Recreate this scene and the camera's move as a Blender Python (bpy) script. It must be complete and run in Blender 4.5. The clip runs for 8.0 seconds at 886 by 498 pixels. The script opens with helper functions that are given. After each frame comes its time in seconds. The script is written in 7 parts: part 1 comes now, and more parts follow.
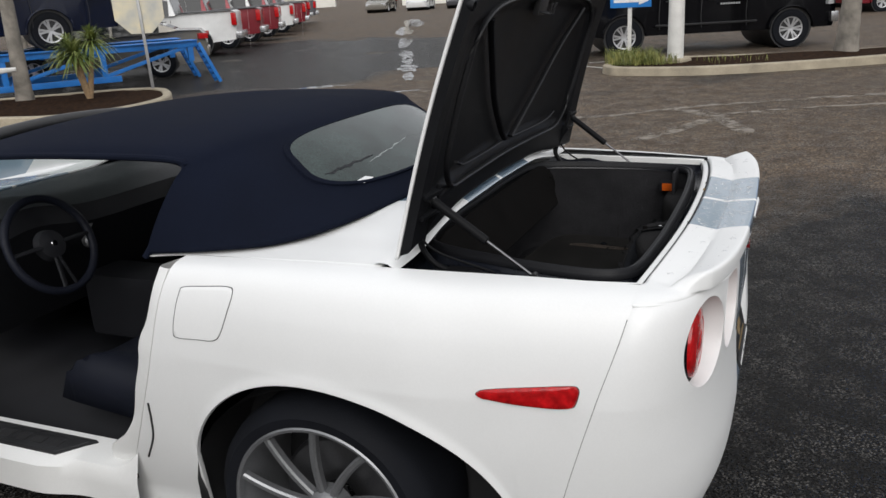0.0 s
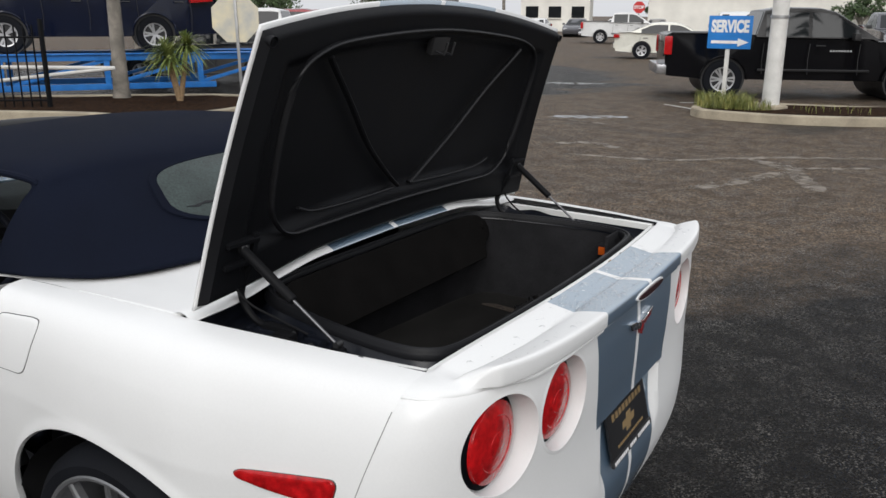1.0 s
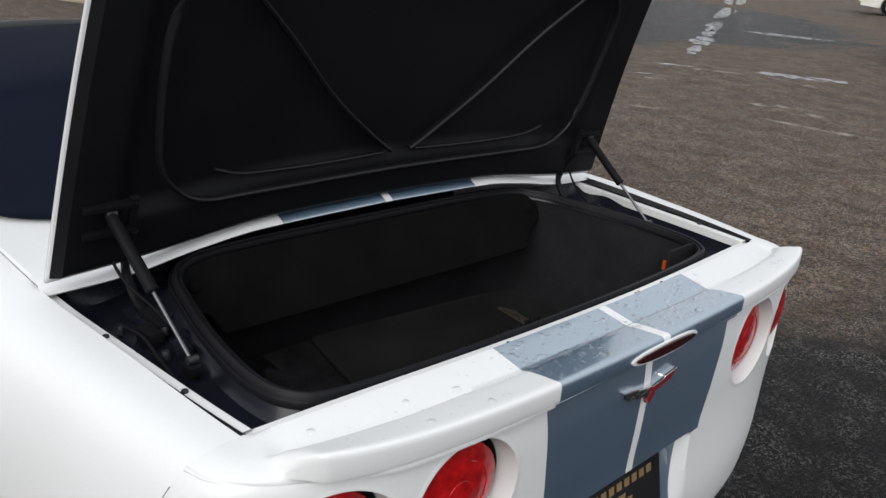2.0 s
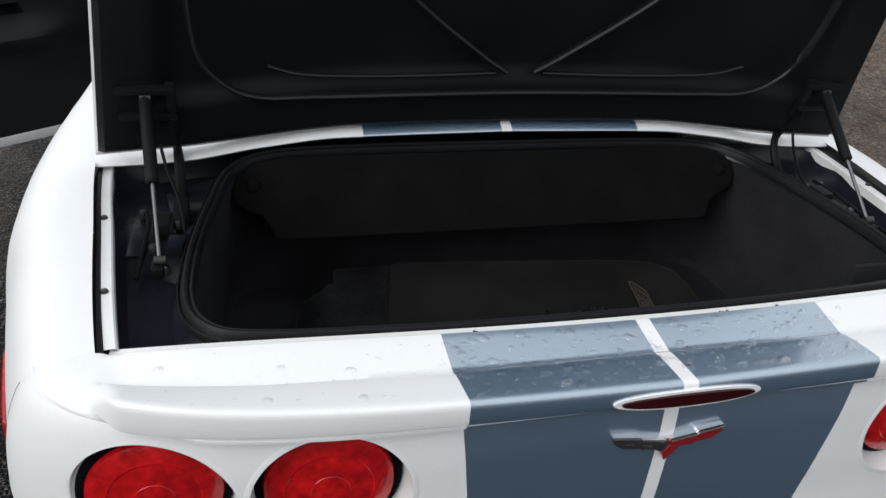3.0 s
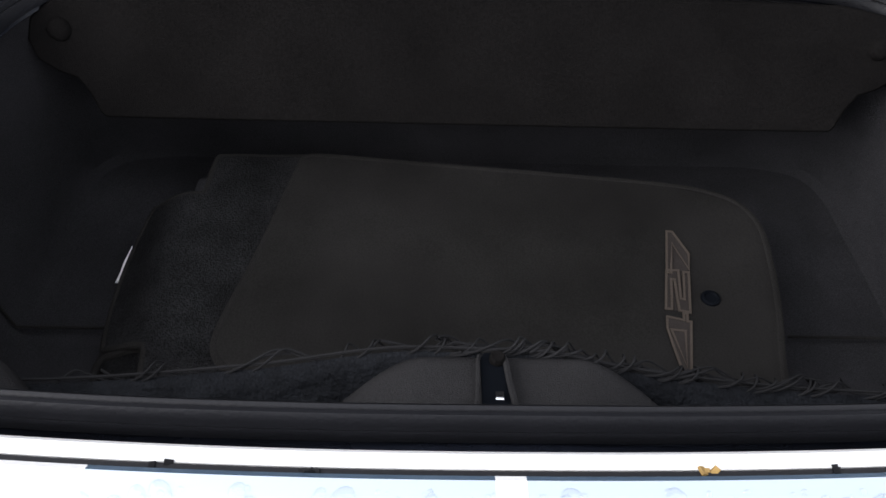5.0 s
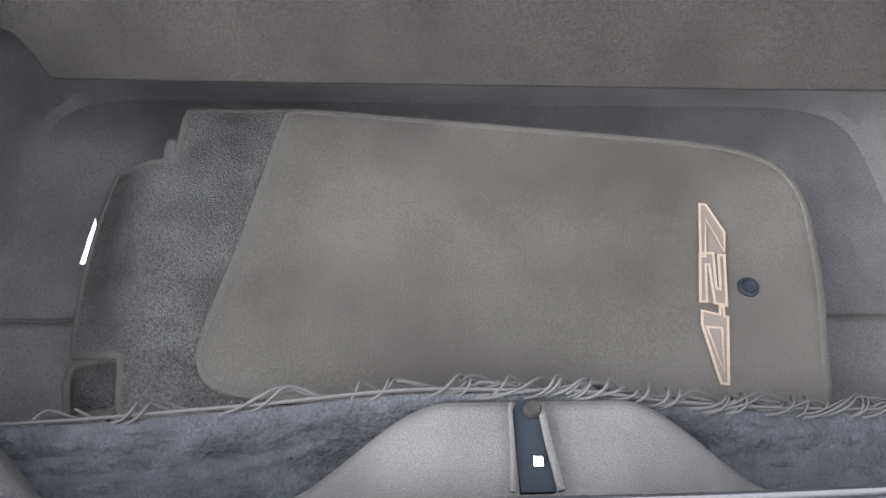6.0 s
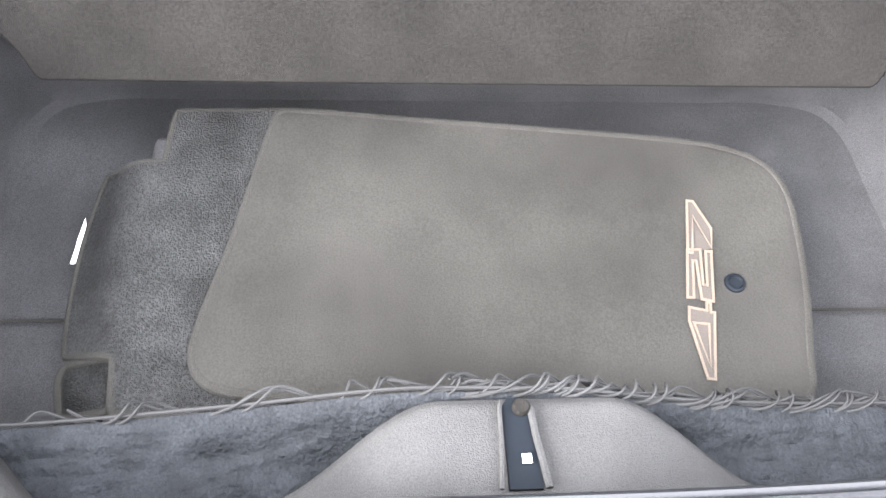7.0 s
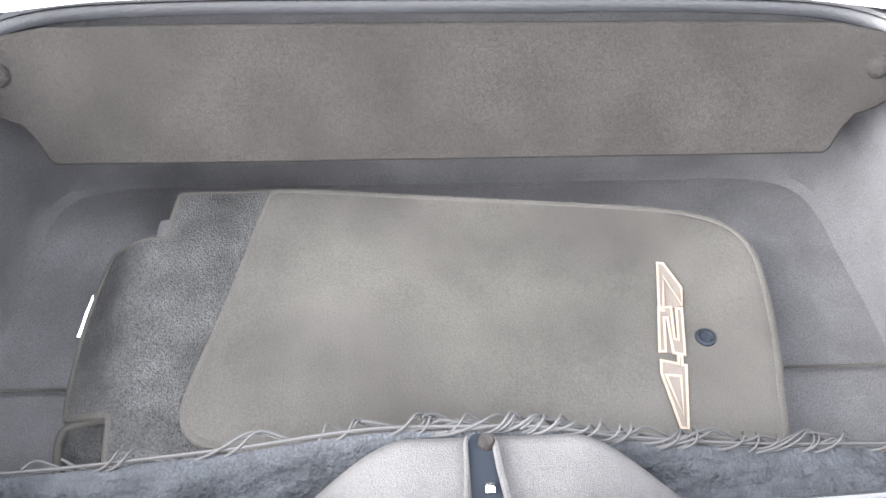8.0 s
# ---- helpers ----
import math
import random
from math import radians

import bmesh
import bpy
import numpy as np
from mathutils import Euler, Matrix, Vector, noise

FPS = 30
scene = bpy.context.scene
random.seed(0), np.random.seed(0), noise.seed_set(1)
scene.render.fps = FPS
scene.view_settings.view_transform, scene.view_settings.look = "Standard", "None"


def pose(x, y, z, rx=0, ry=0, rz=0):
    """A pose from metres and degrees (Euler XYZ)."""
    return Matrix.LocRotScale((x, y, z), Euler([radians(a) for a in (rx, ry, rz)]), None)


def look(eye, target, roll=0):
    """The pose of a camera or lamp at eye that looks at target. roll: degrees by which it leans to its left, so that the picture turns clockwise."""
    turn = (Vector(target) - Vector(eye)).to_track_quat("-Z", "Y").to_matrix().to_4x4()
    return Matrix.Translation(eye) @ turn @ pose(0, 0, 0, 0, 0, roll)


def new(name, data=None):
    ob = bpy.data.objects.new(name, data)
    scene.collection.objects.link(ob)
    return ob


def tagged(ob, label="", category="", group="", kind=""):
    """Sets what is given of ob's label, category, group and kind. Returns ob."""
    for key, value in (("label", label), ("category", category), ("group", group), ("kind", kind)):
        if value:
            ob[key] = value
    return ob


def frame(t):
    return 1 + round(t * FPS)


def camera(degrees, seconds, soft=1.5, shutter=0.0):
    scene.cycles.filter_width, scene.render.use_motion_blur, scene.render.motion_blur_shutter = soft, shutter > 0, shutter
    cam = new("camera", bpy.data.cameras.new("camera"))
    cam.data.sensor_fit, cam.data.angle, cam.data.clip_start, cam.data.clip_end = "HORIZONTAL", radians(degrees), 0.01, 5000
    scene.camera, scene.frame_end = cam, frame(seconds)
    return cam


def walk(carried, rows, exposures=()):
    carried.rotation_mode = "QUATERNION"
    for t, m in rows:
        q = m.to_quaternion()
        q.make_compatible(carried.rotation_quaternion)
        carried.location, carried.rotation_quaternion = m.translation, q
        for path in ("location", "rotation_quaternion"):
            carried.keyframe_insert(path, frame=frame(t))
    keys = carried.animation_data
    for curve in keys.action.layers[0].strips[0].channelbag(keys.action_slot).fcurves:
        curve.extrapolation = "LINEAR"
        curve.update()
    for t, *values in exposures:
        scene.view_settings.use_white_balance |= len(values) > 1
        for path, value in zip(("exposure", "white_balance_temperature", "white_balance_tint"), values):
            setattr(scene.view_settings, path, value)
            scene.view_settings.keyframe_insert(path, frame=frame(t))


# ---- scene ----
LENS = 57.0
BASE = pose(0, 0, 0.060, -0.95, -0.33, 0)   # the lot falls about one degree under the car
cam = camera(LENS, 8.0, soft=1.5, shutter=0.0)
PATH = [
    (0, (1.052, -2.532, 1.583), (0.29, -0.775, 1.006), -3.2),
    (0.5, (1.366, -2.345, 1.578), (0.507, -0.608, 1.084), -3.6),
    (1, (1.553, -2.024, 1.599), (0.565, -0.364, 1.08), 0.5),
    (2.5, (1.661, -0.919, 1.624), (0.125, 0.058, 0.796), 5.4),
    (3, (1.712, -0.594, 1.642), (0.052, -0.078, 0.653), 5.4),
    (3.5, (1.617, -0.332, 1.625), (0.003, 0.06, 0.51), 4.2),
    (4, (1.419, -0.17, 1.596), (-0.145, 0.15, 0.391), 4.3),
    (4.5, (1.271, -0.06, 1.547), (-0.27, 0.061, 0.278), 4.7),
    (5, (1.089, -0.071, 1.533), (-0.217, -0.009, 0.019), 3.0),
    (5.2, (1.014, -0.088, 1.539), (-0.191, 0.0, -0.054), 3.9),
    (6.5, (0.871, -0.122, 1.53), (-0.102, 0.035, -0.211), 7.9),
    (7, (0.876, -0.118, 1.542), (-0.102, 0.051, -0.195), 8.1),
    (7.5, (0.88, -0.109, 1.548), (-0.107, 0.072, -0.182), 8.2),
    (8, (0.966, -0.068, 1.557), (-0.257, 0.042, -0.022), 2.8),
]
EXPO = [(0, 0.13, 6500, 10), (1.2, 0.15, 6480, 10), (2.4, 0.14, 6350, 9), (3.4, 0.46, 6300, 9), (4.2, 1.02, 6320, 12), (5.2, 1.30, 6300, 14), (6.0, 4.68, 6500, 10), (6.3, 5.14, 6500, 10), (7.0, 5.31, 6500, 10), (8.0, 5.56, 6500, 10)]
walk(cam, [(t, BASE @ look(e, g, r)) for t, e, g, r in PATH], EXPO)

# ---- light: a bright overcast sky ----
SUN_EL, SUN_ROT = radians(34), radians(155)
world = bpy.data.worlds.new("sky")
scene.world = world
world.use_nodes = True
wn = world.node_tree
sky = wn.nodes.new("ShaderNodeTexSky")
sky.sky_type, sky.sun_disc, sky.sun_elevation, sky.sun_rotation = "NISHITA", False, SUN_EL, SUN_ROT
sky.air_density, sky.dust_density, sky.ozone_density = 1.0, 4.0, 1.0
hsv = wn.nodes.new("ShaderNodeHueSaturation")
hsv.inputs["Saturation"].default_value = 0.22
bgn = wn.nodes["Background"]
bgn.inputs["Strength"].default_value = 0.125
wn.links.new(sky.outputs[0], hsv.inputs["Color"])
cloud = wn.nodes.new("ShaderNodeMix")   # an even cloud layer over the sky
cloud.data_type, cloud.clamp_factor = "RGBA", False
cloud.inputs[0].default_value = 0.85
# overcast: three times as bright overhead as at the horizon
grad = wn.nodes.new("ShaderNodeTexGradient")
grad.texture_mapping.mapping_x, grad.texture_mapping.mapping_z = "Z", "X"
veil = wn.nodes.new("ShaderNodeMix")
veil.data_type = "RGBA"
veil.inputs[6].default_value, veil.inputs[7].default_value = (5.9, 6.0, 6.25, 1), (8.2, 8.4, 8.8, 1)
wn.links.new(grad.outputs["Fac"], veil.inputs[0])
wn.links.new(veil.outputs[2], cloud.inputs[7])
wn.links.new(hsv.outputs[0], cloud.inputs[6])
wn.links.new(cloud.outputs[2], bgn.inputs["Color"])
sun = new("sun", bpy.data.lights.new("sun", "SUN"))
sun.data.energy, sun.data.angle, sun.data.color = 1.45, radians(45), (1.0, 0.98, 0.95)
sun.matrix_world = look((math.sin(SUN_ROT) * 50, math.cos(SUN_ROT) * 50, 50 * math.tan(SUN_EL)), (0, 0, 0))


# ---- mesh tools ----
def lerp(a, b, k):
    return a + (b - a) * k


def smooth(a, b, x):
    k = min(1.0, max(0.0, (x - a) / (b - a)))
    return k * k * (3 - 2 * k)


def table(pts, x):
    """Smooth (Hermite) interpolation through (x, value) pairs."""
    if x <= pts[0][0]:
        return pts[0][1]
    if x >= pts[-1][0]:
        return pts[-1][1]
    n = len(pts)
    for i in range(n - 1):
        if x <= pts[i + 1][0]:
            break
    def slope(j):
        if j == 0 or j == n - 1:
            k = min(j, n - 2)
            return (pts[k + 1][1] - pts[k][1]) / (pts[k + 1][0] - pts[k][0])
        a = (pts[j][1] - pts[j - 1][1]) / (pts[j][0] - pts[j - 1][0])
        b = (pts[j + 1][1] - pts[j][1]) / (pts[j + 1][0] - pts[j][0])
        return 0 if a * b <= 0 else 2 * a * b / (a + b)
    h = pts[i + 1][0] - pts[i][0]
    t = (x - pts[i][0]) / h
    m0, m1 = slope(i) * h, slope(i + 1) * h
    return ((2 * t**3 - 3 * t * t + 1) * pts[i][1] + (t**3 - 2 * t * t + t) * m0
            + (3 * t * t - 2 * t**3) * pts[i + 1][1] + (t**3 - t * t) * m1)


def spline(pts, n, closed=False):
    """n points along a Catmull-Rom curve through pts."""
    P = [Vector(p) for p in pts]
    m = len(P)
    out = []
    for i in range(n):
        u = i / n * m if closed else i / (n - 1) * (m - 1)
        k = min(int(u), m - 1 if closed else m - 2)
        t = u - k
        if closed:
            a, b, c, d = P[(k - 1) % m], P[k], P[(k + 1) % m], P[(k + 2) % m]
        else:
            b, c = P[k], P[k + 1]
            a = P[k - 1] if k > 0 else b * 2 - c
            d = P[k + 2] if k + 2 < m else c * 2 - b
        out.append(0.5 * (2 * b + (c - a) * t + (2 * a - 5 * b + 4 * c - d) * t * t + (3 * b - a - 3 * c + d) * t**3))
    return out


def surf(bm, f, nu, nv, closed_u=False, keep=None):
    """A sheet of nu x nv points f(u, v), u and v from 0 to 1."""
    V = [[bm.verts.new(f(i / (nu if closed_u else nu - 1), j / (nv - 1))) for j in range(nv)] for i in range(nu)]
    for i in range(nu if closed_u else nu - 1):
        for j in range(nv - 1):
            q = (V[i][j], V[(i + 1) % nu][j], V[(i + 1) % nu][j + 1], V[i][j + 1])
            if keep is None or keep((q[0].co + q[2].co) / 2):
                bm.faces.new(q)
    return V


def rings(bm, loops, closed=True, caps=False):
    """Skins a row of equally long loops of points."""
    V = [[bm.verts.new(p) for p in loop] for loop in loops]
    n = len(V[0])
    for a, b in zip(V, V[1:]):
        for k in range(n if closed else n - 1):
            bm.faces.new((a[k], a[(k + 1) % n], b[(k + 1) % n], b[k]))
    if caps:
        bm.faces.new(V[0][::-1])
        bm.faces.new(V[-1])
    return V


def tube(bm, pts, r, seg=8, closed=False, flat=1.0):
    """A round bar of radius r (a number, or one for each point) along pts."""
    P = [Vector(p) for p in pts]
    n = len(P)
    loops = []
    up = Vector((0.13, 0.29, 0.95)).normalized()
    for i, p in enumerate(P):
        a = P[(i - 1) % n] if closed or i else p
        b = P[(i + 1) % n] if closed or i < n - 1 else p
        d = (b - a).normalized()
        s = d.cross(up)
        s = s.normalized() if s.length > 1e-4 else Vector((1, 0, 0))
        w = s.cross(d)
        k = r[i] if isinstance(r, (list, tuple)) else r
        loops.append([p + (s * math.cos(q) + w * math.sin(q) * flat) * k for q in [math.tau * j / seg for j in range(seg)]])
    if closed:
        loops.append(loops[0])
        V = [[bm.verts.new(c) for c in loop] for loop in loops[:-1]]
        for i in range(n):
            A, B = V[i], V[(i + 1) % n]
            for k in range(seg):
                bm.faces.new((A[k], A[(k + 1) % seg], B[(k + 1) % seg], B[k]))
    else:
        rings(bm, loops, caps=True)


def box(bm, c, s, m=None, bevel=0.0):
    vs = []
    for x in (-.5, .5):
        for y in (-.5, .5):
            for z in (-.5, .5):
                p = Vector((x * s[0], y * s[1], z * s[2]))
                vs.append(bm.verts.new(Vector(c) + (m @ p if m else p)))
    fs = [bm.faces.new([vs[i] for i in q]) for q in ((0, 1, 3, 2), (4, 6, 7, 5), (0, 4, 5, 1), (2, 3, 7, 6), (0, 2, 6, 4), (1, 5, 7, 3))]
    if bevel:
        es = {e for f in fs for e in f.edges}
        bmesh.ops.bevel(bm, geom=list(es), offset=bevel, segments=2, affect="EDGES", profile=0.7)


def lathe(bm, prof, seg=32, m=Matrix()):
    """Turns (radius, height) pairs round the z axis of m."""
    loops = [[m @ Vector((r * math.cos(math.tau * k / seg), r * math.sin(math.tau * k / seg), h)) for k in range(seg)] for r, h in prof]
    rings(bm, loops)


def slab(bm, outline, f0, f1, side=True):
    """A flat piece with the given outline (2D points) between two placing functions."""
    A = [bm.verts.new(f0(*p)) for p in outline]
    B = [bm.verts.new(f1(*p)) for p in outline]
    bm.faces.new(A[::-1])
    bm.faces.new(B)
    n = len(A)
    for k in range(n):
        bm.faces.new((A[k], A[(k + 1) % n], B[(k + 1) % n], B[k]))


def part(name, bm, mat, parent=None, label="", solid=0.0, soft=True, offset=-1.0, bevel=0.0, fix=True):
    if fix:
        bmesh.ops.recalc_face_normals(bm, faces=bm.faces)
    me = bpy.data.meshes.new(name)
    bm.to_mesh(me)
    bm.free()
    me.materials.append(mat)
    if soft:
        me.shade_smooth()
        me.set_sharp_from_angle(angle=radians(38))
    ob = new(name, me)
    ob.parent = parent
    if label:
        ob["label"] = label
    if bevel:
        md = ob.modifiers.new("bevel", "BEVEL")
        md.width, md.segments, md.limit_method, md.angle_limit = bevel, 2, "ANGLE", radians(40)
    if solid:
        md = ob.modifiers.new("solid", "SOLIDIFY")
        md.thickness, md.offset = solid, offset
    return ob


def thing(name, label, category, m=None, group="", kind=""):
    ob = new(name)
    ob.empty_display_size = 0.1
    if m is not None:
        ob.matrix_world = m
    return tagged(ob, label, category, group, kind)


def single(name, bm, mat, label, category, m=None, group="", kind="", **kw):
    ob = part(name, bm, mat, None, **kw)
    if m is not None:
        ob.matrix_world = m
    return tagged(ob, label, category, group, kind)


def B():
    return bmesh.new()


# ---- materials ----
def mat(name, col, rough=0.5, metal=0.0, var=0.08, scale=6.0, grain=0.06, gscale=180.0, bump=0.0, bscale=250.0, coat=0.0,
        spec=0.5, rvar=0.08, sheen=0.0, second=None, emit=None, estr=0.0):
    """A surface whose colour and gloss vary at two scales, with fine relief."""
    m = bpy.data.materials.new(name)
    m.use_nodes = True
    nt = m.node_tree
    N, L = nt.nodes, nt.links
    p = N["Principled BSDF"]
    tc = N.new("ShaderNodeTexCoord")
    def noise_at(s, detail=4.0):
        n = N.new("ShaderNodeTexNoise")
        n.inputs["Scale"].default_value, n.inputs["Detail"].default_value = s, detail
        L.new(tc.outputs["Object"], n.inputs["Vector"])
        return n
    big, fine = noise_at(scale), noise_at(gscale, 2.0)
    def scaled(src, amount, base=1.0):
        r = N.new("ShaderNodeMapRange")
        r.inputs["From Min"].default_value, r.inputs["From Max"].default_value = 0.3, 0.7
        r.inputs["To Min"].default_value, r.inputs["To Max"].default_value = base - amount, base + amount
        L.new(src.outputs["Fac"], r.inputs["Value"])
        return r
    a, b = scaled(big, var), scaled(fine, grain)
    mul = N.new("ShaderNodeMath")
    mul.operation = "MULTIPLY"
    L.new(a.outputs[0], mul.inputs[0])
    L.new(b.outputs[0], mul.inputs[1])
    vm = N.new("ShaderNodeVectorMath")
    vm.operation = "SCALE"
    if second:
        mx = N.new("ShaderNodeMix")
        mx.data_type = "RGBA"
        rp = scaled(big, 0.5, 0.5)
        L.new(rp.outputs[0], mx.inputs[0])
        mx.inputs[6].default_value, mx.inputs[7].default_value = (*col, 1), (*second, 1)
        L.new(mx.outputs[2], vm.inputs[0])
    else:
        vm.inputs[0].default_value = col
    L.new(mul.outputs[0], vm.inputs["Scale"])
    L.new(vm.outputs[0], p.inputs["Base Color"])
    rr = scaled(big, rvar * rough, rough)
    L.new(rr.outputs[0], p.inputs["Roughness"])
    p.inputs["Metallic"].default_value = metal
    p.inputs["Specular IOR Level"].default_value = spec
    p.inputs["Coat Weight"].default_value, p.inputs["Coat Roughness"].default_value = coat, 0.04
    p.inputs["Sheen Weight"].default_value = sheen
    if emit:
        p.inputs["Emission Color"].default_value, p.inputs["Emission Strength"].default_value = (*emit, 1), estr
    if bump:
        bn = N.new("ShaderNodeBump")
        bn.inputs["Strength"].default_value, bn.inputs["Distance"].default_value = bump, 0.01
        L.new(noise_at(bscale, 3.0).outputs["Fac"], bn.inputs["Height"])
        L.new(bn.outputs[0], p.inputs["Normal"])
    return m


def striped_paint(name, white, blue):
    """White clear-coated paint with two broad grey-blue stripes along the car's middle and a white line between them."""
    m = mat(name, white, 0.42, coat=0.14, spec=0.4, var=0.012, grain=0.01, rvar=0.15)
    nt = m.node_tree
    N, L = nt.nodes, nt.links
    p = N["Principled BSDF"]
    src = p.inputs["Base Color"].links[0].from_socket
    tc = N.new("ShaderNodeTexCoord")
    xyz = N.new("ShaderNodeSeparateXYZ")
    L.new(tc.outputs["Object"], xyz.inputs[0])
    def op(kind, a, b):
        n = N.new("ShaderNodeMath")
        n.operation = kind
        for i, v in enumerate((a, b)):
            if v is None:
                continue
            if isinstance(v, (int, float)):
                n.inputs[i].default_value = v
            else:
                L.new(v, n.inputs[i])
        return n.outputs[0]
    ay = op("ABSOLUTE", xyz.outputs[1], None)
    low = op("LESS_THAN", xyz.outputs[2], 0.656)
    fall = op("MULTIPLY", op("MAXIMUM", op("SUBTRACT", 0.935, xyz.outputs[2]), 0.0), 0.13)
    inside = op("LESS_THAN", ay, op("SUBTRACT", op("SUBTRACT", 0.309, fall), op("MULTIPLY", low, 0.045)))
    gap = op("GREATER_THAN", ay, 0.0115)
    fac = op("MULTIPLY", inside, gap)
    mx = N.new("ShaderNodeMix")
    mx.data_type = "RGBA"
    L.new(fac, mx.inputs[0])
    L.new(src, mx.inputs[6])
    fleck = N.new("ShaderNodeTexNoise")
    fleck.inputs["Scale"].default_value = 900
    L.new(tc.outputs["Object"], fleck.inputs["Vector"])
    ramp = N.new("ShaderNodeValToRGB")
    ramp.color_ramp.elements[0].position, ramp.color_ramp.elements[1].position = 0.3, 0.75
    ramp.color_ramp.elements[0].color = (*[c * 0.85 for c in blue], 1)
    ramp.color_ramp.elements[1].color = (*[c * 1.15 for c in blue], 1)
    L.new(fleck.outputs["Fac"], ramp.inputs[0])
    L.new(ramp.outputs[0], mx.inputs[7])
    L.new(mx.outputs[2], p.inputs["Base Color"])
    L.new(op("ADD", op("MULTIPLY", fac, 0.90), 0.10), p.inputs["Coat Weight"])
    L.new(op("ADD", op("MULTIPLY", fac, 2.6), 1.5), p.inputs["IOR"])   # metal flake under the lacquer
    L.new(op("ADD", op("MULTIPLY", fac, 0.15), 0.4), p.inputs["Specular IOR Level"])
    tint = N.new("ShaderNodeMix")
    tint.data_type = "RGBA"
    tint.inputs[6].default_value, tint.inputs[7].default_value = (1, 1, 1, 1), (0.84, 0.95, 1.0, 1)
    L.new(fac, tint.inputs[0])
    L.new(tint.outputs[2], p.inputs["Specular Tint"])
    p.inputs["Coat Roughness"].default_value, p.inputs["Coat IOR"].default_value = 0.13, 2.3
    L.new(op("ADD", 0.42, op("MULTIPLY", fac, 0.02)), p.inputs["Roughness"])
    return m


def glass(name, tint=(0.8, 0.85, 0.85), rough=0.02):
    m = bpy.data.materials.new(name)
    m.use_nodes = True
    N, L = m.node_tree.nodes, m.node_tree.links
    N.remove(N["Principled BSDF"])
    tr, gl, fr, mx = N.new("ShaderNodeBsdfTransparent"), N.new("ShaderNodeBsdfGlossy"), N.new("ShaderNodeFresnel"), N.new("ShaderNodeMixShader")
    tr.inputs[0].default_value = (*tint, 1)
    gl.inputs["Roughness"].default_value = rough
    fr.inputs[0].default_value = 1.5
    L.new(fr.outputs[0], mx.inputs[0])
    L.new(tr.outputs[0], mx.inputs[1])
    L.new(gl.outputs[0], mx.inputs[2])
    L.new(mx.outputs[0], N["Material Output"].inputs[0])
    return m


def bead_water():
    """Drops too small to bend much light: clear, with a sharp sheen."""
    m = bpy.data.materials.new("water_bead")
    m.use_nodes = True
    N, L = m.node_tree.nodes, m.node_tree.links
    N.remove(N["Principled BSDF"])
    tr, gl, mx = N.new("ShaderNodeBsdfTransparent"), N.new("ShaderNodeBsdfGlossy"), N.new("ShaderNodeMixShader")
    tr.inputs[0].default_value = (0.995, 0.996, 0.997, 1)
    gl.inputs["Roughness"].default_value = 0.08
    lw, steep, share = N.new("ShaderNodeLayerWeight"), N.new("ShaderNodeMath"), N.new("ShaderNodeMath")
    lw.inputs["Blend"].default_value = 0.5
    steep.operation, share.operation = "POWER", "MULTIPLY_ADD"
    steep.inputs[1].default_value = 2.4
    share.inputs[1].default_value, share.inputs[2].default_value = 0.7, 0.042
    L.new(lw.outputs["Facing"], steep.inputs[0])
    L.new(steep.outputs[0], share.inputs[0])
    L.new(share.outputs[0], mx.inputs[0])
    L.new(tr.outputs[0], mx.inputs[1])
    L.new(gl.outputs[0], mx.inputs[2])
    L.new(mx.outputs[0], N["Material Output"].inputs[0])
    return m


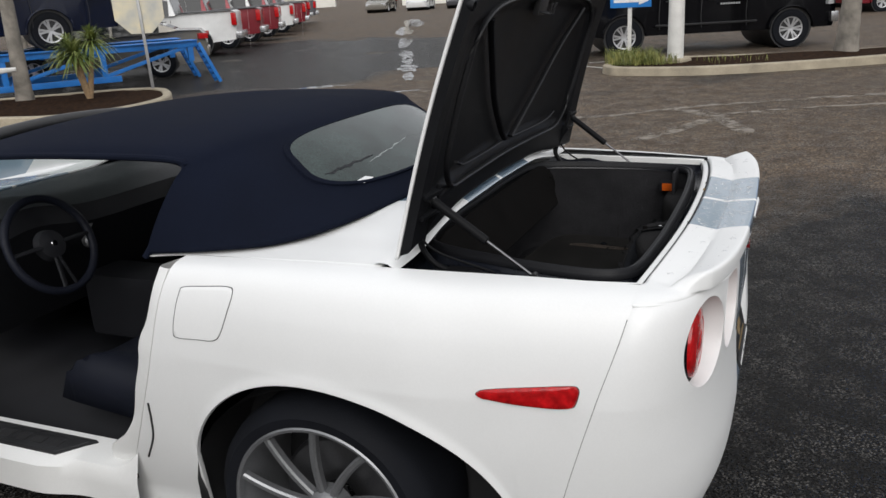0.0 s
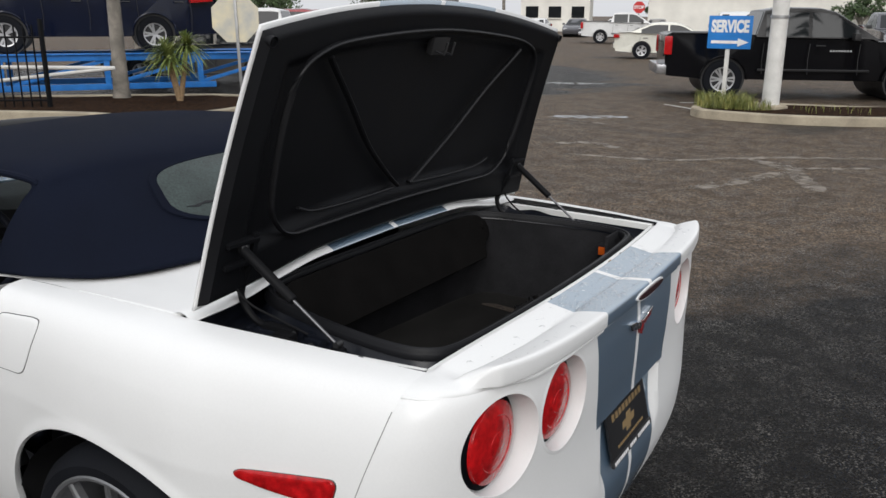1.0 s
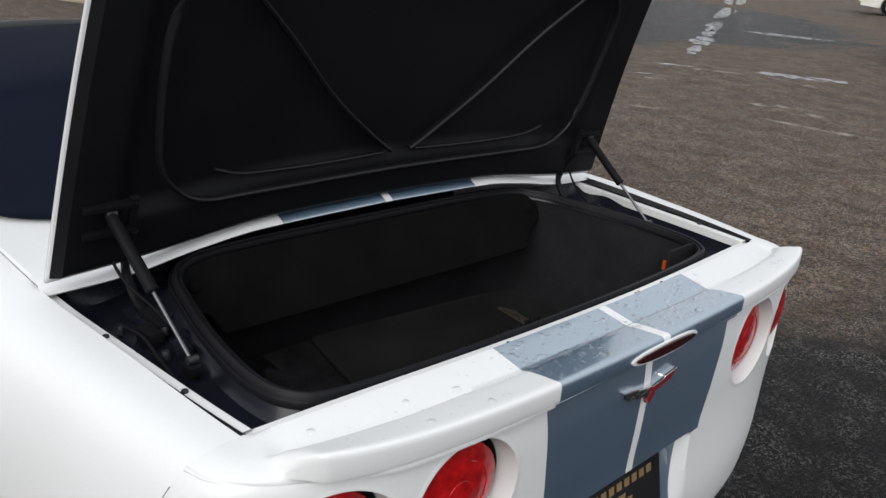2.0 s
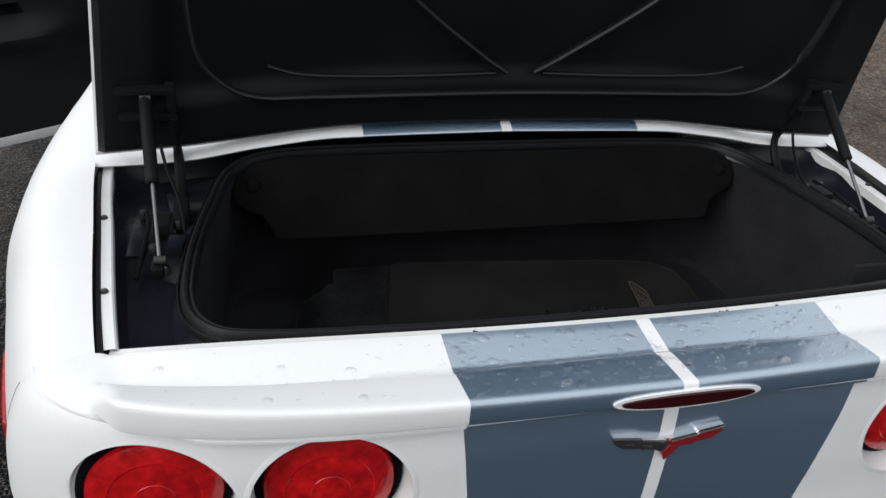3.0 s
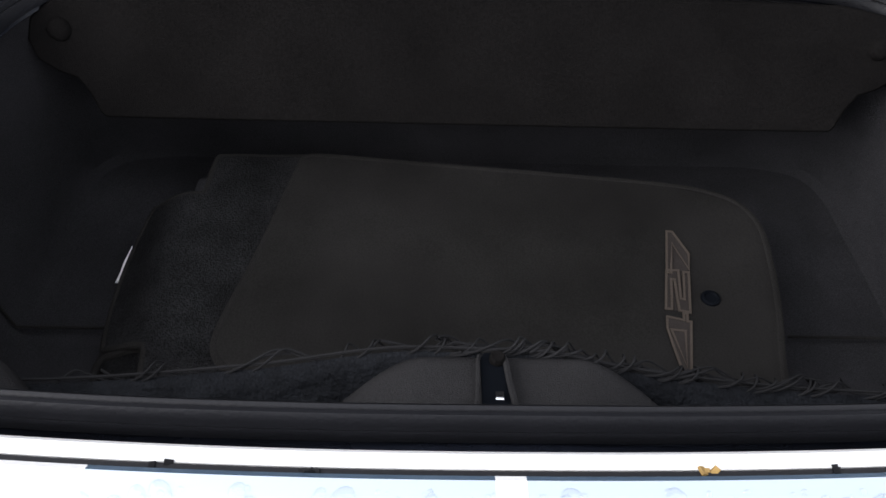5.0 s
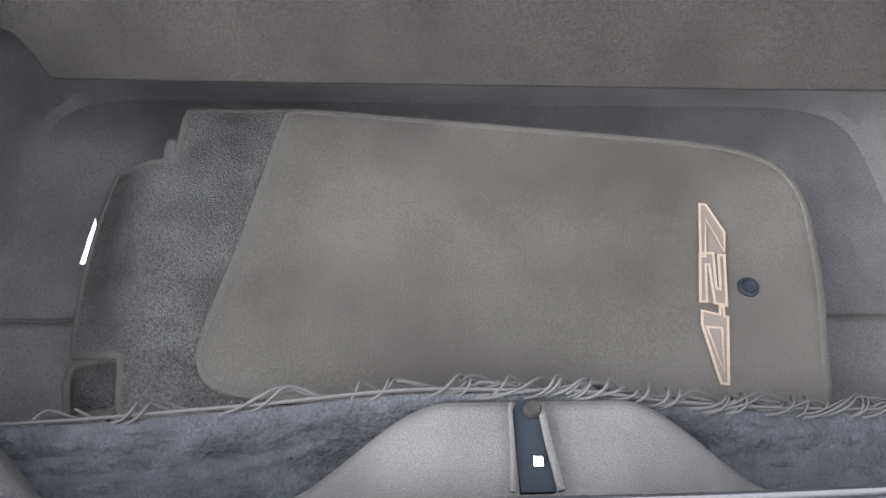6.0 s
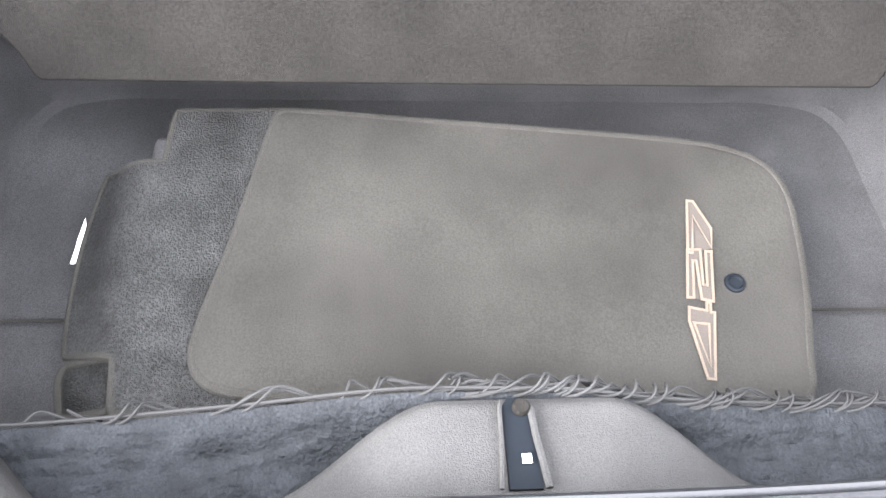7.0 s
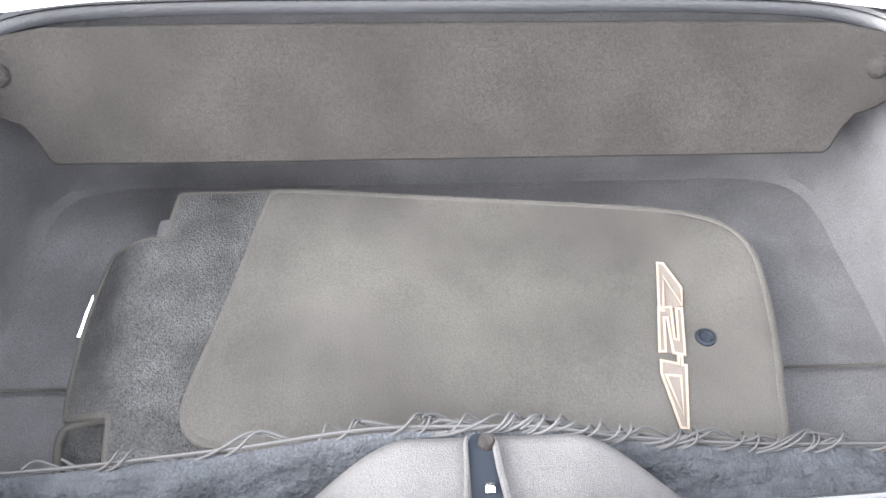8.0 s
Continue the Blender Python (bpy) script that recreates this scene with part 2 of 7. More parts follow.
def wet_asphalt():
    m = bpy.data.materials.new("wet_asphalt")
    m.use_nodes = True
    N, L = m.node_tree.nodes, m.node_tree.links
    p = N["Principled BSDF"]
    tc = N.new("ShaderNodeTexCoord")
    def noise_at(s, d=4.0, dist=0.0):
        n = N.new("ShaderNodeTexNoise")
        n.inputs["Scale"].default_value, n.inputs["Detail"].default_value, n.inputs["Distortion"].default_value = s, d, dist
        L.new(tc.outputs["Object"], n.inputs["Vector"])
        return n.outputs["Fac"]
    def ramp(src, lo, hi, c0, c1):
        r = N.new("ShaderNodeValToRGB")
        r.color_ramp.elements[0].position, r.color_ramp.elements[1].position = lo, hi
        r.color_ramp.elements[0].color, r.color_ramp.elements[1].color = (*c0, 1), (*c1, 1)
        L.new(src, r.inputs[0])
        return r.outputs[0]
    def mix(kind, f, a, b):
        x = N.new("ShaderNodeMix")
        x.data_type, x.blend_type = "RGBA", kind
        if isinstance(f, float):
            x.inputs[0].default_value = f
        else:
            L.new(f, x.inputs[0])
        for i, v in ((6, a), (7, b)):
            if isinstance(v, tuple):
                x.inputs[i].default_value = (*v, 1)
            else:
                L.new(v, x.inputs[i])
        return x.outputs[2]
    vor = N.new("ShaderNodeTexVoronoi")
    vor.inputs["Scale"].default_value = 96
    L.new(tc.outputs["Object"], vor.inputs["Vector"])
    stones = ramp(vor.outputs["Color"], 0.36, 0.70, (0.031, 0.0238, 0.0182), (0.150, 0.112, 0.081))
    stones = mix("MULTIPLY", 1.0, stones, ramp(noise_at(22.0, 3.0), 0.36, 0.62, (0.50, 0.50, 0.50), (1.15, 1.13, 1.10)))
    stones = mix("MULTIPLY", 1.0, stones, ramp(noise_at(2.3, 5.0, 0.5), 0.38, 0.62, (0.72, 0.71, 0.70), (1.10, 1.09, 1.06)))
    chip_glints = N.new("ShaderNodeTexVoronoi")   # pale chippings, with the sparkle of wet stones put into the colour
    chip_glints.inputs["Scale"].default_value = 165
    L.new(tc.outputs["Object"], chip_glints.inputs["Vector"])
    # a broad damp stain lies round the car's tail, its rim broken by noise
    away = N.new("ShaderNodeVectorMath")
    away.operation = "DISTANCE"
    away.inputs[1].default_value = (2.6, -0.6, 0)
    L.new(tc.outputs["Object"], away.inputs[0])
    lane = N.new("ShaderNodeVectorMath")   # another under the trailer and row of trucks, with their shade in the colour
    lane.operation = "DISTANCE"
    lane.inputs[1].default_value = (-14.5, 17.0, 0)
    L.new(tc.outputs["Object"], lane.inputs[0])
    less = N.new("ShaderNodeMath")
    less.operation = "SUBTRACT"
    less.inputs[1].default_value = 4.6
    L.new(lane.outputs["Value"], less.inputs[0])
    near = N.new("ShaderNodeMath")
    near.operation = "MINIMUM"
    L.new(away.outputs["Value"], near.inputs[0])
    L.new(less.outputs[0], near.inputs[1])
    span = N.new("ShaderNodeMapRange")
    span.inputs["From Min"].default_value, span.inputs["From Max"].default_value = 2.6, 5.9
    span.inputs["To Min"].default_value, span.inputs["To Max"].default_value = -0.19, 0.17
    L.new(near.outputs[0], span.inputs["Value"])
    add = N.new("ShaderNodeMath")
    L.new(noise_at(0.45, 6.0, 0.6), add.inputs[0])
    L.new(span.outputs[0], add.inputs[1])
    # damp, plus the painted shade under the trailer and trucks
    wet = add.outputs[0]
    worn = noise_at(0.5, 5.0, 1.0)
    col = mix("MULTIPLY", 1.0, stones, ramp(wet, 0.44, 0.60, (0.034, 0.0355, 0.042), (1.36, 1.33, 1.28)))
    col = mix("MIX", ramp(worn, 0.6, 0.8, (0, 0, 0), (0.35, 0.35, 0.35)), col, (0.088, 0.070, 0.055))
    col = mix("MIX", mix("MULTIPLY", 1.0, ramp(chip_glints.outputs["Color"], 0.70, 0.76, (0, 0, 0), (0.6, 0.6, 0.6)), mix("MULTIPLY", 1.0, ramp(wet, 0.36, 0.66, (0.36, 0.36, 0.36), (0.9, 0.9, 0.9)), ramp(noise_at(5.0, 4.0, 0.4), 0.40, 0.62, (0.15, 0.15, 0.15), (1.5, 1.5, 1.5)))), col, (0.33, 0.31, 0.285))
    L.new(col, p.inputs["Base Color"])
    L.new(mix("MIX", ramp(wet, 0.4, 0.62, (0, 0, 0), (1, 1, 1)), ramp(vor.outputs["Color"], 0.30, 0.42, (0.14, 0.14, 0.14), (0.62, 0.62, 0.62)), (0.68, 0.68, 0.68)), p.inputs["Roughness"])
    p.inputs["Specular IOR Level"].default_value = 0.15
    bn = N.new("ShaderNodeBump")
    bn.inputs["Strength"].default_value, bn.inputs["Distance"].default_value = 1.0, 0.012
    L.new(vor.outputs["Distance"], bn.inputs["Height"])
    L.new(bn.outputs[0], p.inputs["Normal"])
    return m


M_PAINT = striped_paint("white_striped_paint", (0.745, 0.747, 0.74), (0.040, 0.090, 0.160))
M_WHITE = mat("white_paint", (0.745, 0.747, 0.74), 0.42, coat=0.10, spec=0.4, var=0.012, grain=0.01)
M_JAMB = mat("white_jamb_paint", (0.76, 0.76, 0.745), 0.34, coat=0.3, var=0.02, grain=0.015)
M_GLOSSBLK = mat("black_tray_plastic", (0.0085, 0.0100, 0.0150), 0.26, var=0.2, bump=0.05, bscale=400, spec=0.34)
M_SEAM = mat("grey_seam_and_crease", (0.20, 0.20, 0.195), 0.8, var=0.2, scale=20)
M_SLOT = mat("black_and_slot_shade", (0.0032, 0.0040, 0.0055), 0.6, var=0.3, spec=0.03)
# the liner's plastic again, paler and glossier for the ridges' soft highlights
M_RIDGE = mat("lid_liner_ridge_lit", (0.0080, 0.0081, 0.0095), 0.45, var=0.15, bump=0.12, bscale=600, spec=0.32)
M_LINER = mat("black_lid_liner", (0.0062, 0.0065, 0.0078), 0.5, var=0.15, bump=0.12, bscale=600, spec=0.14)
M_RUBBER = mat("black_rubber", (0.0075, 0.0078, 0.0095), 0.5, var=0.15, bump=0.1, spec=0.20)
M_CARPET = mat("charcoal_carpet", (0.0278, 0.0276, 0.0298), 0.95, var=0.20, scale=9, grain=0.35, gscale=700, bump=0.6, bscale=900, spec=0.03)
M_BOARD = mat("felt_trim_board", (0.0072, 0.0067, 0.0065), 0.95, var=0.20, scale=9, grain=0.26, gscale=300, bump=0.4, bscale=800, spec=0.03)
M_PILE = mat("dark_pile_mat", (0.0182, 0.0182, 0.0188), 0.95, var=0.42, scale=15, grain=0.42, gscale=330, bump=0.9, bscale=520, spec=0.03)
M_MAT = mat("grey_mat_backing", (0.0128, 0.0123, 0.0117), 0.9, var=0.30, scale=6, grain=0.20, gscale=420, bump=0.2, bscale=900, spec=0.03)
M_BIND = mat("mat_binding", (0.0195, 0.0187, 0.0178), 0.85, var=0.2, grain=0.4, gscale=900, bump=0.6, bscale=1200, spec=0.03)
M_THREAD = mat("cream_embroidery", (0.064, 0.053, 0.044), 0.7, var=0.05, grain=0.25, gscale=1500, bump=0.5, bscale=1800, spec=0.03)
M_THREADBG = mat("taupe_embroidery", (0.030, 0.026, 0.0240), 0.8, var=0.08, grain=0.25, gscale=1500, bump=0.4, bscale=1800, spec=0.03)
M_NETFINE = mat("slack_netting", (0.0086, 0.0094, 0.0110), 0.75, var=0.3, scale=38, grain=0.35, gscale=420, bump=0.45, bscale=160, spec=0.05)
M_NET = mat("net_cord", (0.0170, 0.0170, 0.0178), 0.8, var=0.2, grain=0.3, gscale=1500, spec=0.03)
M_CHROME = mat("chrome", (0.75, 0.75, 0.76), 0.08, 1.0, var=0.03)
M_ALLOY = mat("alloy", (0.27, 0.275, 0.285), 0.45, 0.7, var=0.06)
M_STEEL = mat("brushed_steel", (0.16, 0.16, 0.165), 0.4, 1.0, var=0.1)
M_TYRE = mat("tyre", (0.0075, 0.0085, 0.0115), 0.75, var=0.2, bump=0.15, spec=0.15)
M_FABRIC = mat("navy_soft_top_cloth", (0.0066, 0.0088, 0.0175), 0.9, var=0.16, scale=3, grain=0.25, gscale=500, bump=0.35, bscale=900, spec=0.06)
M_LEATHER = mat("black_leather", (0.0070, 0.0085, 0.015), 0.5, var=0.15, bump=0.25, bscale=500, spec=0.2)
M_DASH = mat("black_dash", (0.011, 0.0115, 0.014), 0.55, var=0.15, bump=0.2, bscale=600, spec=0.25)
M_RED = mat("red_lens", (0.40, 0.006, 0.008), 0.16, coat=0.25, var=0.35, scale=40, grain=0.15, gscale=90, bump=0.18, bscale=70, spec=0.35)
M_REDDARK = mat("dark_red_lens", (0.028, 0.003, 0.004), 0.10, coat=0.3, var=0.2, spec=0.3)
M_REDPAINT = mat("badge_red", (0.21, 0.010, 0.014), 0.2, coat=0.5)
M_AMBER = mat("amber_reflector", (0.55, 0.10, 0.01), 0.15, coat=0.8)
M_PLATE = mat("black_dealer_plate", (0.012, 0.012, 0.013), 0.3, var=0.2)
M_GOLD = mat("dull_gold_print", (0.22, 0.15, 0.07), 0.45)
M_PRINT = mat("white_print", (0.75, 0.75, 0.75), 0.5)
M_GLASS = glass("clear_glass", (0.72, 0.80, 0.78))
M_DARKGLASS = mat("dark_window_glass", (0.012, 0.014, 0.016), 0.04, var=0.05, coat=0.5)
M_BEAD = bead_water()
M_ASPHALT = wet_asphalt()
M_KERB = mat("concrete_kerb", (0.33, 0.285, 0.21), 0.85, var=0.25, scale=2.5, grain=0.2, gscale=90, bump=0.4, bscale=120)
M_MULCH = mat("brown_mulch", (0.019, 0.0115, 0.008), 0.95, var=0.5, scale=14, grain=0.5, gscale=60, bump=1.0, bscale=60, spec=0.04, second=(0.034, 0.019, 0.011))
M_LINE = mat("worn_white_line", (0.50, 0.49, 0.46), 0.6, var=0.35, scale=8, grain=0.3)
M_BLUEFRAME = mat("blue_frame_paint", (0.015, 0.16, 0.50), 0.45, var=0.15)
M_BARK = mat("palm_bark", (0.205, 0.185, 0.158), 0.9, var=0.5, scale=4, grain=0.3, bump=0.8, bscale=40)
M_LEAF = mat("yucca_leaf", (0.085, 0.15, 0.035), 0.5, var=0.5, scale=5, second=(0.20, 0.21, 0.06))
M_STEM = mat("tan_yucca_stem", (0.30, 0.20, 0.11), 0.85, var=0.25, scale=20, grain=0.3, bump=0.5, bscale=60)
M_GRASS = mat("liriope_grass", (0.12, 0.17, 0.03), 0.6, var=0.5, scale=10, second=(0.24, 0.22, 0.07))
M_TREE = mat("tree_leaf", (0.05, 0.085, 0.03), 0.6, var=0.5, scale=2)
M_FROND = mat("palm_frond", (0.07, 0.10, 0.035), 0.55, var=0.4, scale=3)
M_POLE = mat("white_pole_paint", (0.62, 0.61, 0.58), 0.5, var=0.12, scale=5, grain=0.1)
M_GALV = mat("galvanised_steel", (0.38, 0.38, 0.38), 0.45, 0.8, var=0.15)
M_SIGNBLUE = mat("sign_blue", (0.02, 0.19, 0.55), 0.35, var=0.06)
M_SIGNBACK = mat("weathered_sign_back", (0.52, 0.52, 0.49), 0.55, 0.2, var=0.2, scale=3, second=(0.60, 0.53, 0.36))
M_IRON = mat("black_iron", (0.0062, 0.0064, 0.0074), 0.55, spec=0.12)
M_BLACKTRIM = mat("black_trim", (0.018, 0.018, 0.019), 0.5, var=0.15)
M_WALLWHITE = mat("stucco_white", (0.70, 0.68, 0.62), 0.85, var=0.1, scale=0.7, bump=0.3, bscale=20)
M_ROOFGREY = mat("roof_grey", (0.20, 0.20, 0.21), 0.8, var=0.2, scale=1)
M_STOPRED = mat("sign_red", (0.50, 0.02, 0.02), 0.4)


# ---- ground ----
def ground():
    b = B()
    n = 60
    def edge(k):
        s = -1 if k < 0 else 1
        return s * (abs(k) ** 3) * 1500
    V = [[bm_v for bm_v in [b.verts.new((edge(i / n * 2 - 1), edge(j / n * 2 - 1), 0)) for j in range(n + 1)]] for i in range(n + 1)]
    for i in range(n):
        for j in range(n):
            b.faces.new((V[i][j], V[i + 1][j], V[i + 1][j + 1], V[i][j + 1]))
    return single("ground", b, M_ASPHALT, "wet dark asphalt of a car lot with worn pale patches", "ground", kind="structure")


ground()

# ---- the white convertible: x runs to its tail, y to its right side, z up; the rear axle is at x = 0 ----
car = thing("convertible_car", "white two-door convertible with grey-blue stripes, open boot lid", "car", BASE)
AXLE_Z, ARCH_Z, FRONT_X = 0.268, 0.293, -2.685
HALF = [(-3.55, 0.40), (-3.42, 0.70), (-3.2, 0.86), (-2.9, 0.915), (-2.685, 0.93), (-2.2, 0.905), (-1.6, 0.885), (-0.9, 0.895), (-0.55, 0.93),
        (-0.3, 0.956), (0.0, 0.988), (0.15, 0.995), (0.25, 0.994), (0.43, 0.968), (0.66, 0.928), (0.80, 0.898), (0.95, 0.872)]
SHOULDER = [(0.0, 0.150), (0.004, 0.105), (0.016, 0.072), (0.036, 0.050), (0.065, 0.034), (0.12, 0.016), (0.18, 0.006), (0.25, 0.0),
            (0.35, 0.003), (0.50, 0.018), (0.62, 0.040), (0.75, 0.075)]


def seam_x(z):
    return table([(0.20, 0.56), (0.44, 0.617), (0.72, 0.699), (0.863, 0.745), (0.951, 0.768)], z)


def rim_y(x):
    """The half-width of the boot opening's edge, and of the body's upper edge ahead of it."""
    return table([(-0.62, 0.80), (0.134, 0.822), (0.45, 0.800), (0.766, 0.768), (0.85, 0.75)], x)


def rim_z(x):
    return table([(-0.66, 0.925), (-0.45, 0.948), (0.134, 0.964), (0.5, 0.960), (0.766, 0.951)], x)


def side_y(x, z):
    d = max(0.0, rim_z(x) - z)
    w = table(HALF, x)
    top = rim_y(x)
    first = w - top
    return w - first * max(0.0, table([(p, o / 0.150) for p, o in SHOULDER[:8]], d)) if d < 0.25 else w - table(SHOULDER[7:], d)


def arch_z(x):
    k = 1 - (x / (0.462 if x < 0 else 0.525)) ** 2
    return ARCH_Z + 0.398 * math.sqrt(k) if k > 0 else None


def lead_x(z):
    """The front edge of the quarter panel at the door opening."""
    return table([(0.10, -0.86), (0.16, -0.82), (0.22, -0.785), (0.455, -0.650), (0.68, -0.550), (0.90, -0.485), (0.95, -0.470)], z)


def quarter(sign):
    b = B()
    D = [0.0, 0.002, 0.006, 0.012, 0.02, 0.03, 0.042, 0.056, 0.072, 0.09, 0.11]
    xs = [-0.60 + i * 0.0125 for i in range(111)]
    cols = []
    for x in xs:
        low = arch_z(x) or table([(-0.6, 0.105), (-0.47, 0.115), (0.5, 0.21), (0.8, 0.25)], x)
        zt = rim_z(x)
        zs = [zt - d for d in D] + [lerp(zt - 0.11, low, (k / 30)) for k in range(1, 31)]
        col = []
        for z in zs:
            xx = min(x, seam_x(z) - 0.0021)
            if x < -0.48:
                xx = lerp(lead_x(z), -0.48, (x + 0.60) / 0.12)
            flare = 0.006 * math.exp(-((z - low) / 0.02) ** 2) if arch_z(x) else 0
            col.append((xx, sign * (side_y(xx, z) + flare), z))
        zl = zs[-1]
        xx = min(x, seam_x(zl) - 0.0021) if x >= -0.48 else lerp(lead_x(zl), -0.48, (x + 0.60) / 0.12)
        col.append((xx, sign * (side_y(xx, zl) - 0.004), zl - 0.004))
        col.append((xx, sign * (side_y(xx, zl) - 0.010), zl + 0.002))
        cols.append([b.verts.new(p) for p in col])
    # a flange that runs on under the bumper cover and deck
    cols.append([b.verts.new((v.co.x + 0.010, v.co.y - sign * 0.0022, v.co.z - 0.001)) for v in cols[-1]])
    for a, c in zip(cols, cols[1:]):
        for j in range(len(a) - 1):
            if (a[j].co - c[j].co).length > 1e-5 or (a[j + 1].co - c[j + 1].co).length > 1e-5:
                b.faces.new((a[j], c[j], c[j + 1], a[j + 1]))
    return part("quarter_panel", b, M_WHITE, car, "white rear quarter panel with round wheel arch" if sign < 0 else "")


LAMPS = [(-0.475, 0.811), (-0.700, 0.801), (0.475, 0.811), (0.700, 0.801)]
REAR = [(0.13, 0.80), (0.20, 0.875), (0.30, 0.930), (0.40, 0.958), (0.48, 0.962), (0.55, 0.958), (0.63, 0.953), (0.68, 0.952), (0.76, 0.955), (0.85, 0.956), (0.90, 0.953), (0.94, 0.948)]


def rear_x(y, z):
    """The tail's surface, without its hollows."""
    x0 = seam_x(z)
    Y = side_y(x0, z)
    k = min(1.0, abs(y) / Y)
    return x0 + (table(REAR, z) - x0) * math.sqrt(max(0.0, 1 - k ** 4.4))


def lens_x(y):
    """The upright plane at the bottom of a lamp's round recess."""
    return 0.868 if abs(y) > 0.6 else 0.902


def hollow(y, z, x):
    d = 0.0
    for ly, lz in LAMPS:
        r = math.hypot(y - ly, (z - lz) * 1.02)
        if r < 0.125:
            d = max(d, max(0.0, x - lens_x(ly)) * (1 - smooth(0.094, 0.1085, r)))
    if abs(y) < 0.26:
        d = max(d, 0.040 * (1 - smooth(0.218, 0.240, abs(y))) * smooth(0.42, 0.52, z) * (1 - smooth(0.648, 0.660, z)) * lerp(0.35, 1.0, (z - 0.5) / 0.15))
    return d


def bumper():
    b = B()
    nu, nv = 440, 170
    def f(u, v):
        z = lerp(0.930, 0.130, v)
        x0 = seam_x(z) + 0.0021
        Y = side_y(x0, z)
        th = (u * 2 - 1) * math.pi / 2
        y = Y * math.copysign(abs(math.sin(th)) ** 0.4545, th)
        x = x0 + (table(REAR, z) - x0) * abs(math.cos(th))
        n = smooth(0.75, 0.35, abs(th) / (math.pi / 2)) if abs(th) > 1.2 else 1.0
        return (x - hollow(y, z, x), y, z)
    def solid_here(c):
        return all(math.hypot(c.y - ly, c.z - lz) > 0.1105 for ly, lz in LAMPS)
    surf(b, f, nu, nv, keep=solid_here)
    return part("bumper_cover", b, M_PAINT, car, "white rear bumper cover with grey-blue stripes")


def deck_front(y):
    return 0.822 - 0.055 * (abs(y) / 0.77) ** 2.3


def deck_z(y):
    return 0.975 - 0.024 * (abs(y) / 0.77) ** 4


def lip_z(y):
    """The height of the lip spoiler's edge, which stands up towards its ends."""
    return 0.974 + 0.010 * (min(abs(y), 0.75) / 0.72) ** 2


def seam_height(y):
    """The height at which the seam of the quarter panel has the half-width y."""
    lo, hi = 0.930, 0.951
    for _ in range(30):
        mid = (lo + hi) / 2
        if side_y(seam_x(mid), mid) > y:
            lo = mid
        else:
            hi = mid
    return lo


def deck():
    b = B()
    ny = 261
    LOW = 0.930
    Y0 = side_y(seam_x(LOW) + 0.0008, LOW)
    def column(y):
        a = abs(y)
        wing = 1 - smooth(0.725, 0.772, a)
        roll = max(0.0, (a - 0.755) / (Y0 - 0.755))
        if a < 0.768:
            xf, zf = deck_front(a), deck_z(a)
        else:
            zf = seam_height(a)
            xf = seam_x(zf) + 0.0006
        xe = max(xf + 0.0004, rear_x(a, LOW)) if a < Y0 else xf
        nose = max(xf, xe + (0.018 + 0.006 * (1 - min(1.0, a / 0.5))) * wing - 0.004 * (1 - wing))
        xk = lerp(xf, nose, 0.50)
        dip = 0.0105 + 0.0025 * smooth(0.0, 0.3, a)
        lip = lip_z(a)
        bend = lerp(0.62, 0.45, smooth(0.25, 0.72, a))
        pts = [(xf, zf - 0.014), (xf + 0.002, zf - 0.004), (xf + 0.007, zf - 0.0005)]
        pts += [(lerp(xf + 0.007, xk, q / 7), zf - dip * (q / 7)) for q in range(1, 8)]
        pts += [(lerp(xk, nose, q / 7), lerp(zf - dip, lip, (q / 7) ** bend)) for q in range(1, 8)]
        zl = lip
        pts += [(nose + 0.003, zl - 0.001), (nose + 0.0055, zl - 0.004), (nose + 0.0065, zl - 0.010), (nose + 0.0065, LOW + 0.015), (nose + 0.0055, LOW + 0.011), (nose - 0.001, LOW + 0.0095),
                (xe + 0.003 * wing, LOW + 0.008), (xe + 0.001 * wing, LOW + 0.002), (xe - 0.001, LOW - 0.002)]
        m = len(pts)
        soft_end = []
        for q in range(m):
            f = q / (m - 1) * math.pi / 2
            soft_end.append((xf + (xe - xf) * math.sin(f) ** 0.9, LOW - 0.002 + (zf - LOW + 0.002) * max(0.0, math.cos(f)) ** 0.75))
        return [(lerp(a[0], c[0], wing), lerp(a[1], c[1], wing)) for a, c in zip(soft_end, pts)]
    V = []
    for i in range(ny):
        y = lerp(-Y0, Y0, i / (ny - 1))
        V.append([b.verts.new((x, y, z)) for x, z in column(y)])
    for a, c in zip(V, V[1:]):
        for k in range(len(a) - 1):
            b.faces.new((a[k], c[k], c[k + 1], a[k + 1]))
    bmesh.ops.remove_doubles(b, verts=b.verts, dist=0.00005)
    return part("rear_deck", b, M_PAINT, car, "white and grey-blue rear deck with lip spoiler, wet")


def crown_z(y):
    return table([(0, 1.014), (0.36, 1.007), (0.52, 0.989), (0.64, 0.973), (0.72, 0.969), (0.82, 0.966)], abs(y))


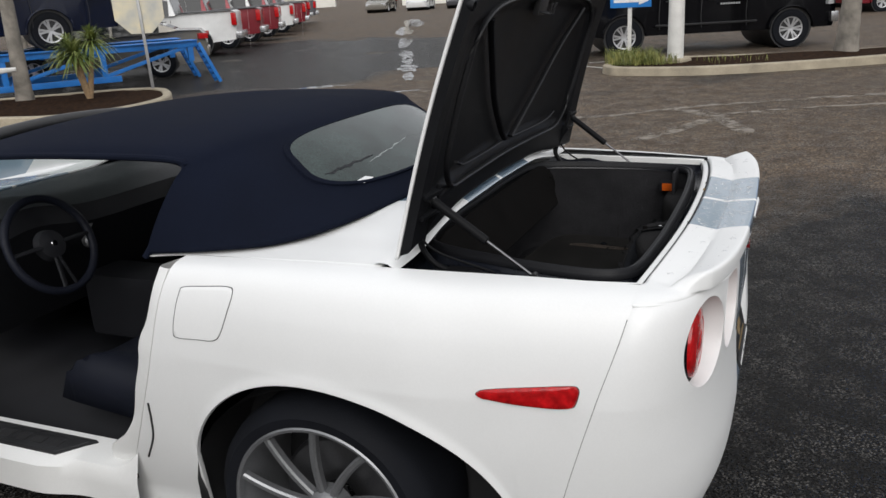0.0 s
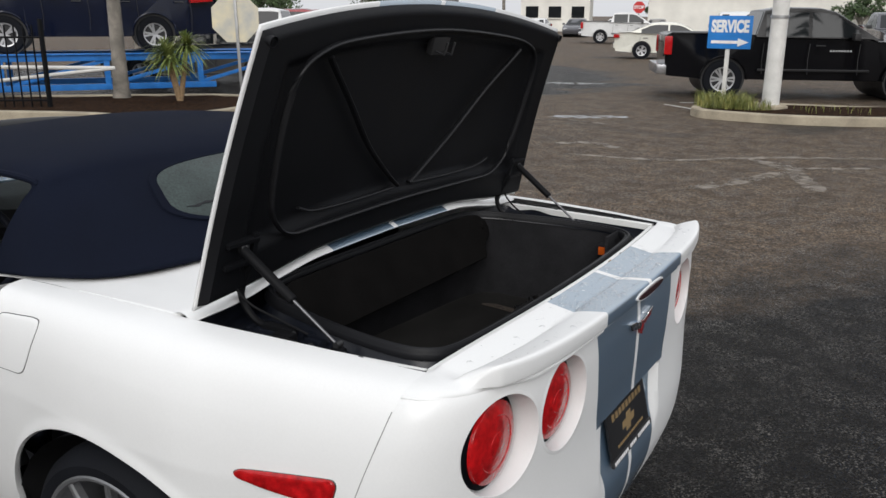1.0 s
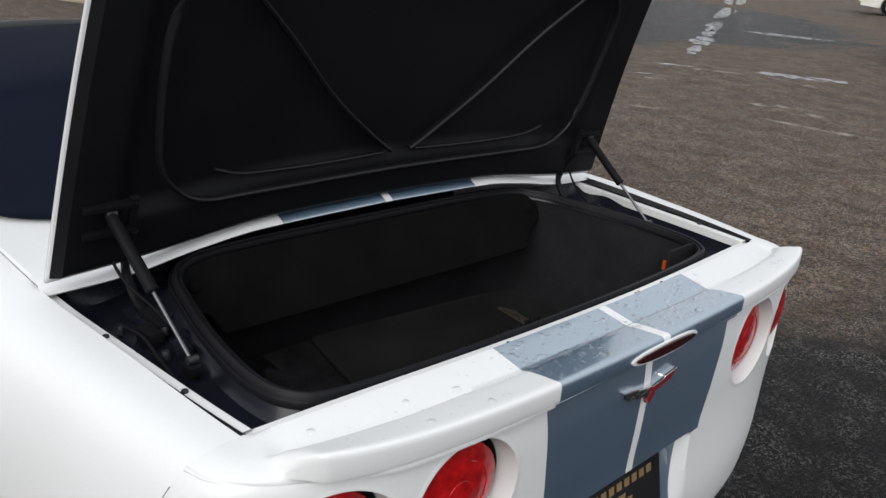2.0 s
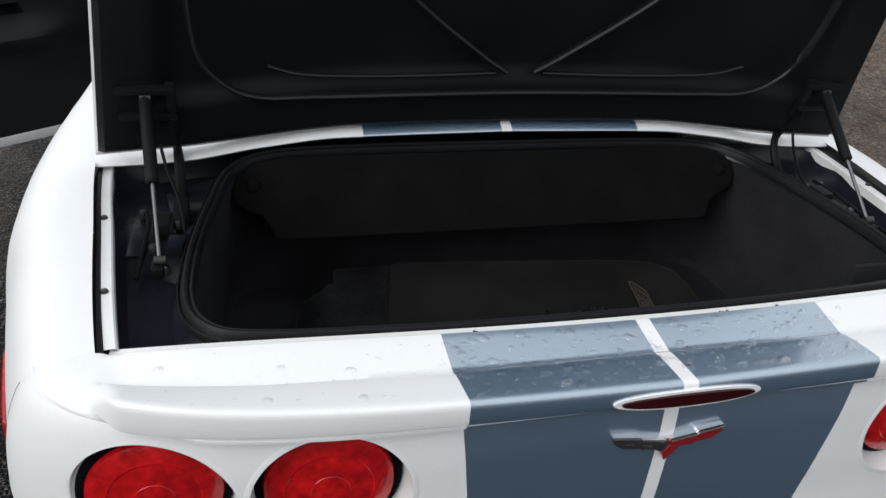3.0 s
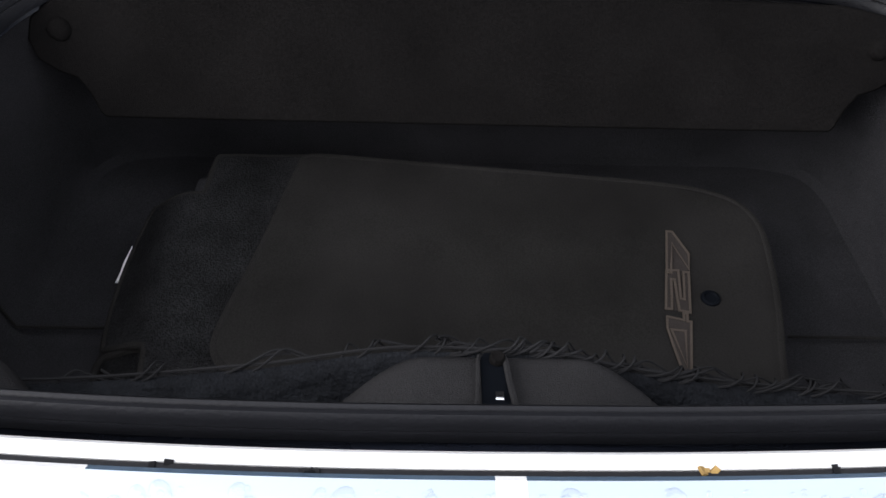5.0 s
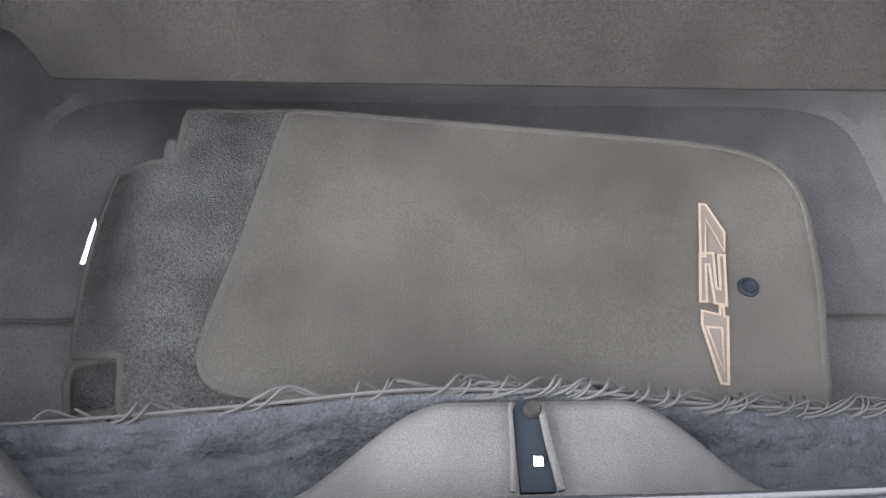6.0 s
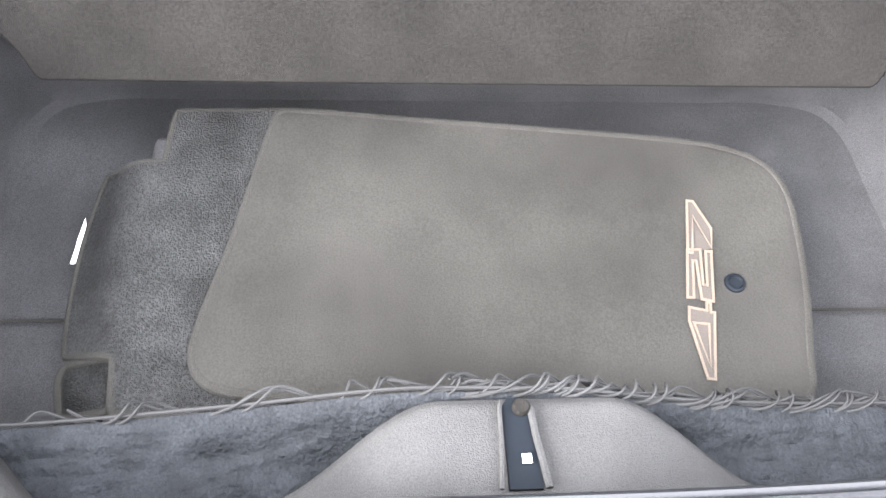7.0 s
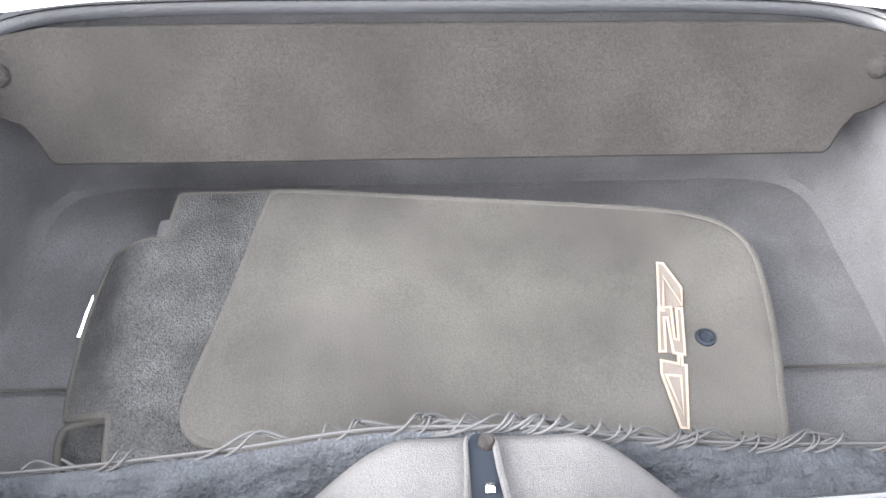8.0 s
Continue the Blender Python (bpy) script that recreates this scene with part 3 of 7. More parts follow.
def tonneau():
    b = B()
    def f(u, v):
        y = lerp(-0.822, 0.822, u)
        x = lerp(lerp(-0.16, -0.62, smooth(0.45, 0.74, abs(y))), 0.137, v)
        k = smooth(0.70, 0.82, abs(y))
        z = lerp(crown_z(y) - 0.012 * (1 - v), rim_z(x), k) - 0.0
        y2 = math.copysign(min(abs(y), rim_y(x) - 0.003), y)
        return (x, y2, z)
    surf(b, f, 121, 24)
    part("tonneau_panel", b, M_PAINT, car, "white panel between cloth top and boot lid", solid=0.006)
    b = B()
    prof = [(0.010, -0.020), (0.023, -0.015), (0.027, -0.011), (0.024, -0.007), (0.012, -0.001), (0.004, 0.004), (-0.004, 0.006), (-0.018, 0.007), (-0.036, 0.006)]
    loops = []
    for i in range(101):
        y = lerp(-0.825, 0.825, i / 100)
        rise = 0.010 + 0.007 * (1 - smooth(0.50, 0.74, abs(y)))
        loops.append([(0.160 + px - 0.4 * rise, y, crown_z(y) + pz + rise - 0.008) for px, pz in prof])
    rings(b, loops, closed=False)
    part("tonneau_lip", b, M_PAINT, car, "white and grey-blue lip at the front of the boot opening")


# the boot opening: its edge, the seal's line and the floor's line, matched point by point
EDGE = [(0.085, 0.0), (0.086, 0.38), (0.112, 0.64), (0.158, 0.798), (0.30, 0.796), (0.48, 0.783), (0.68, 0.762), (0.752, 0.750), (0.772, 0.700), (0.795, 0.45), (0.806, 0.22)]
SEAL = [(0.112, 0.0), (0.114, 0.33), (0.135, 0.50), (0.205, 0.575), (0.33, 0.612), (0.48, 0.642), (0.62, 0.652), (0.695, 0.628), (0.728, 0.560), (0.744, 0.36), (0.750, 0.17)]
WELL = [(0.095, 0.0), (0.095, 0.33), (0.098, 0.50), (0.14, 0.58), (0.28, 0.60), (0.45, 0.61), (0.58, 0.61), (0.655, 0.59), (0.69, 0.53), (0.705, 0.34), (0.710, 0.17)]


def both(c, z):
    pts = [(x, y, z(x)) for x, y in c] + [(c[-1][0] + 0.001, 0, z(c[-1][0]))] + [(x, -y, z(x)) for x, y in reversed(c[1:])]
    return pts


def seal_z(x):
    return lerp(0.955, 0.932, (x - 0.11) / 0.64)


def boot():
    n = 132
    edge = spline(both(EDGE, lambda x: table([(0.15, 0.945), (0.5, 0.943), (0.81, 0.950)], x)), n, True)
    seal = spline(both(SEAL, seal_z), n, True)
    well = spline(both(WELL, lambda x: 0.620), n, True)
    def mixz(k, dz, curve_a=edge, curve_b=seal):
        return [a.lerp(c, k) + Vector((0, 0, dz)) for a, c in zip(curve_a, curve_b)]
    b = B()
    deep = [0.048 * min(1.0, (a - c).length / 0.10) for a, c in zip(edge, seal)]
    def gut(k, f):
        return [a.lerp(c, k) - Vector((0, 0, f * d)) for a, c, d in zip(edge, seal, deep)]
    rings(b, [mixz(-0.02, -0.022), gut(0.06, 0.15), gut(0.12, 0.7), gut(0.22, 1.0), gut(0.5, 1.05), gut(0.78, 1.0), gut(0.88, 0.75), gut(0.94, 0.3), mixz(1.0, -0.004), mixz(1.03, -0.02)])
    part("boot_gutter", b, M_GLOSSBLK, car, "glossy black boot gutter")
    b = B()
    S = [(0.017, -0.018), (0.017, -0.007), (0.0150, -0.0035), (0.0125, -0.0065), (0.0105, -0.0025), (0.0085, 0.004), (0.005, 0.0072), (0.001, 0.006), (-0.0015, 0.0005), (-0.0035, 0.0025), (-0.0065, 0.0030), (-0.0095, 0.0), (-0.011, -0.012)]
    loops = []
    for i in range(n):
        p, q = seal[i], seal[(i + 1) % n]
        o = (q - seal[i - 1]).normalized()
        out = Vector((-o.y, o.x, 0))
        if (p - Vector((0.43, 0, p.z))).dot(out) < 0:
            out = -out
        loops.append([p + out * s + Vector((0, 0, h)) for s, h in S])
    V = [[b.verts.new(c) for c in l] for l in loops]
    for i in range(n):
        A, C = V[i], V[(i + 1) % n]
        for k in range(len(S) - 1):
            b.faces.new((A[k], A[k + 1], C[k + 1], C[k]))
    part("boot_seal", b, M_RUBBER, car, "black rubber boot seal")
    b = B()
    def wall(k, dz):
        return [a.lerp(c, k) + Vector((0, 0, dz)) for a, c in zip(seal, well)]
    low = [wall(0.0, -0.012), wall(0.25, -0.02), wall(0.6, -0.02), wall(0.9, 0.0)]
    V = rings(b, low + [well, [p * 0.985 + Vector((0.006, 0, -0.004)) for p in well]])
    b.faces.new(V[-1])
    part("boot_lining", b, M_CARPET, car, "charcoal carpet boot lining")
    b = B()
    slab(b, [(0.225, -0.395), (0.60, -0.405), (0.706, -0.40), (0.706, 0.36), (0.60, 0.372), (0.275, 0.375)], lambda x, y: (x, y, 0.612), lambda x, y: (x, y, 0.691))
    part("floor_panel", b, M_CARPET, car, "raised charcoal carpet floor panel", bevel=0.012)
    # white body flange round the opening, with screw heads, and the rubber line outside it
    for sg in (-1, 1):
        b = B()
        L = []
        for i in range(41):
            x = lerp(0.152, 0.757, i / 40)
            y = rim_y(x)
            L.append([(x, sg * (y - 0.010), 0.936), (x, sg * (y - 0.011), 0.946), (x, sg * (y - 0.026), 0.9465), (x, sg * (y - 0.029), 0.944), (x, sg * (y - 0.030), 0.925)])
        rings(b, L, closed=False)
        fl = part("boot_flange", b, M_JAMB, car, "white painted flange")
        for x in (0.375, 0.612):
            b = B()
            lathe(b, [(0.0001, 0.003), (0.005, 0.003), (0.006, 0.0), (0.006, -0.002)], 12, pose(x, sg * (rim_y(x) - 0.016), 0.9475))
            part("screw", b, M_BLACKTRIM, fl)
    b = B()
    L = []
    for i in range(81):
        y = lerp(-0.752, 0.752, i / 80)
        x = deck_front(y)
        zz = deck_z(y) - 0.012
        L.append([(x - 0.006, y, zz - 0.02), (x - 0.007, y, zz), (x - 0.020, y, zz - 0.001), (x - 0.024, y, zz - 0.005), (x - 0.025, y, zz - 0.03)])
    rings(b, L, closed=False)
    part("boot_flange", b, M_JAMB, car, "white painted flange")
    b = B()
    pts = [(x, -rim_y(x) + 0.0055, 0.9455) for x in [0.14 + i * 0.0313 for i in range(21)]] + [(deck_front(y) - 0.003, y, deck_z(y) - 0.016) for y in [-0.75 + i * 0.05 for i in range(31)]] \
        + [(x, rim_y(x) - 0.0055, 0.9455) for x in reversed([0.14 + i * 0.0313 for i in range(21)])]
    tube(b, pts, 0.005, 6)
    part("gap_seal", b, M_RUBBER, car)


# the open lid: w runs from the hinge edge to the free edge, y across, h out of the lid's plane
LID_O = Vector((0.182, 0, 1.011))
LID_D = Vector((0.288, 0, 0.958)).normalized()
LID_N = Vector((-LID_D.z, 0, LID_D.x))


def lid_pt(w, y, h):
    return LID_O + LID_D * w + LID_N * h + Vector((0, y, 0))


def lid_len(y):
    return 0.6215 + 0.062 * (1 - min(1, abs(y) / 0.78) ** 2)


def lid_half(w):
    return lerp(0.816, 0.750, w / 0.65)


def lid_h(w, y):
    a = abs(y) / lid_half(w)
    return 0.045 * (1 - a ** 2.2) + 0.012 * math.sin(math.pi * min(1, w / 0.66)) - 0.006


def lid():
    b = B()
    def outer(u, v):
        y0 = u * 2 - 1
        y = y0 * 0.78
        w = lerp(-0.027 * smooth(0.30, 0.66, abs(y)), lid_len(y), v)
        yy = y0 * lid_half(w)
        return lid_pt(w, yy, lid_h(w, yy))
    surf(b, outer, 81, 41)
    skin = part("boot_lid", b, M_PAINT, car, "white boot lid standing open, stripes outside, black liner inside", solid=0.007, offset=0.0)
    b = B()
    def inner(u, v):
        y0 = (u * 2 - 1)
        w = lerp(lerp(0.008, -0.016, smooth(0.30, 0.66, abs(y0) * 0.78)), lid_len(y0 * 0.78) - 0.010, v)
        yy = y0 * (lid_half(w) - 0.005)
        # raised border, recessed field
        e = min(1 - abs(y0), 0.0 + v * 0.8, (1 - v) * 0.8)
        drop = 0.018 + 0.022 * smooth(0.14, 0.20, min((1 - abs(y0)) * 1.2, v * 0.95, (1 - v) * 1.2) + 0.0)
        edge = smooth(0.0, 0.018, min(1 - abs(y0), v, 1 - v))
        return lid_pt(w, yy, lid_h(w, yy) - 0.006 - 0.022 * edge + (drop - 0.018) * 0.9)
    surf(b, inner, 121, 81)
    liner = part("lid_liner", b, M_LINER, skin, "black moulded lid liner")
    def field(w, y, d=0.0):
        return lid_pt(w, y, lid_h(w, y) - 0.022 - d)
    # pressed ridges: a rounded frame and two slanting ribs
    frame_pts = [(0.096, -0.40), (0.102, -0.52), (0.138, -0.585), (0.21, -0.625), (0.38, -0.635), (0.50, -0.62), (0.56, -0.56), (0.592, -0.40), (0.612, 0.0), (0.592, 0.40), (0.56, 0.56),
                 (0.50, 0.62), (0.38, 0.635), (0.21, 0.625), (0.138, 0.585), (0.102, 0.52), (0.096, 0.40), (0.096, 0.0)]
    b = B()
    tube(b, spline([field(w, y, 0.012) for w, y in frame_pts], 120, True), 0.0085, 8, True, flat=0.6)
    part("ridge", b, M_RIDGE, skin)
    for sg in (-1, 1):
        b = B()
        tube(b, spline([field(w, sg * y, 0.006) for w, y in ((0.140, 0.03), (0.18, 0.09), (0.29, 0.23), (0.42, 0.36), (0.52, 0.47), (0.55, 0.50))], 24), 0.010, 8, flat=0.6)
        part("rib", b, M_RIDGE, skin)
        b = B()
        tube(b, spline([field(0.136, sg * 0.05, 0.004), field(0.132, sg * 0.20, 0.004), field(0.134, sg * 0.34, 0.004), field(0.142, sg * 0.44, 0.004), field(0.162, sg * 0.50, 0.004)], 24), 0.006, 8, flat=0.6)
        part("rib", b, M_RIDGE, skin)
        # strut bracket, rubber stop and hinge arm
        b = B()
        box(b, field(0.075, sg * 0.715, 0.012), (0.02, 0.10, 0.012), LID_ROT, 0.003)
        box(b, field(0.130, sg * 0.715, 0.012), (0.02, 0.10, 0.012), LID_ROT, 0.003)
        box(b, field(0.10, sg * 0.672, 0.016), (0.012, 0.016, 0.09), LID_ROT, 0.003)
        part("bracket", b, M_LINER, skin)
        b = B()
        lathe(b, [(0.0001, 0.022), (0.008, 0.021), (0.011, 0.012), (0.012, 0.0), (0.012, -0.01)], 14, Matrix.Translation(field(0.595, sg * 0.735, 0.0)) @ LID_ROT.to_4x4() @ pose(0, 0, 0, 0, 90, 0))
        part("rubber_stop", b, M_RUBBER, skin)
        b = B()
        tube(b, spline([(0.30, sg * 0.665, 0.905), (0.225, sg * 0.668, 0.925), (0.185, sg * 0.670, 0.975), (0.20, sg * 0.672, 1.03), (0.232, sg * 0.672, 1.075)], 24), 0.0105, 8, flat=0.8)
        part("hinge_arm", b, M_IRON, car, "black steel hinge arm")
        b = B()
        box(b, (0.30, sg * 0.668, 0.912), (0.09, 0.028, 0.024), None, 0.006)
        box(b, (0.345, sg * 0.700, 0.905), (0.05, 0.03, 0.04), None, 0.005)
        part("hinge_box", b, M_IRON, car)
        b = B()
        tube(b, spline([(0.215, sg * 0.695, 1.06), (0.20, sg * 0.70, 1.01), (0.235, sg * 0.69, 0.97), (0.30, sg * 0.67, 0.94), (0.38, sg * 0.66, 0.915)], 24), 0.0032, 8)
        part("release_cable", b, M_IRON, car, "black release cable")
        # pressed plates, pipes and bolts in the gutter's floor
        for nm, pos, size, turn in (("gutter_plate", (0.335, 0.738, 0.897), (0.19, 0.030, 0.008), 3), ("gutter_plate", (0.255, 0.655, 0.906), (0.085, 0.075, 0.014), -8), ("gutter_block", (0.415, 0.675, 0.904), (0.045, 0.028, 0.026), 6),
                                    ("gutter_block", (0.375, 0.648, 0.905), (0.03, 0.022, 0.022), 20), ("gutter_plate", (0.560, 0.738, 0.890), (0.13, 0.020, 0.006), 2)):
            b = B()
            box(b, (pos[0], sg * pos[1], pos[2]), size, pose(0, 0, 0, 0, 0, sg * turn).to_3x3(), 0.004)
            part(nm, b, M_GLOSSBLK, car)
        for x, y, r, mt in ((0.36, 0.690, 0.010, M_STEEL), (0.345, 0.672, 0.007, M_BLACKTRIM), (0.43, 0.712, 0.008, M_BLACKTRIM), (0.50, 0.690, 0.007, M_STEEL), (0.30, 0.735, 0.006, M_BLACKTRIM)):
            b = B()
            lathe(b, [(0.0001, 0.010), (r * 0.7, 0.010), (r, 0.006), (r, -0.006)], 10, pose(x, sg * y, 0.910))
            part("bolt", b, mt, car)
        b = B()
        tube(b, spline([(0.28, sg * 0.73, 0.915), (0.36, sg * 0.722, 0.922), (0.44, sg * 0.728, 0.915), (0.52, sg * 0.735, 0.908)], 20), 0.004, 6)
        part("wiring", b, M_IRON, car)
    # latch striker near the free edge
    b = B()
    c = field(0.565, 0.0, 0.004)
    box(b, c, (0.02, 0.085, 0.05), LID_ROT, 0.004)
    part("striker_plate", b, M_BLACKTRIM, skin)
    b = B()
    for y in (0.018, -0.022):
        b = B()
        tube(b, [field(0.55, y, 0.012), field(0.55, y, 0.043), field(0.585, y, 0.043)], 0.0035, 6)
        part("striker_loop", b, M_STEEL, skin, "steel striker loop")


LID_ROT = Matrix((LID_N, Vector((0, 1, 0)), LID_D)).transposed().to_3x3()


def struts():
    for sg in (-1, 1):
        a, c = Vector((0.244, sg * 0.716, 1.112)), Vector((0.497, sg * 0.698, 0.925))
        st = thing("gas_strut", "", "")
        st.parent = car
        m = a.lerp(c, 0.53)
        b = B()
        tube(b, [a, a.lerp(c, 0.02), m, m.lerp(c, 0.02)], [0.010, 0.0115, 0.0115, 0.009], 14)
        part("cylinder", b, M_IRON, st)
        b = B()
        tube(b, [m, c], 0.0038, 10)
        part("rod", b, M_STEEL, st, "bright steel rod")
        for p in (a, c):
            b = B()
            tube(b, [p + Vector((0, -0.009, 0.003)), p + Vector((0, 0.010, 0.003))], 0.008, 10)
            part("ball_joint", b, M_BLACKTRIM, st)
        b = B()
        box(b, c + Vector((0.004, sg * 0.004, -0.012)), (0.032, 0.020, 0.018), None, 0.003)
        part("foot", b, M_IRON, st)


def tail_lamps():
    for ly, lz in LAMPS:
        nx = Vector((1, math.copysign(0.04, ly), 0.0)).normalized()
        m = Matrix.Translation((lens_x(ly) + 0.013, ly, lz)) @ nx.to_track_quat("Z", "Y").to_matrix().to_4x4()
        lamp = thing("tail_lamp", "", "")
        lamp.parent = car
        # smooth round recess with a thin lip on the bumper's skin
        b = B()
        proud = 0.0005 if abs(ly) > 0.6 else 0.0008
        L = []
        for r, deep, up in ((0.1155, 0.0, 0.0), (0.1135, 0.0, proud), (0.107, 0.0, proud * 0.8), (0.1058, 0.10, 0.0), (0.1046, 0.38, 0.0), (0.1034, 0.72, 0.0), (0.1024, 0.94, 0.0), (0.1015, 1.0, 0.0), (0.085, 1.0, 0.0)):
            loop = []
            for k in range(72):
                a = math.tau * k / 72
                y, z = ly + r * math.cos(a), min(lz + r * math.sin(a), 0.9295 - r * 0.01)
                xs = rear_x(y, z)
                loop.append((lerp(xs, min(xs, lens_x(ly)), deep) + up, y, z))
            L.append(loop)
        rings(b, L)
        part("recess", b, M_WHITE, lamp, "white round recess")
        b = B()
        R = 0.090
        lathe(b, [(0.0001, 0.017), (0.02, 0.0165), (0.04, 0.015), (0.058, 0.012), (0.06, 0.0132), (0.076, 0.010), (0.087, 0.005), (R, -0.008)], 48, m)
        part("lens", b, M_RED, lamp, "round red lens")
        b = B()
        lathe(b, [(R - 0.004, -0.004), (R, -0.002), (R + 0.006, -0.002), (R + 0.010, -0.005), (R + 0.011, -0.014)], 48, m)
        part("bezel", b, M_SLOT, lamp, "black bezel")
        b = B()
        lathe(b, [(0.0001, 0.0188), (0.018, 0.0182), (0.026, 0.0168), (0.028, 0.014)], 24, m)
        part("bulb_cap", b, M_RED, lamp)


def rear_trim():
    # high brake lamp in the lip
    def oval(rx, rz, n=48, p=0.8):
        return [(rx * math.copysign(abs(math.cos(q)) ** p, math.cos(q)), rz * math.copysign(abs(math.sin(q)) ** 1.0, math.sin(q))) for q in [math.tau * k / n for k in range(n)]]
    xc = rear_x(0, 0.930) + 0.0310
    b = B()
    slab(b, oval(0.112, 0.0140), lambda y, z: (xc - 0.02 - 0.25 * y * y, y, 0.951 + z), lambda y, z: (xc + 0.0035 - 0.25 * y * y, y, 0.951 + z))
    br = part("brake_lamp", b, M_WHITE, car, "slim high brake lamp with white surround")
    b = B()
    slab(b, oval(0.101, 0.0092), lambda y, z: (xc - 0.01 - 0.25 * y * y, y, 0.951 + z), lambda y, z: (xc + 0.0065 - 0.25 * y * y, y, 0.951 + z))
    part("lens", b, M_REDDARK, br, "dark red lens")
    # inner flanges that close the seams at the tail's corners
    for sg in (-1, 1):
        b = B()
        tube(b, [(seam_x(z) + 0.001, sg * (side_y(seam_x(z), z) - 0.0062), z - 0.001) for z in [0.900 + 0.004 * k for k in range(8)]], 0.0042, 8)
        part("seam_flange", b, M_WHITE, car)
        b = B()
        tube(b, [(rear_x(y, 0.929) - 0.0055, sg * y, 0.9285) for y in [0.66 + 0.0075 * k for k in range(26)]], 0.0042, 8)
        part("seam_flange", b, M_WHITE, car)
        b = B()
        tube(b, [(seam_x(z), sg * (side_y(seam_x(z), z) - 0.0006), z) for z in [0.22 + 0.012 * k for k in range(58)]], 0.0011, 6)
        part("seam_gap", b, M_SEAM, car)
    # narrow ledge moulded under the lip
    b = B()
    L = []
    for i in range(81):
        y = lerp(-0.73, 0.73, i / 80)
        x = rear_x(y, 0.928) - 0.018 * smooth(0.62, 0.73, abs(y))
        L.append([(x - 0.003, y, 0.9365), (x + 0.015, y, 0.9355), (x + 0.0185, y, 0.932), (x + 0.0185, y, 0.928), (x + 0.011, y, 0.923), (x + 0.004, y, 0.919), (x - 0.003, y, 0.917)])
    rings(b, L, closed=False)
    part("lip_ledge", b, M_PAINT, car)
    # shade in the groove between lip and ledge, drawn as a thin dark tube
    b = B()
    tube(b, [(rear_x(y, 0.928) + 0.0135, y, 0.9372) for y in [-0.62 + 1.24 * k / 60 for k in range(61)]], 0.0013, 6)
    part("lip_shade_line", b, M_BLACKTRIM, car)
    # crease across the deck where the lip begins, its shade drawn as a fine line
    b = B()
    def crease(y):
        xf, nose = deck_front(y), rear_x(y, 0.930) + 0.018 + 0.006 * (1 - min(1.0, abs(y) / 0.5))
        return (lerp(xf, nose, 0.5), y, deck_z(y) - 0.0105 - 0.0025 * smooth(0.0, 0.3, abs(y)) + 0.0002)
    tube(b, [crease(-0.306 + 0.612 * k / 40) for k in range(41)], 0.0006, 5)
    part("deck_crease_shade", b, M_SEAM, car)
    # crossed flag emblem: two flags and a point, plain shapes
    bd = thing("badge", "", "")
    bd.parent = car
    def fx(y, z, h):
        return (rear_x(y, z) + h, y, z)
    z0 = 0.815
    def flag(sgn, mt, grow, h, name, lab=""):
        b = B()
        g = grow
        out = [(0.0, z0 + 0.019 - g), (sgn * (0.022), z0 + 0.030 - g), (sgn * (0.040), z0 + 0.031 - g), (sgn * (0.042), z0 + 0.034 - g), (sgn * (0.070), z0 + 0.038 - g), (sgn * (0.084 + g), z0 + 0.048 - g), (sgn * (0.086 + g), z0 + 0.056 + g), (sgn * 0.046, z0 + 0.052 + g), (sgn * 0.044, z0 + 0.049 + g), (sgn * 0.0, z0 + 0.043 + g)]
        if sgn < 0:
            out = out[::-1]
        slab(b, out, lambda y, z: fx(y, z, -0.004), lambda y, z: fx(y, z, h))
        return part(name, b, mt, bd, lab, soft=False)
    flag(-1, M_CHROME, 0.0018, 0.006, "flag_frame", "chrome frame")
    flag(1, M_CHROME, 0.0018, 0.006, "flag_frame", "chrome frame")
    flag(-1, M_BLACKTRIM, -0.0005, 0.009, "flag_field", "black and silver chequers")
    flag(1, M_REDPAINT, -0.0005, 0.009, "flag_field", "red field")
    for i in range(4):
        for j in range(2):
            if (i + j) % 2:
                b = B()
                y, z = -0.014 - i * 0.016, z0 + 0.029 + i * 0.0035 + j * 0.0085
                slab(b, [(y - 0.0075, z), (y + 0.0075, z - 0.002), (y + 0.0075, z + 0.0045), (y - 0.0075, z + 0.0065)], lambda y, z: fx(y, z, 0.005), lambda y, z: fx(y, z, 0.010))
                part("chequer", b, M_CHROME, bd, soft=False)
    for sg in (-1, 1):
        b = B()
        tube(b, [fx(sg * 0.004, z0 + 0.043, 0.008), fx(sg * 0.043, z0 + 0.050, 0.009), fx(sg * 0.045, z0 + 0.053, 0.009), fx(sg * 0.087, z0 + 0.058, 0.008)], 0.0036 if sg > 0 else 0.0024, 8, flat=0.8)
        part("flag_edge", b, M_CHROME, bd, "bright chrome edge")
    b = B()
    slab(b, [(-0.008, z0 + 0.022), (-0.001, z0 + 0.008), (0.016, z0 + 0.028), (0.004, z0 + 0.034)], lambda y, z: fx(y, z, -0.002), lambda y, z: fx(y, z, 0.011))
    part("point", b, M_REDPAINT, bd)
    # dealer plate: black card with gold print, a plain cross-like mark and a white line, all as bars and shapes
    pl = thing("number_plate", "", "")
    pl.parent = car
    def px(y, z, h):
        return (lerp(0.962, 0.931, (z - 0.505) / 0.135) + h, y, z)
    def piece(name, pts, h0, h1, mt, lab=""):
        b = B()
        slab(b, pts, lambda y, z: px(y, z, h0), lambda y, z: px(y, z, h1))
        return part(name, b, mt, pl, lab, soft=False)
    def rect(y0, y1, z0, z1):
        return [(y0, z0), (y1, z0), (y1, z1), (y0, z1)]
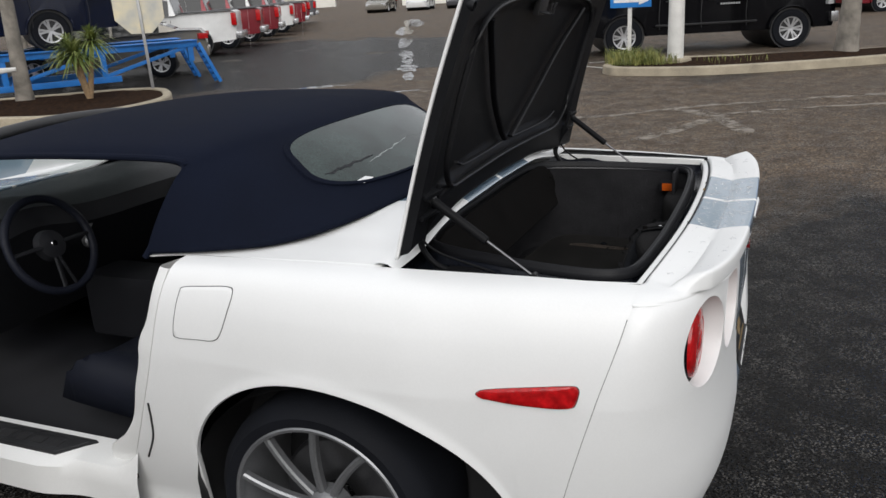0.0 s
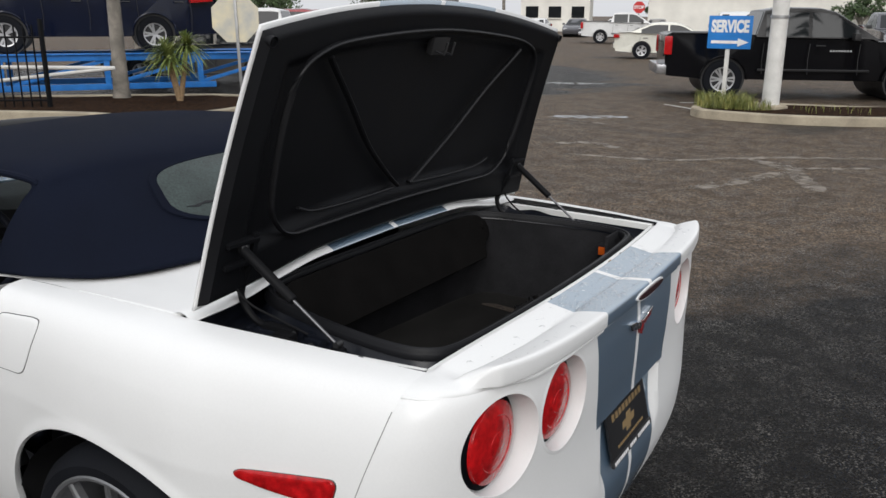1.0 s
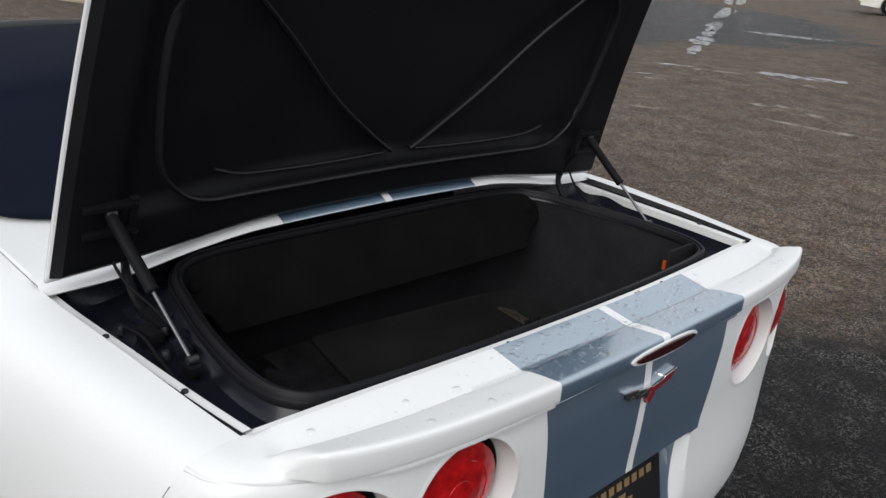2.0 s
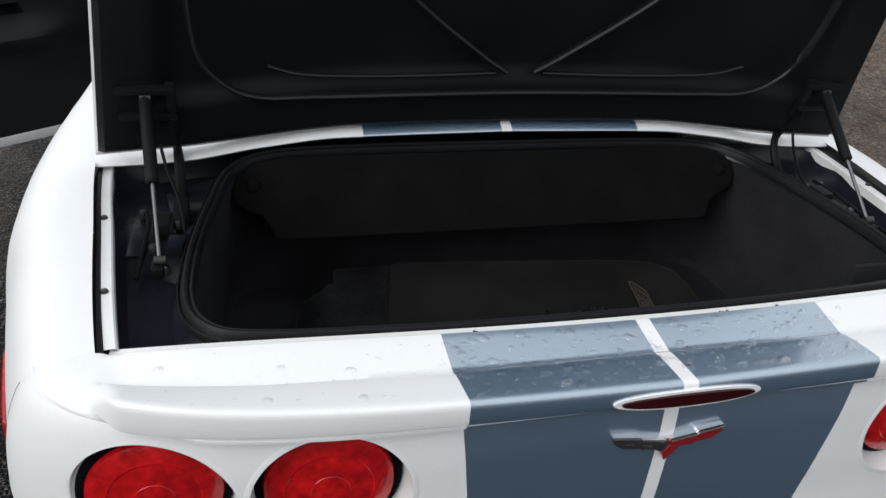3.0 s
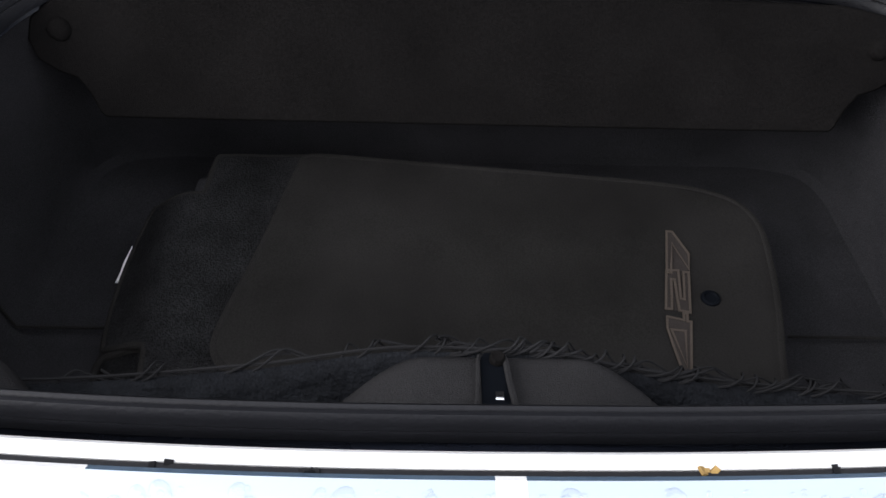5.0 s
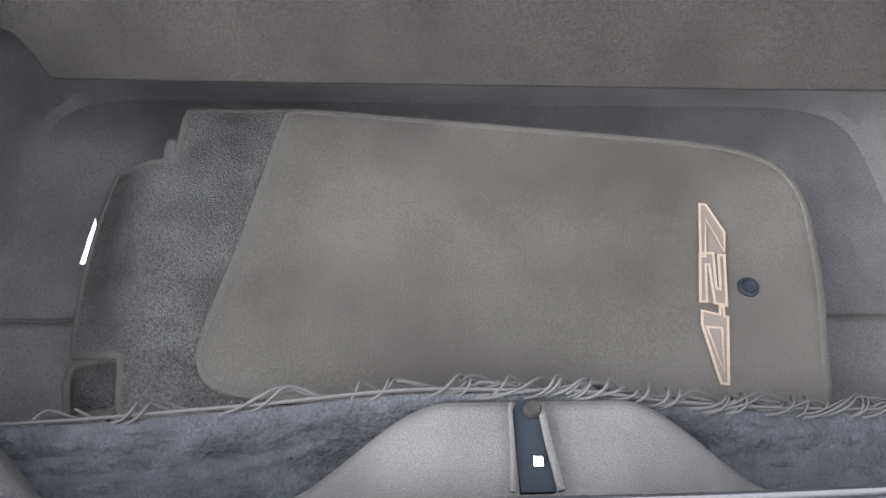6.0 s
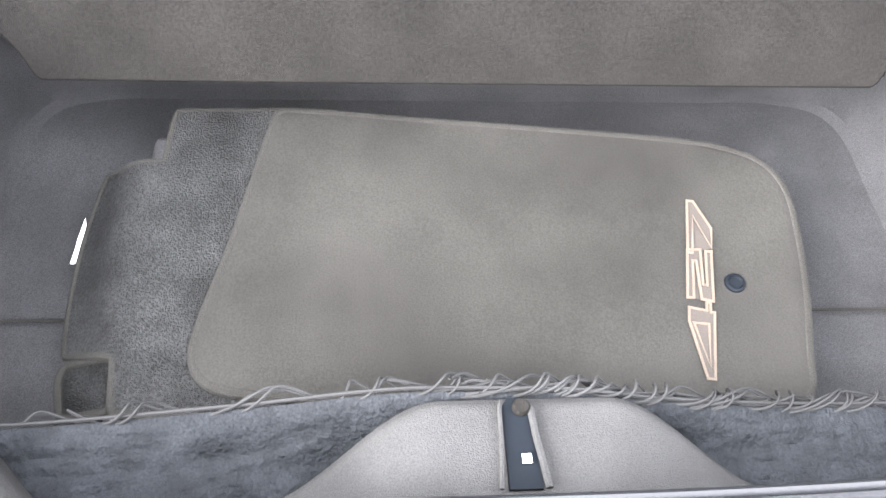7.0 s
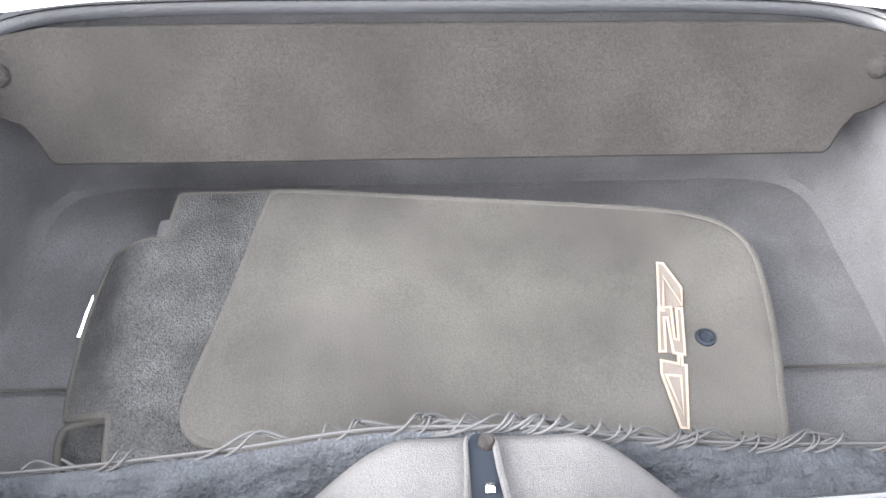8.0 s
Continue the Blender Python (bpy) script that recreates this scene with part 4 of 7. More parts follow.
    piece("card", rect(-0.153, 0.153, 0.505, 0.64), -0.006, 0.0, M_PLATE, "black dealer card with gold marks")
    for k in range(9):
        piece("mark", rect(-0.115 + k * 0.027, -0.098 + k * 0.027, 0.605, 0.622), 0.0, 0.0012, M_GOLD)
    piece("cross", [(-0.045, 0.578), (-0.016, 0.578), (-0.012, 0.592), (0.022, 0.592), (0.018, 0.578), (0.047, 0.578), (0.041, 0.560), (0.012, 0.560), (0.008, 0.547), (-0.026, 0.547), (-0.022, 0.560), (-0.051, 0.560)], 0.0, 0.0012, M_GOLD)
    for k in range(12):
        piece("mark", rect(-0.10 + k * 0.0175, -0.088 + k * 0.0175, 0.528, 0.535), 0.0, 0.0012, M_GOLD)
    piece("frame_bar", rect(-0.158, 0.158, 0.497, 0.512), -0.004, 0.004, M_BLACKTRIM)
    for k in range(22):
        if k not in (8, 13):
            piece("mark", rect(-0.148 + k * 0.0135, -0.139 + k * 0.0135, 0.500, 0.509), 0.004, 0.005, M_PRINT)


def side_trim():
    for sg in (-1, 1):
        def sp(x, z, h):
            return (x, sg * (side_y(x, z) + h), z)
        b = B()
        out = [(p.x, p.y) for p in spline([(0.434, 0.728, 0), (0.445, 0.737, 0), (0.47, 0.742, 0), (0.52, 0.7475, 0), (0.58, 0.753, 0), (0.635, 0.7575, 0), (0.655, 0.757, 0), (0.662, 0.748, 0), (0.661, 0.735, 0), (0.655, 0.715, 0), (0.645, 0.706, 0), (0.60, 0.7035, 0), (0.52, 0.709, 0), (0.47, 0.716, 0), (0.445, 0.720, 0)], 60, True)]
        def ring(k, h):
            cx, cz = 0.55, 0.732
            return [sp(lerp(cx, x, k), lerp(cz, z, k), h) for x, z in out]
        V = rings(b, [ring(1.0, -0.006), ring(1.0, 0.002), ring(0.97, 0.006), ring(0.80, 0.0085), ring(0.4, 0.0095)])
        b.faces.new(V[-1])
        mk = part("side_marker", b, M_RED, car, "long red side marker lens")
        b = B()
        V = rings(b, [ring(1.014, -0.004), ring(1.014, 0.0015), ring(0.995, 0.0022)])
        part("gasket", b, M_BLACKTRIM, mk)
        b = B()
        tube(b, spline([sp(-0.600, 0.525, 0.001), sp(-0.605, 0.47, 0.001), sp(-0.622, 0.40, 0.001), sp(-0.675, 0.315, 0.001)], 16), 0.0035, 6)
        part("vent_slit", b, M_BLACKTRIM, car)
        b = B()
        lathe(b, [(0.0001, 0.008), (0.016, 0.007), (0.022, 0.002), (0.022, -0.006)], 10, Matrix.Translation(sp(-0.795, 0.208, 0.0)) @ pose(0, 0, 0, 90 * -sg * -1, 0, 0))
        part("plug", b, M_BLACKTRIM, car)
    # fuel door: a rounded panel in a thin dark groove on the driver's side
    def sp(x, z, h):
        return (x, -(side_y(x, z) + h), z)
    P2 = [Vector((x, z, 0)) for x, z in ((-0.425, 0.880), (-0.412, 0.893), (-0.34, 0.902), (-0.262, 0.909), (-0.243, 0.898), (-0.255, 0.85), (-0.280, 0.79), (-0.305, 0.768), (-0.36, 0.762), (-0.435, 0.757), (-0.448, 0.772), (-0.438, 0.83))]
    out = spline(P2, 72, True)
    def loop(k, h):
        return [sp(lerp(-0.345, p.x, k), lerp(0.83, p.y, k), h) for p in out]
    b = B()
    V = rings(b, [loop(1.0, -0.004), loop(1.0, 0.0008), loop(0.985, 0.0022), loop(0.85, 0.0024), loop(0.6, 0.0024), loop(0.3, 0.0024)])
    b.faces.new(V[-1])
    fd = part("fuel_door", b, M_WHITE, car, "white flush fuel flap")
    b = B()
    rings(b, [loop(1.0, 0.0006), loop(1.022, 0.0010), loop(1.03, -0.003)])
    part("groove", b, M_BLACKTRIM, fd)


def wheel(parent, x, y, sg, R=0.338, width=0.30, rim=0.268):
    """A black tyre on a five-pair spoke alloy rim, its face turned to sg * y."""
    w = thing("wheel", "", "")
    w.parent = parent
    w.matrix_local = Matrix.Translation((x, y, AXLE_Z))
    m = pose(0, 0, 0, 90 * (1 if sg < 0 else -1), 0, 0)
    h = width / 2
    b = B()
    prof = [(rim - 0.006, -h + 0.02), (rim + 0.004, -h + 0.004), (rim + 0.03, -h), (R - 0.03, -h + 0.008), (R - 0.008, -h + 0.03), (R, -h + 0.06), (R, h - 0.06), (R - 0.008, h - 0.03), (R - 0.03, h - 0.008), (rim + 0.03, h), (rim + 0.004, h - 0.004), (rim - 0.006, h - 0.02)]
    lathe(b, prof, 64, m)
    part("tyre", b, M_TYRE, w, "black low-profile tyre")
    b = B()
    lathe(b, [(rim - 0.008, -h + 0.03), (rim - 0.016, -h + 0.06), (rim - 0.03, 0.0), (rim - 0.02, h - 0.05), (rim - 0.006, h - 0.022), (rim + 0.003, h - 0.006), (rim - 0.002, h - 0.002), (rim - 0.010, h - 0.004), (rim - 0.014, h - 0.018)], 64, m)
    rm = part("rim", b, M_ALLOY, w, "silver alloy rim with thin spokes")
    for k in range(10):
        a = math.tau * k / 10 + 0.314
        b = B()
        q0, q1 = 0.045, rim - 0.008
        bend = 0.22
        L = []
        for i in range(9):
            t = i / 8
            r = lerp(q0, q1, t)
            an = a + bend * (1 - t) * 0.9
            c = Vector((r * math.cos(an), r * math.sin(an), h - 0.045 + 0.030 * t))
            tdir = Vector((-math.sin(an), math.cos(an), 0))
            ww = lerp(0.0115, 0.0105, t)
            L.append([m @ (c + tdir * ww + Vector((0, 0, -0.018))), m @ (c + tdir * ww), m @ (c + tdir * (ww * 0.5) + Vector((0, 0, 0.005))), m @ (c - tdir * (ww * 0.5) + Vector((0, 0, 0.005))), m @ (c - tdir * ww), m @ (c - tdir * ww + Vector((0, 0, -0.018)))])
        rings(b, L, caps=True)
        part("spoke", b, M_ALLOY, rm)
    b = B()
    lathe(b, [(0.0001, h - 0.020), (0.028, h - 0.021), (0.036, h - 0.030), (0.06, h - 0.04), (0.066, h - 0.08)], 32, m)
    part("hub", b, M_ALLOY, rm)
    b = B()
    lathe(b, [(0.05, h - 0.12), (0.17, h - 0.12), (0.18, h - 0.13), (0.18, h - 0.15)], 40, m)
    part("brake_disc", b, M_STEEL, rm)
    return w


def wheels():
    for x in (0.0, FRONT_X):
        for sg in (-1, 1):
            wheel(car, x - 0.050 if x == 0.0 else x, sg * 0.785, sg)
    for sg in (-1, 1):
        b = B()
        L = []
        for yy in (0.905, 0.66):
            L.append([((0.53 if math.cos(a) > 0 else 0.475) * math.cos(a), sg * yy, AXLE_Z + 0.375 * math.sin(a)) for a in [math.pi * (-0.22 + 1.44 * k / 24) for k in range(25)]])
        L.append([(0.3 * p[0], sg * 0.655, AXLE_Z + 0.2 * (p[2] - AXLE_Z) / 0.375) for p in L[-1]])
        rings(b, L, closed=False)
        part("wheel_well", b, M_BLACKTRIM, car)


# ---- cloth top ----
ROOF = [(-1.74, 1.175), (-1.6, 1.225), (-1.3, 1.278), (-1.0, 1.300), (-0.75, 1.300), (-0.58, 1.298), (-0.47, 1.280), (-0.41, 1.258)]
TOPC = [(-0.520, 0.715, 1.190), (-0.485, 0.66, 1.226), (-0.445, 0.50, 1.250), (-0.415, 0.28, 1.257), (-0.41, 0.0, 1.258)]
BASEC = [(-0.632, 0.800, 0.937), (-0.40, 0.800, 0.962), (-0.20, 0.71, 0.978), (-0.075, 0.45, 1.000), (-0.03, 0.0, 1.012)]


def soft_top():
    top = thing("soft_top", "", "")
    top.parent = car
    n = 121
    full = lambda c: [(x, -y, z) for x, y, z in c] + [(x, y, z) for x, y, z in reversed(c[:-1])]
    A, C = spline(full(TOPC), n), spline(full(BASEC), n)
    def skirt(u, v, h=0.0):
        k = u * (n - 1)
        i = min(int(k), n - 2)
        a, c = A[i].lerp(A[i + 1], k - i), C[i].lerp(C[i + 1], k - i)
        p = a.lerp(c, v)
        out = Vector((p.x + 0.75, p.y, 0)).normalized() + Vector((0, 0, 0.6))
        return p + out.normalized() * (0.018 * math.sin(math.pi * v) + h)
    def roof(u, v):
        k = u * (n - 1)
        i = min(int(k), n - 2)
        a = A[i].lerp(A[i + 1], k - i)
        s = a.y / 0.715
        f = Vector((-1.74 - 0.05 * (1 - s * s), 0.60 * s, 1.14 + 0.025 * (1 - abs(s) ** 2.4)))
        p = f.lerp(a, v)
        return p + Vector((0, 0, (0.026 + 0.044 * (1 - abs(s) ** 2.4)) * 4 * v * (1 - v) + 0.003 * math.cos(v * 13) * (1 - abs(s))))
    b = B()
    L = []
    for i in range(n):
        u = i / (n - 1)
        L.append(spline([roof(u, v) for v in (0, 0.2, 0.4, 0.6, 0.8, 0.94)] + [skirt(u, v) for v in (0.05, 0.2, 0.4, 0.6, 0.8, 1.0)], 64))
    rings(b, L, closed=False)
    part("top_cloth", b, M_FABRIC, top, "navy woven cloth roof and rear quarters", solid=0.010)
    # back window: a curved pane in a bonded border
    def rr(k):
        q = math.tau * k
        cx, cy = math.cos(q), math.sin(q)
        return (0.5 + (0.182 - 0.046 * cy) * math.copysign(abs(cx) ** 0.76, cx), 0.48 + 0.32 * math.copysign(abs(cy) ** 0.60, cy))
    def patch(scale, h, rows=8):
        L = []
        for j in range(rows):
            f = scale * (1 - j / rows)
            L.append([skirt(0.5 + (rr(k / 64)[0] - 0.5) * f, 0.46 + (rr(k / 64)[1] - 0.46) * f, h) for k in range(64)])
        return L
    b = B()
    V = rings(b, patch(1.0, 0.006))
    b.faces.new(V[-1])
    part("rear_window", b, M_REARGLASS, top, "misted glass rear window with rain drops")
    b = B()
    rings(b, [[skirt(0.5 + (rr(k / 64)[0] - 0.5) * f, 0.46 + (rr(k / 64)[1] - 0.46) * f, h) for k in range(64)] for f, h in ((1.06, 0.001), (1.045, 0.008), (1.0, 0.0085), (0.985, 0.006))])
    part("window_border", b, M_FABRIC, top)
    b = B()
    slab(b, [(0.380, 0.735), (0.398, 0.722), (0.408, 0.755), (0.390, 0.770)], lambda u, v: skirt(u, v, 0.0065), lambda u, v: skirt(u, v, 0.0075))
    part("sticker", b, M_PRINT, top, "small white sticker", soft=False)
    # a dark run of dirty water and a pale wipe mark across the pane
    for nm, u0, v0, u1, v1, w, mt in (("water_run", 0.345, 0.60, 0.435, 0.57, 0.026, M_DASH), ("wipe_mark", 0.42, 0.62, 0.52, 0.53, 0.007, M_WIPE)):
        b = B()
        L = []
        for i in range(41):
            t = i / 40
            k = w * (0.25 + 0.9 * abs(noise.noise((t * 7, w * 90, 2)))) * math.sin(math.pi * min(1, max(0.03, t))) ** 0.4
            c = 0.012 * noise.noise((t * 9, 5, w * 50))
            u, v = lerp(u0, u1, t), lerp(v0, v1, t) + c
            L.append([skirt(u, v - k, 0.0068), skirt(u, v + k, 0.0068)])
        rings(b, L, closed=False)
        part(nm, b, mt, top, fix=False)
    for sg in (-1, 1):
        b = B()
        tube(b, spline([(-1.72, sg * 0.61, 1.145), (-1.3, sg * 0.66, 1.18), (-0.9, sg * 0.695, 1.196), (-0.56, sg * 0.708, 1.194), (-0.522, sg * 0.716, 1.16), (-0.568, sg * 0.76, 1.04), (-0.634, sg * 0.80, 0.927)], 40), 0.010, 8)
        part("window_seal", b, M_FABRIC, top)


M_WIPE = mat("pale_wipe_mark", (0.30, 0.33, 0.32), 0.4, var=0.3, scale=60)
M_REARGLASS = mat("misted_rear_glass", (0.014, 0.023, 0.021), 0.10, var=0.35, scale=7, grain=0.30, gscale=160, coat=0.12, bump=0.10, bscale=190, second=(0.026, 0.040, 0.037), spec=0.35)


def cabin():
    """Windscreen, dash, seats, tub and sill seen through the driver's door opening."""
    b = B()
    def scr(u, v):
        y = (u * 2 - 1) * lerp(0.70, 0.58, v)
        x = lerp(-2.25, -1.72, v) - 0.12 * (1 - (u * 2 - 1) ** 2) * (1 - 0.5 * v)
        return (x, y, lerp(0.90, 1.155, v) + 0.03 * (1 - (u * 2 - 1) ** 2) * v)
    surf(b, scr, 25, 9)
    ws = part("windscreen", b, M_GLASS, car, "sloping glass windscreen")
    ws.visible_shadow = False
    for sg in (-1, 1):
        b = B()
        tube(b, spline([(-2.27, sg * 0.72, 0.88), (-2.0, sg * 0.66, 1.03), (-1.74, sg * 0.60, 1.15), (-1.70, sg * 0.5, 1.175)], 16), 0.028, 10)
        part("windscreen_pillar", b, M_BLACKTRIM, car)
    b = B()
    tube(b, spline([(-1.72, -0.6, 1.15), (-1.76, -0.3, 1.185), (-1.78, 0, 1.195), (-1.76, 0.3, 1.185), (-1.72, 0.6, 1.15)], 24), 0.026, 10)
    part("header_rail", b, M_BLACKTRIM, car)
    b = B()
    def dash(u, v):
        y = lerp(-0.74, 0.74, u)
        pr = [(-2.25, 0.88), (-1.95, 0.92), (-1.72, 0.905), (-1.60, 0.87), (-1.57, 0.80), (-1.62, 0.70), (-1.70, 0.55), (-1.78, 0.42)]
        k = v * 7
        i = min(int(k), 6)
        x, z = [lerp(pr[i][j], pr[i + 1][j], k - i) for j in (0, 1)]
        cowl = 0.05 * math.exp(-((y + 0.38) / 0.2) ** 2) * smooth(0.1, 0.3, v) * (1 - smooth(0.55, 0.7, v))
        return (x, y, z + cowl)
    surf(b, dash, 61, 29)
    part("dashboard", b, M_DASH, car, "black dashboard")
    b = B()
    box(b, (-1.25, 0.0, 0.43), (0.85, 0.22, 0.28), None, 0.04)
    part("console", b, M_DASH, car)
    for k, (y, z) in enumerate(((-0.11, 0.80), (-0.11, 0.72))):
        b = B()
        lathe(b, [(0.0001, 0.006), (0.022, 0.006), (0.028, 0.0), (0.028, -0.02)], 20, Matrix.Translation((-1.585, y, z)) @ pose(0, 0, 0, 0, 80, 0))
        part("knob", b, M_ALLOY, car)
    # floor pan, bulkhead and sides, black carpet
    b = B()
    rings(b, [[(-0.30, -0.64, 0.93), (-0.30, 0.64, 0.93)], [(-0.45, -0.64, 0.30), (-0.45, 0.64, 0.30)], [(-0.8, -0.72, 0.19), (-0.8, 0.72, 0.19)], [(-2.2, -0.72, 0.19), (-2.2, 0.72, 0.19)], [(-2.3, -0.72, 0.6), (-2.3, 0.72, 0.6)]], closed=False)
    part("cabin_floor", b, M_DASH, car, "black carpeted cabin floor", solid=0.01)
    b = B()
    rings(b, [[(-0.3, 0.72, 0.94), (-2.3, 0.74, 0.94)], [(-0.3, 0.74, 0.2), (-2.3, 0.76, 0.2)]], closed=False)
    part("door_trim", b, M_DASH, car, solid=0.02)
    for sg in (-1, 1):
        seat = thing("seat", "", "")
        seat.parent = car
        y = sg * 0.385
        b = B()
        def cush(u, v):
            s = u * 2 - 1
            edge = max(abs(s), v, 0.0)
            fall = 0.20 * (1 - math.sqrt(max(0.0, 1 - edge ** 5)))
            return (lerp(-0.72, -1.26, v) + 0.03 * abs(s) ** 4 * v, y + s * 0.26, 0.42 + 0.05 * v - 0.025 * math.sin(math.pi * v) * (1 - s * s) + 0.05 * abs(s) ** 3 - fall)
        surf(b, cush, 31, 21)
        part("cushion", b, M_LEATHER, seat, "black leather cushion with side bolsters", solid=0.03)
        b = B()
        def back(u, v):
            s = u * 2 - 1
            ww = lerp(0.26, 0.16, smooth(0.55, 1.0, v))
            return (lerp(-0.74, -0.50, v) - 0.05 * abs(s) ** 3 + 0.10 * smooth(0.88, 1.0, abs(s)), y + s * ww, lerp(0.42, 1.06, v))
        surf(b, back, 31, 25)
        part("backrest", b, M_LEATHER, seat, "black leather backrest", solid=0.05)
    sw = thing("steering_wheel", "", "")
    sw.parent = car
    c = Vector((-1.47, -0.40, 0.795))
    mm = Matrix.Translation(c) @ pose(0, 0, 0, 0, 68, 0)
    R = 0.182
    b = B()
    tube(b, [mm @ Vector((R * math.cos(a), R * math.sin(a), 0)) for a in [math.tau * k / 48 for k in range(48)]], 0.0155, 10, True)
    part("grip", b, M_LEATHER, sw)
    b = B()
    lathe(b, [(0.0001, 0.018), (0.03, 0.017), (0.055, 0.008), (0.062, -0.02)], 24, mm)
    hub = part("hub", b, M_DASH, sw)
    b = B()
    lathe(b, [(0.0001, 0.021), (0.010, 0.021), (0.013, 0.016)], 16, mm)
    part("emblem", b, M_CHROME, sw)
    for a in (math.pi * 0.5, math.pi * 1.5, 0.15, -0.15):
        b = B()
        tube(b, [mm @ Vector((0.045 * math.cos(a), 0.045 * math.sin(a), 0.002)), mm @ Vector((R * math.cos(a), R * math.sin(a), 0))], 0.013, 8, flat=0.5)
        part("spoke", b, M_DASH, sw)
    # sill and door jamb of the open driver's side
    for sg in (-1, 1):
        b = B()
        prof = [(0.93, 0.12), (0.935, 0.18), (0.918, 0.222), (0.875, 0.244), (0.82, 0.256), (0.757, 0.262), (0.745, 0.235), (0.74, 0.15)]
        L = []
        for i in range(41):
            x = lerp(-2.05, -0.72, i / 40)
            e = smooth(-0.90, -0.60, x)
            L.append([(x, sg * min(yy, table(HALF, x) - 0.010 + 0.04 * smooth(-0.95, -1.15, x)), z + (0.17 * e * e if 0.72 < yy < 0.90 and z > 0.24 else 0)) for yy, z in prof])
        rings(b, L, closed=False)
        sill = part("sill", b, M_JAMB, car, "white painted door sill")
        b = B()
        def sx(x, t, h):
            return (x, sg * lerp(0.890, 0.765, t), lerp(0.2415, 0.2625, t) + h)
        slab(b, [(-1.70, 0.12), (-1.08, 0.12), (-1.02, 0.5), (-0.975, 0.80), (-0.99, 0.86), (-1.70, 0.86)], lambda x, t: sx(x, t, -0.004), lambda x, t: sx(x, t, 0.004))
        pl = part("sill_plate", b, M_BLACKTRIM, sill, "black sill plate with silver inlay", soft=False)
        b = B()
        slab(b, [(-1.68, 0.20), (-1.09, 0.20), (-1.04, 0.5), (-1.01, 0.76), (-1.68, 0.76)], lambda x, t: sx(x, t, 0.003), lambda x, t: sx(x, t, 0.0055))
        part("inlay", b, M_STEEL, pl, soft=False)
        for k in range(8):
            b = B()
            x = -1.10 - k * 0.075
            slab(b, [(x - 0.05, 0.36), (x, 0.36), (x + 0.004, 0.62), (x - 0.046, 0.62)], lambda x, t: sx(x, t, 0.005), lambda x, t: sx(x, t, 0.0068))
            part("mark", b, M_BLACKTRIM, pl, soft=False)
        # rear jamb: from the sill up to the belt, with a stepped inner face
        b = B()
        L = []
        for i in range(33):
            z = lerp(0.17, 0.93, i / 32)
            xl = lead_x(z)
            xj = table([(0.16, -0.90), (0.30, -0.86), (0.36, -0.78), (0.45, -0.705), (0.565, -0.658), (0.66, -0.620), (0.70, -0.612), (0.73, -0.600), (0.78, -0.570), (0.90, -0.537), (0.94, -0.525)], z)
            yo = side_y(xl, min(z, 0.92))
            L.append([(xl + 0.02, sg * (yo - 0.012), z), (xl - 0.004, sg * (yo - 0.012), z), (xl - 0.007, sg * (yo - 0.006), z), (lerp(xl, xj, 0.6), sg * (yo - 0.012), z), (xj + 0.004, sg * (yo - 0.020), z), (xj, sg * (yo - 0.034), z), (xj + 0.012, sg * (yo - 0.10), z), (xj + 0.03, sg * (yo - 0.20), z)])
        rings(b, L, closed=False)
        part("door_jamb", b, M_JAMB, car, "white painted rear door jamb")


def front_body():
    """Bonnet, front wings and far door of the car, out of the clip's view for the most part."""
    b = B()
    def shell(u, v):
        x = lerp(-3.52, -2.10, v)
        w = table(HALF, x)
        s = u * 2 - 1
        zt = table([(-3.55, 0.52), (-3.3, 0.66), (-2.9, 0.80), (-2.685, 0.85), (-2.3, 0.90), (-2.0, 0.93)], x)
        a = abs(s)
        if a < 0.72:
            y = s / 0.72 * (w - 0.03)
            z = zt - 0.03 + 0.05 * math.cos(s / 0.72 * math.pi / 2) * 0.4 + 0.035 * math.exp(-((a - 0.55) / 0.12) ** 2)
        else:
            k = (a - 0.72) / 0.28
            low = 0.20
            r = 1 - ((x - FRONT_X) / 0.41) ** 2
            if r > 0:
                low = AXLE_Z + 0.345 * math.sqrt(r)
            y = math.copysign(w - 0.03 * (1 - smooth(0, 0.3, k)), s)
            z = lerp(zt - 0.03, min(low, zt - 0.06), k)
        return (x, y, z)
    surf(b, shell, 101, 71)
    part("front_body", b, M_PAINT, car, "white bonnet and front wings with grey-blue stripes", solid=0.01)
    b = B()
    def nose(u, v):
        y = lerp(-0.70, 0.70, u)
        return (-3.52 - 0.10 * (1 - (y / 0.72) ** 2) * math.sin(math.pi * (0.25 + 0.6 * v)), y, lerp(0.53, 0.16, v))
    surf(b, nose, 41, 9)
    part("front_bumper", b, M_PAINT, car, solid=0.01)
    b = B()
    def door(u, v):
        x = lerp(-2.08, -0.545, u)
        z = lerp(0.925, 0.26, v)
        return (x, side_y(x, z) if x > -0.6 else table(HALF, x) - table(SHOULDER, max(0, 0.93 - z)) * (0.35 if z > 0.7 else 1), z)
    surf(b, door, 61, 21)
    part("passenger_door", b, M_WHITE, car, "white closed passenger door", solid=0.02)


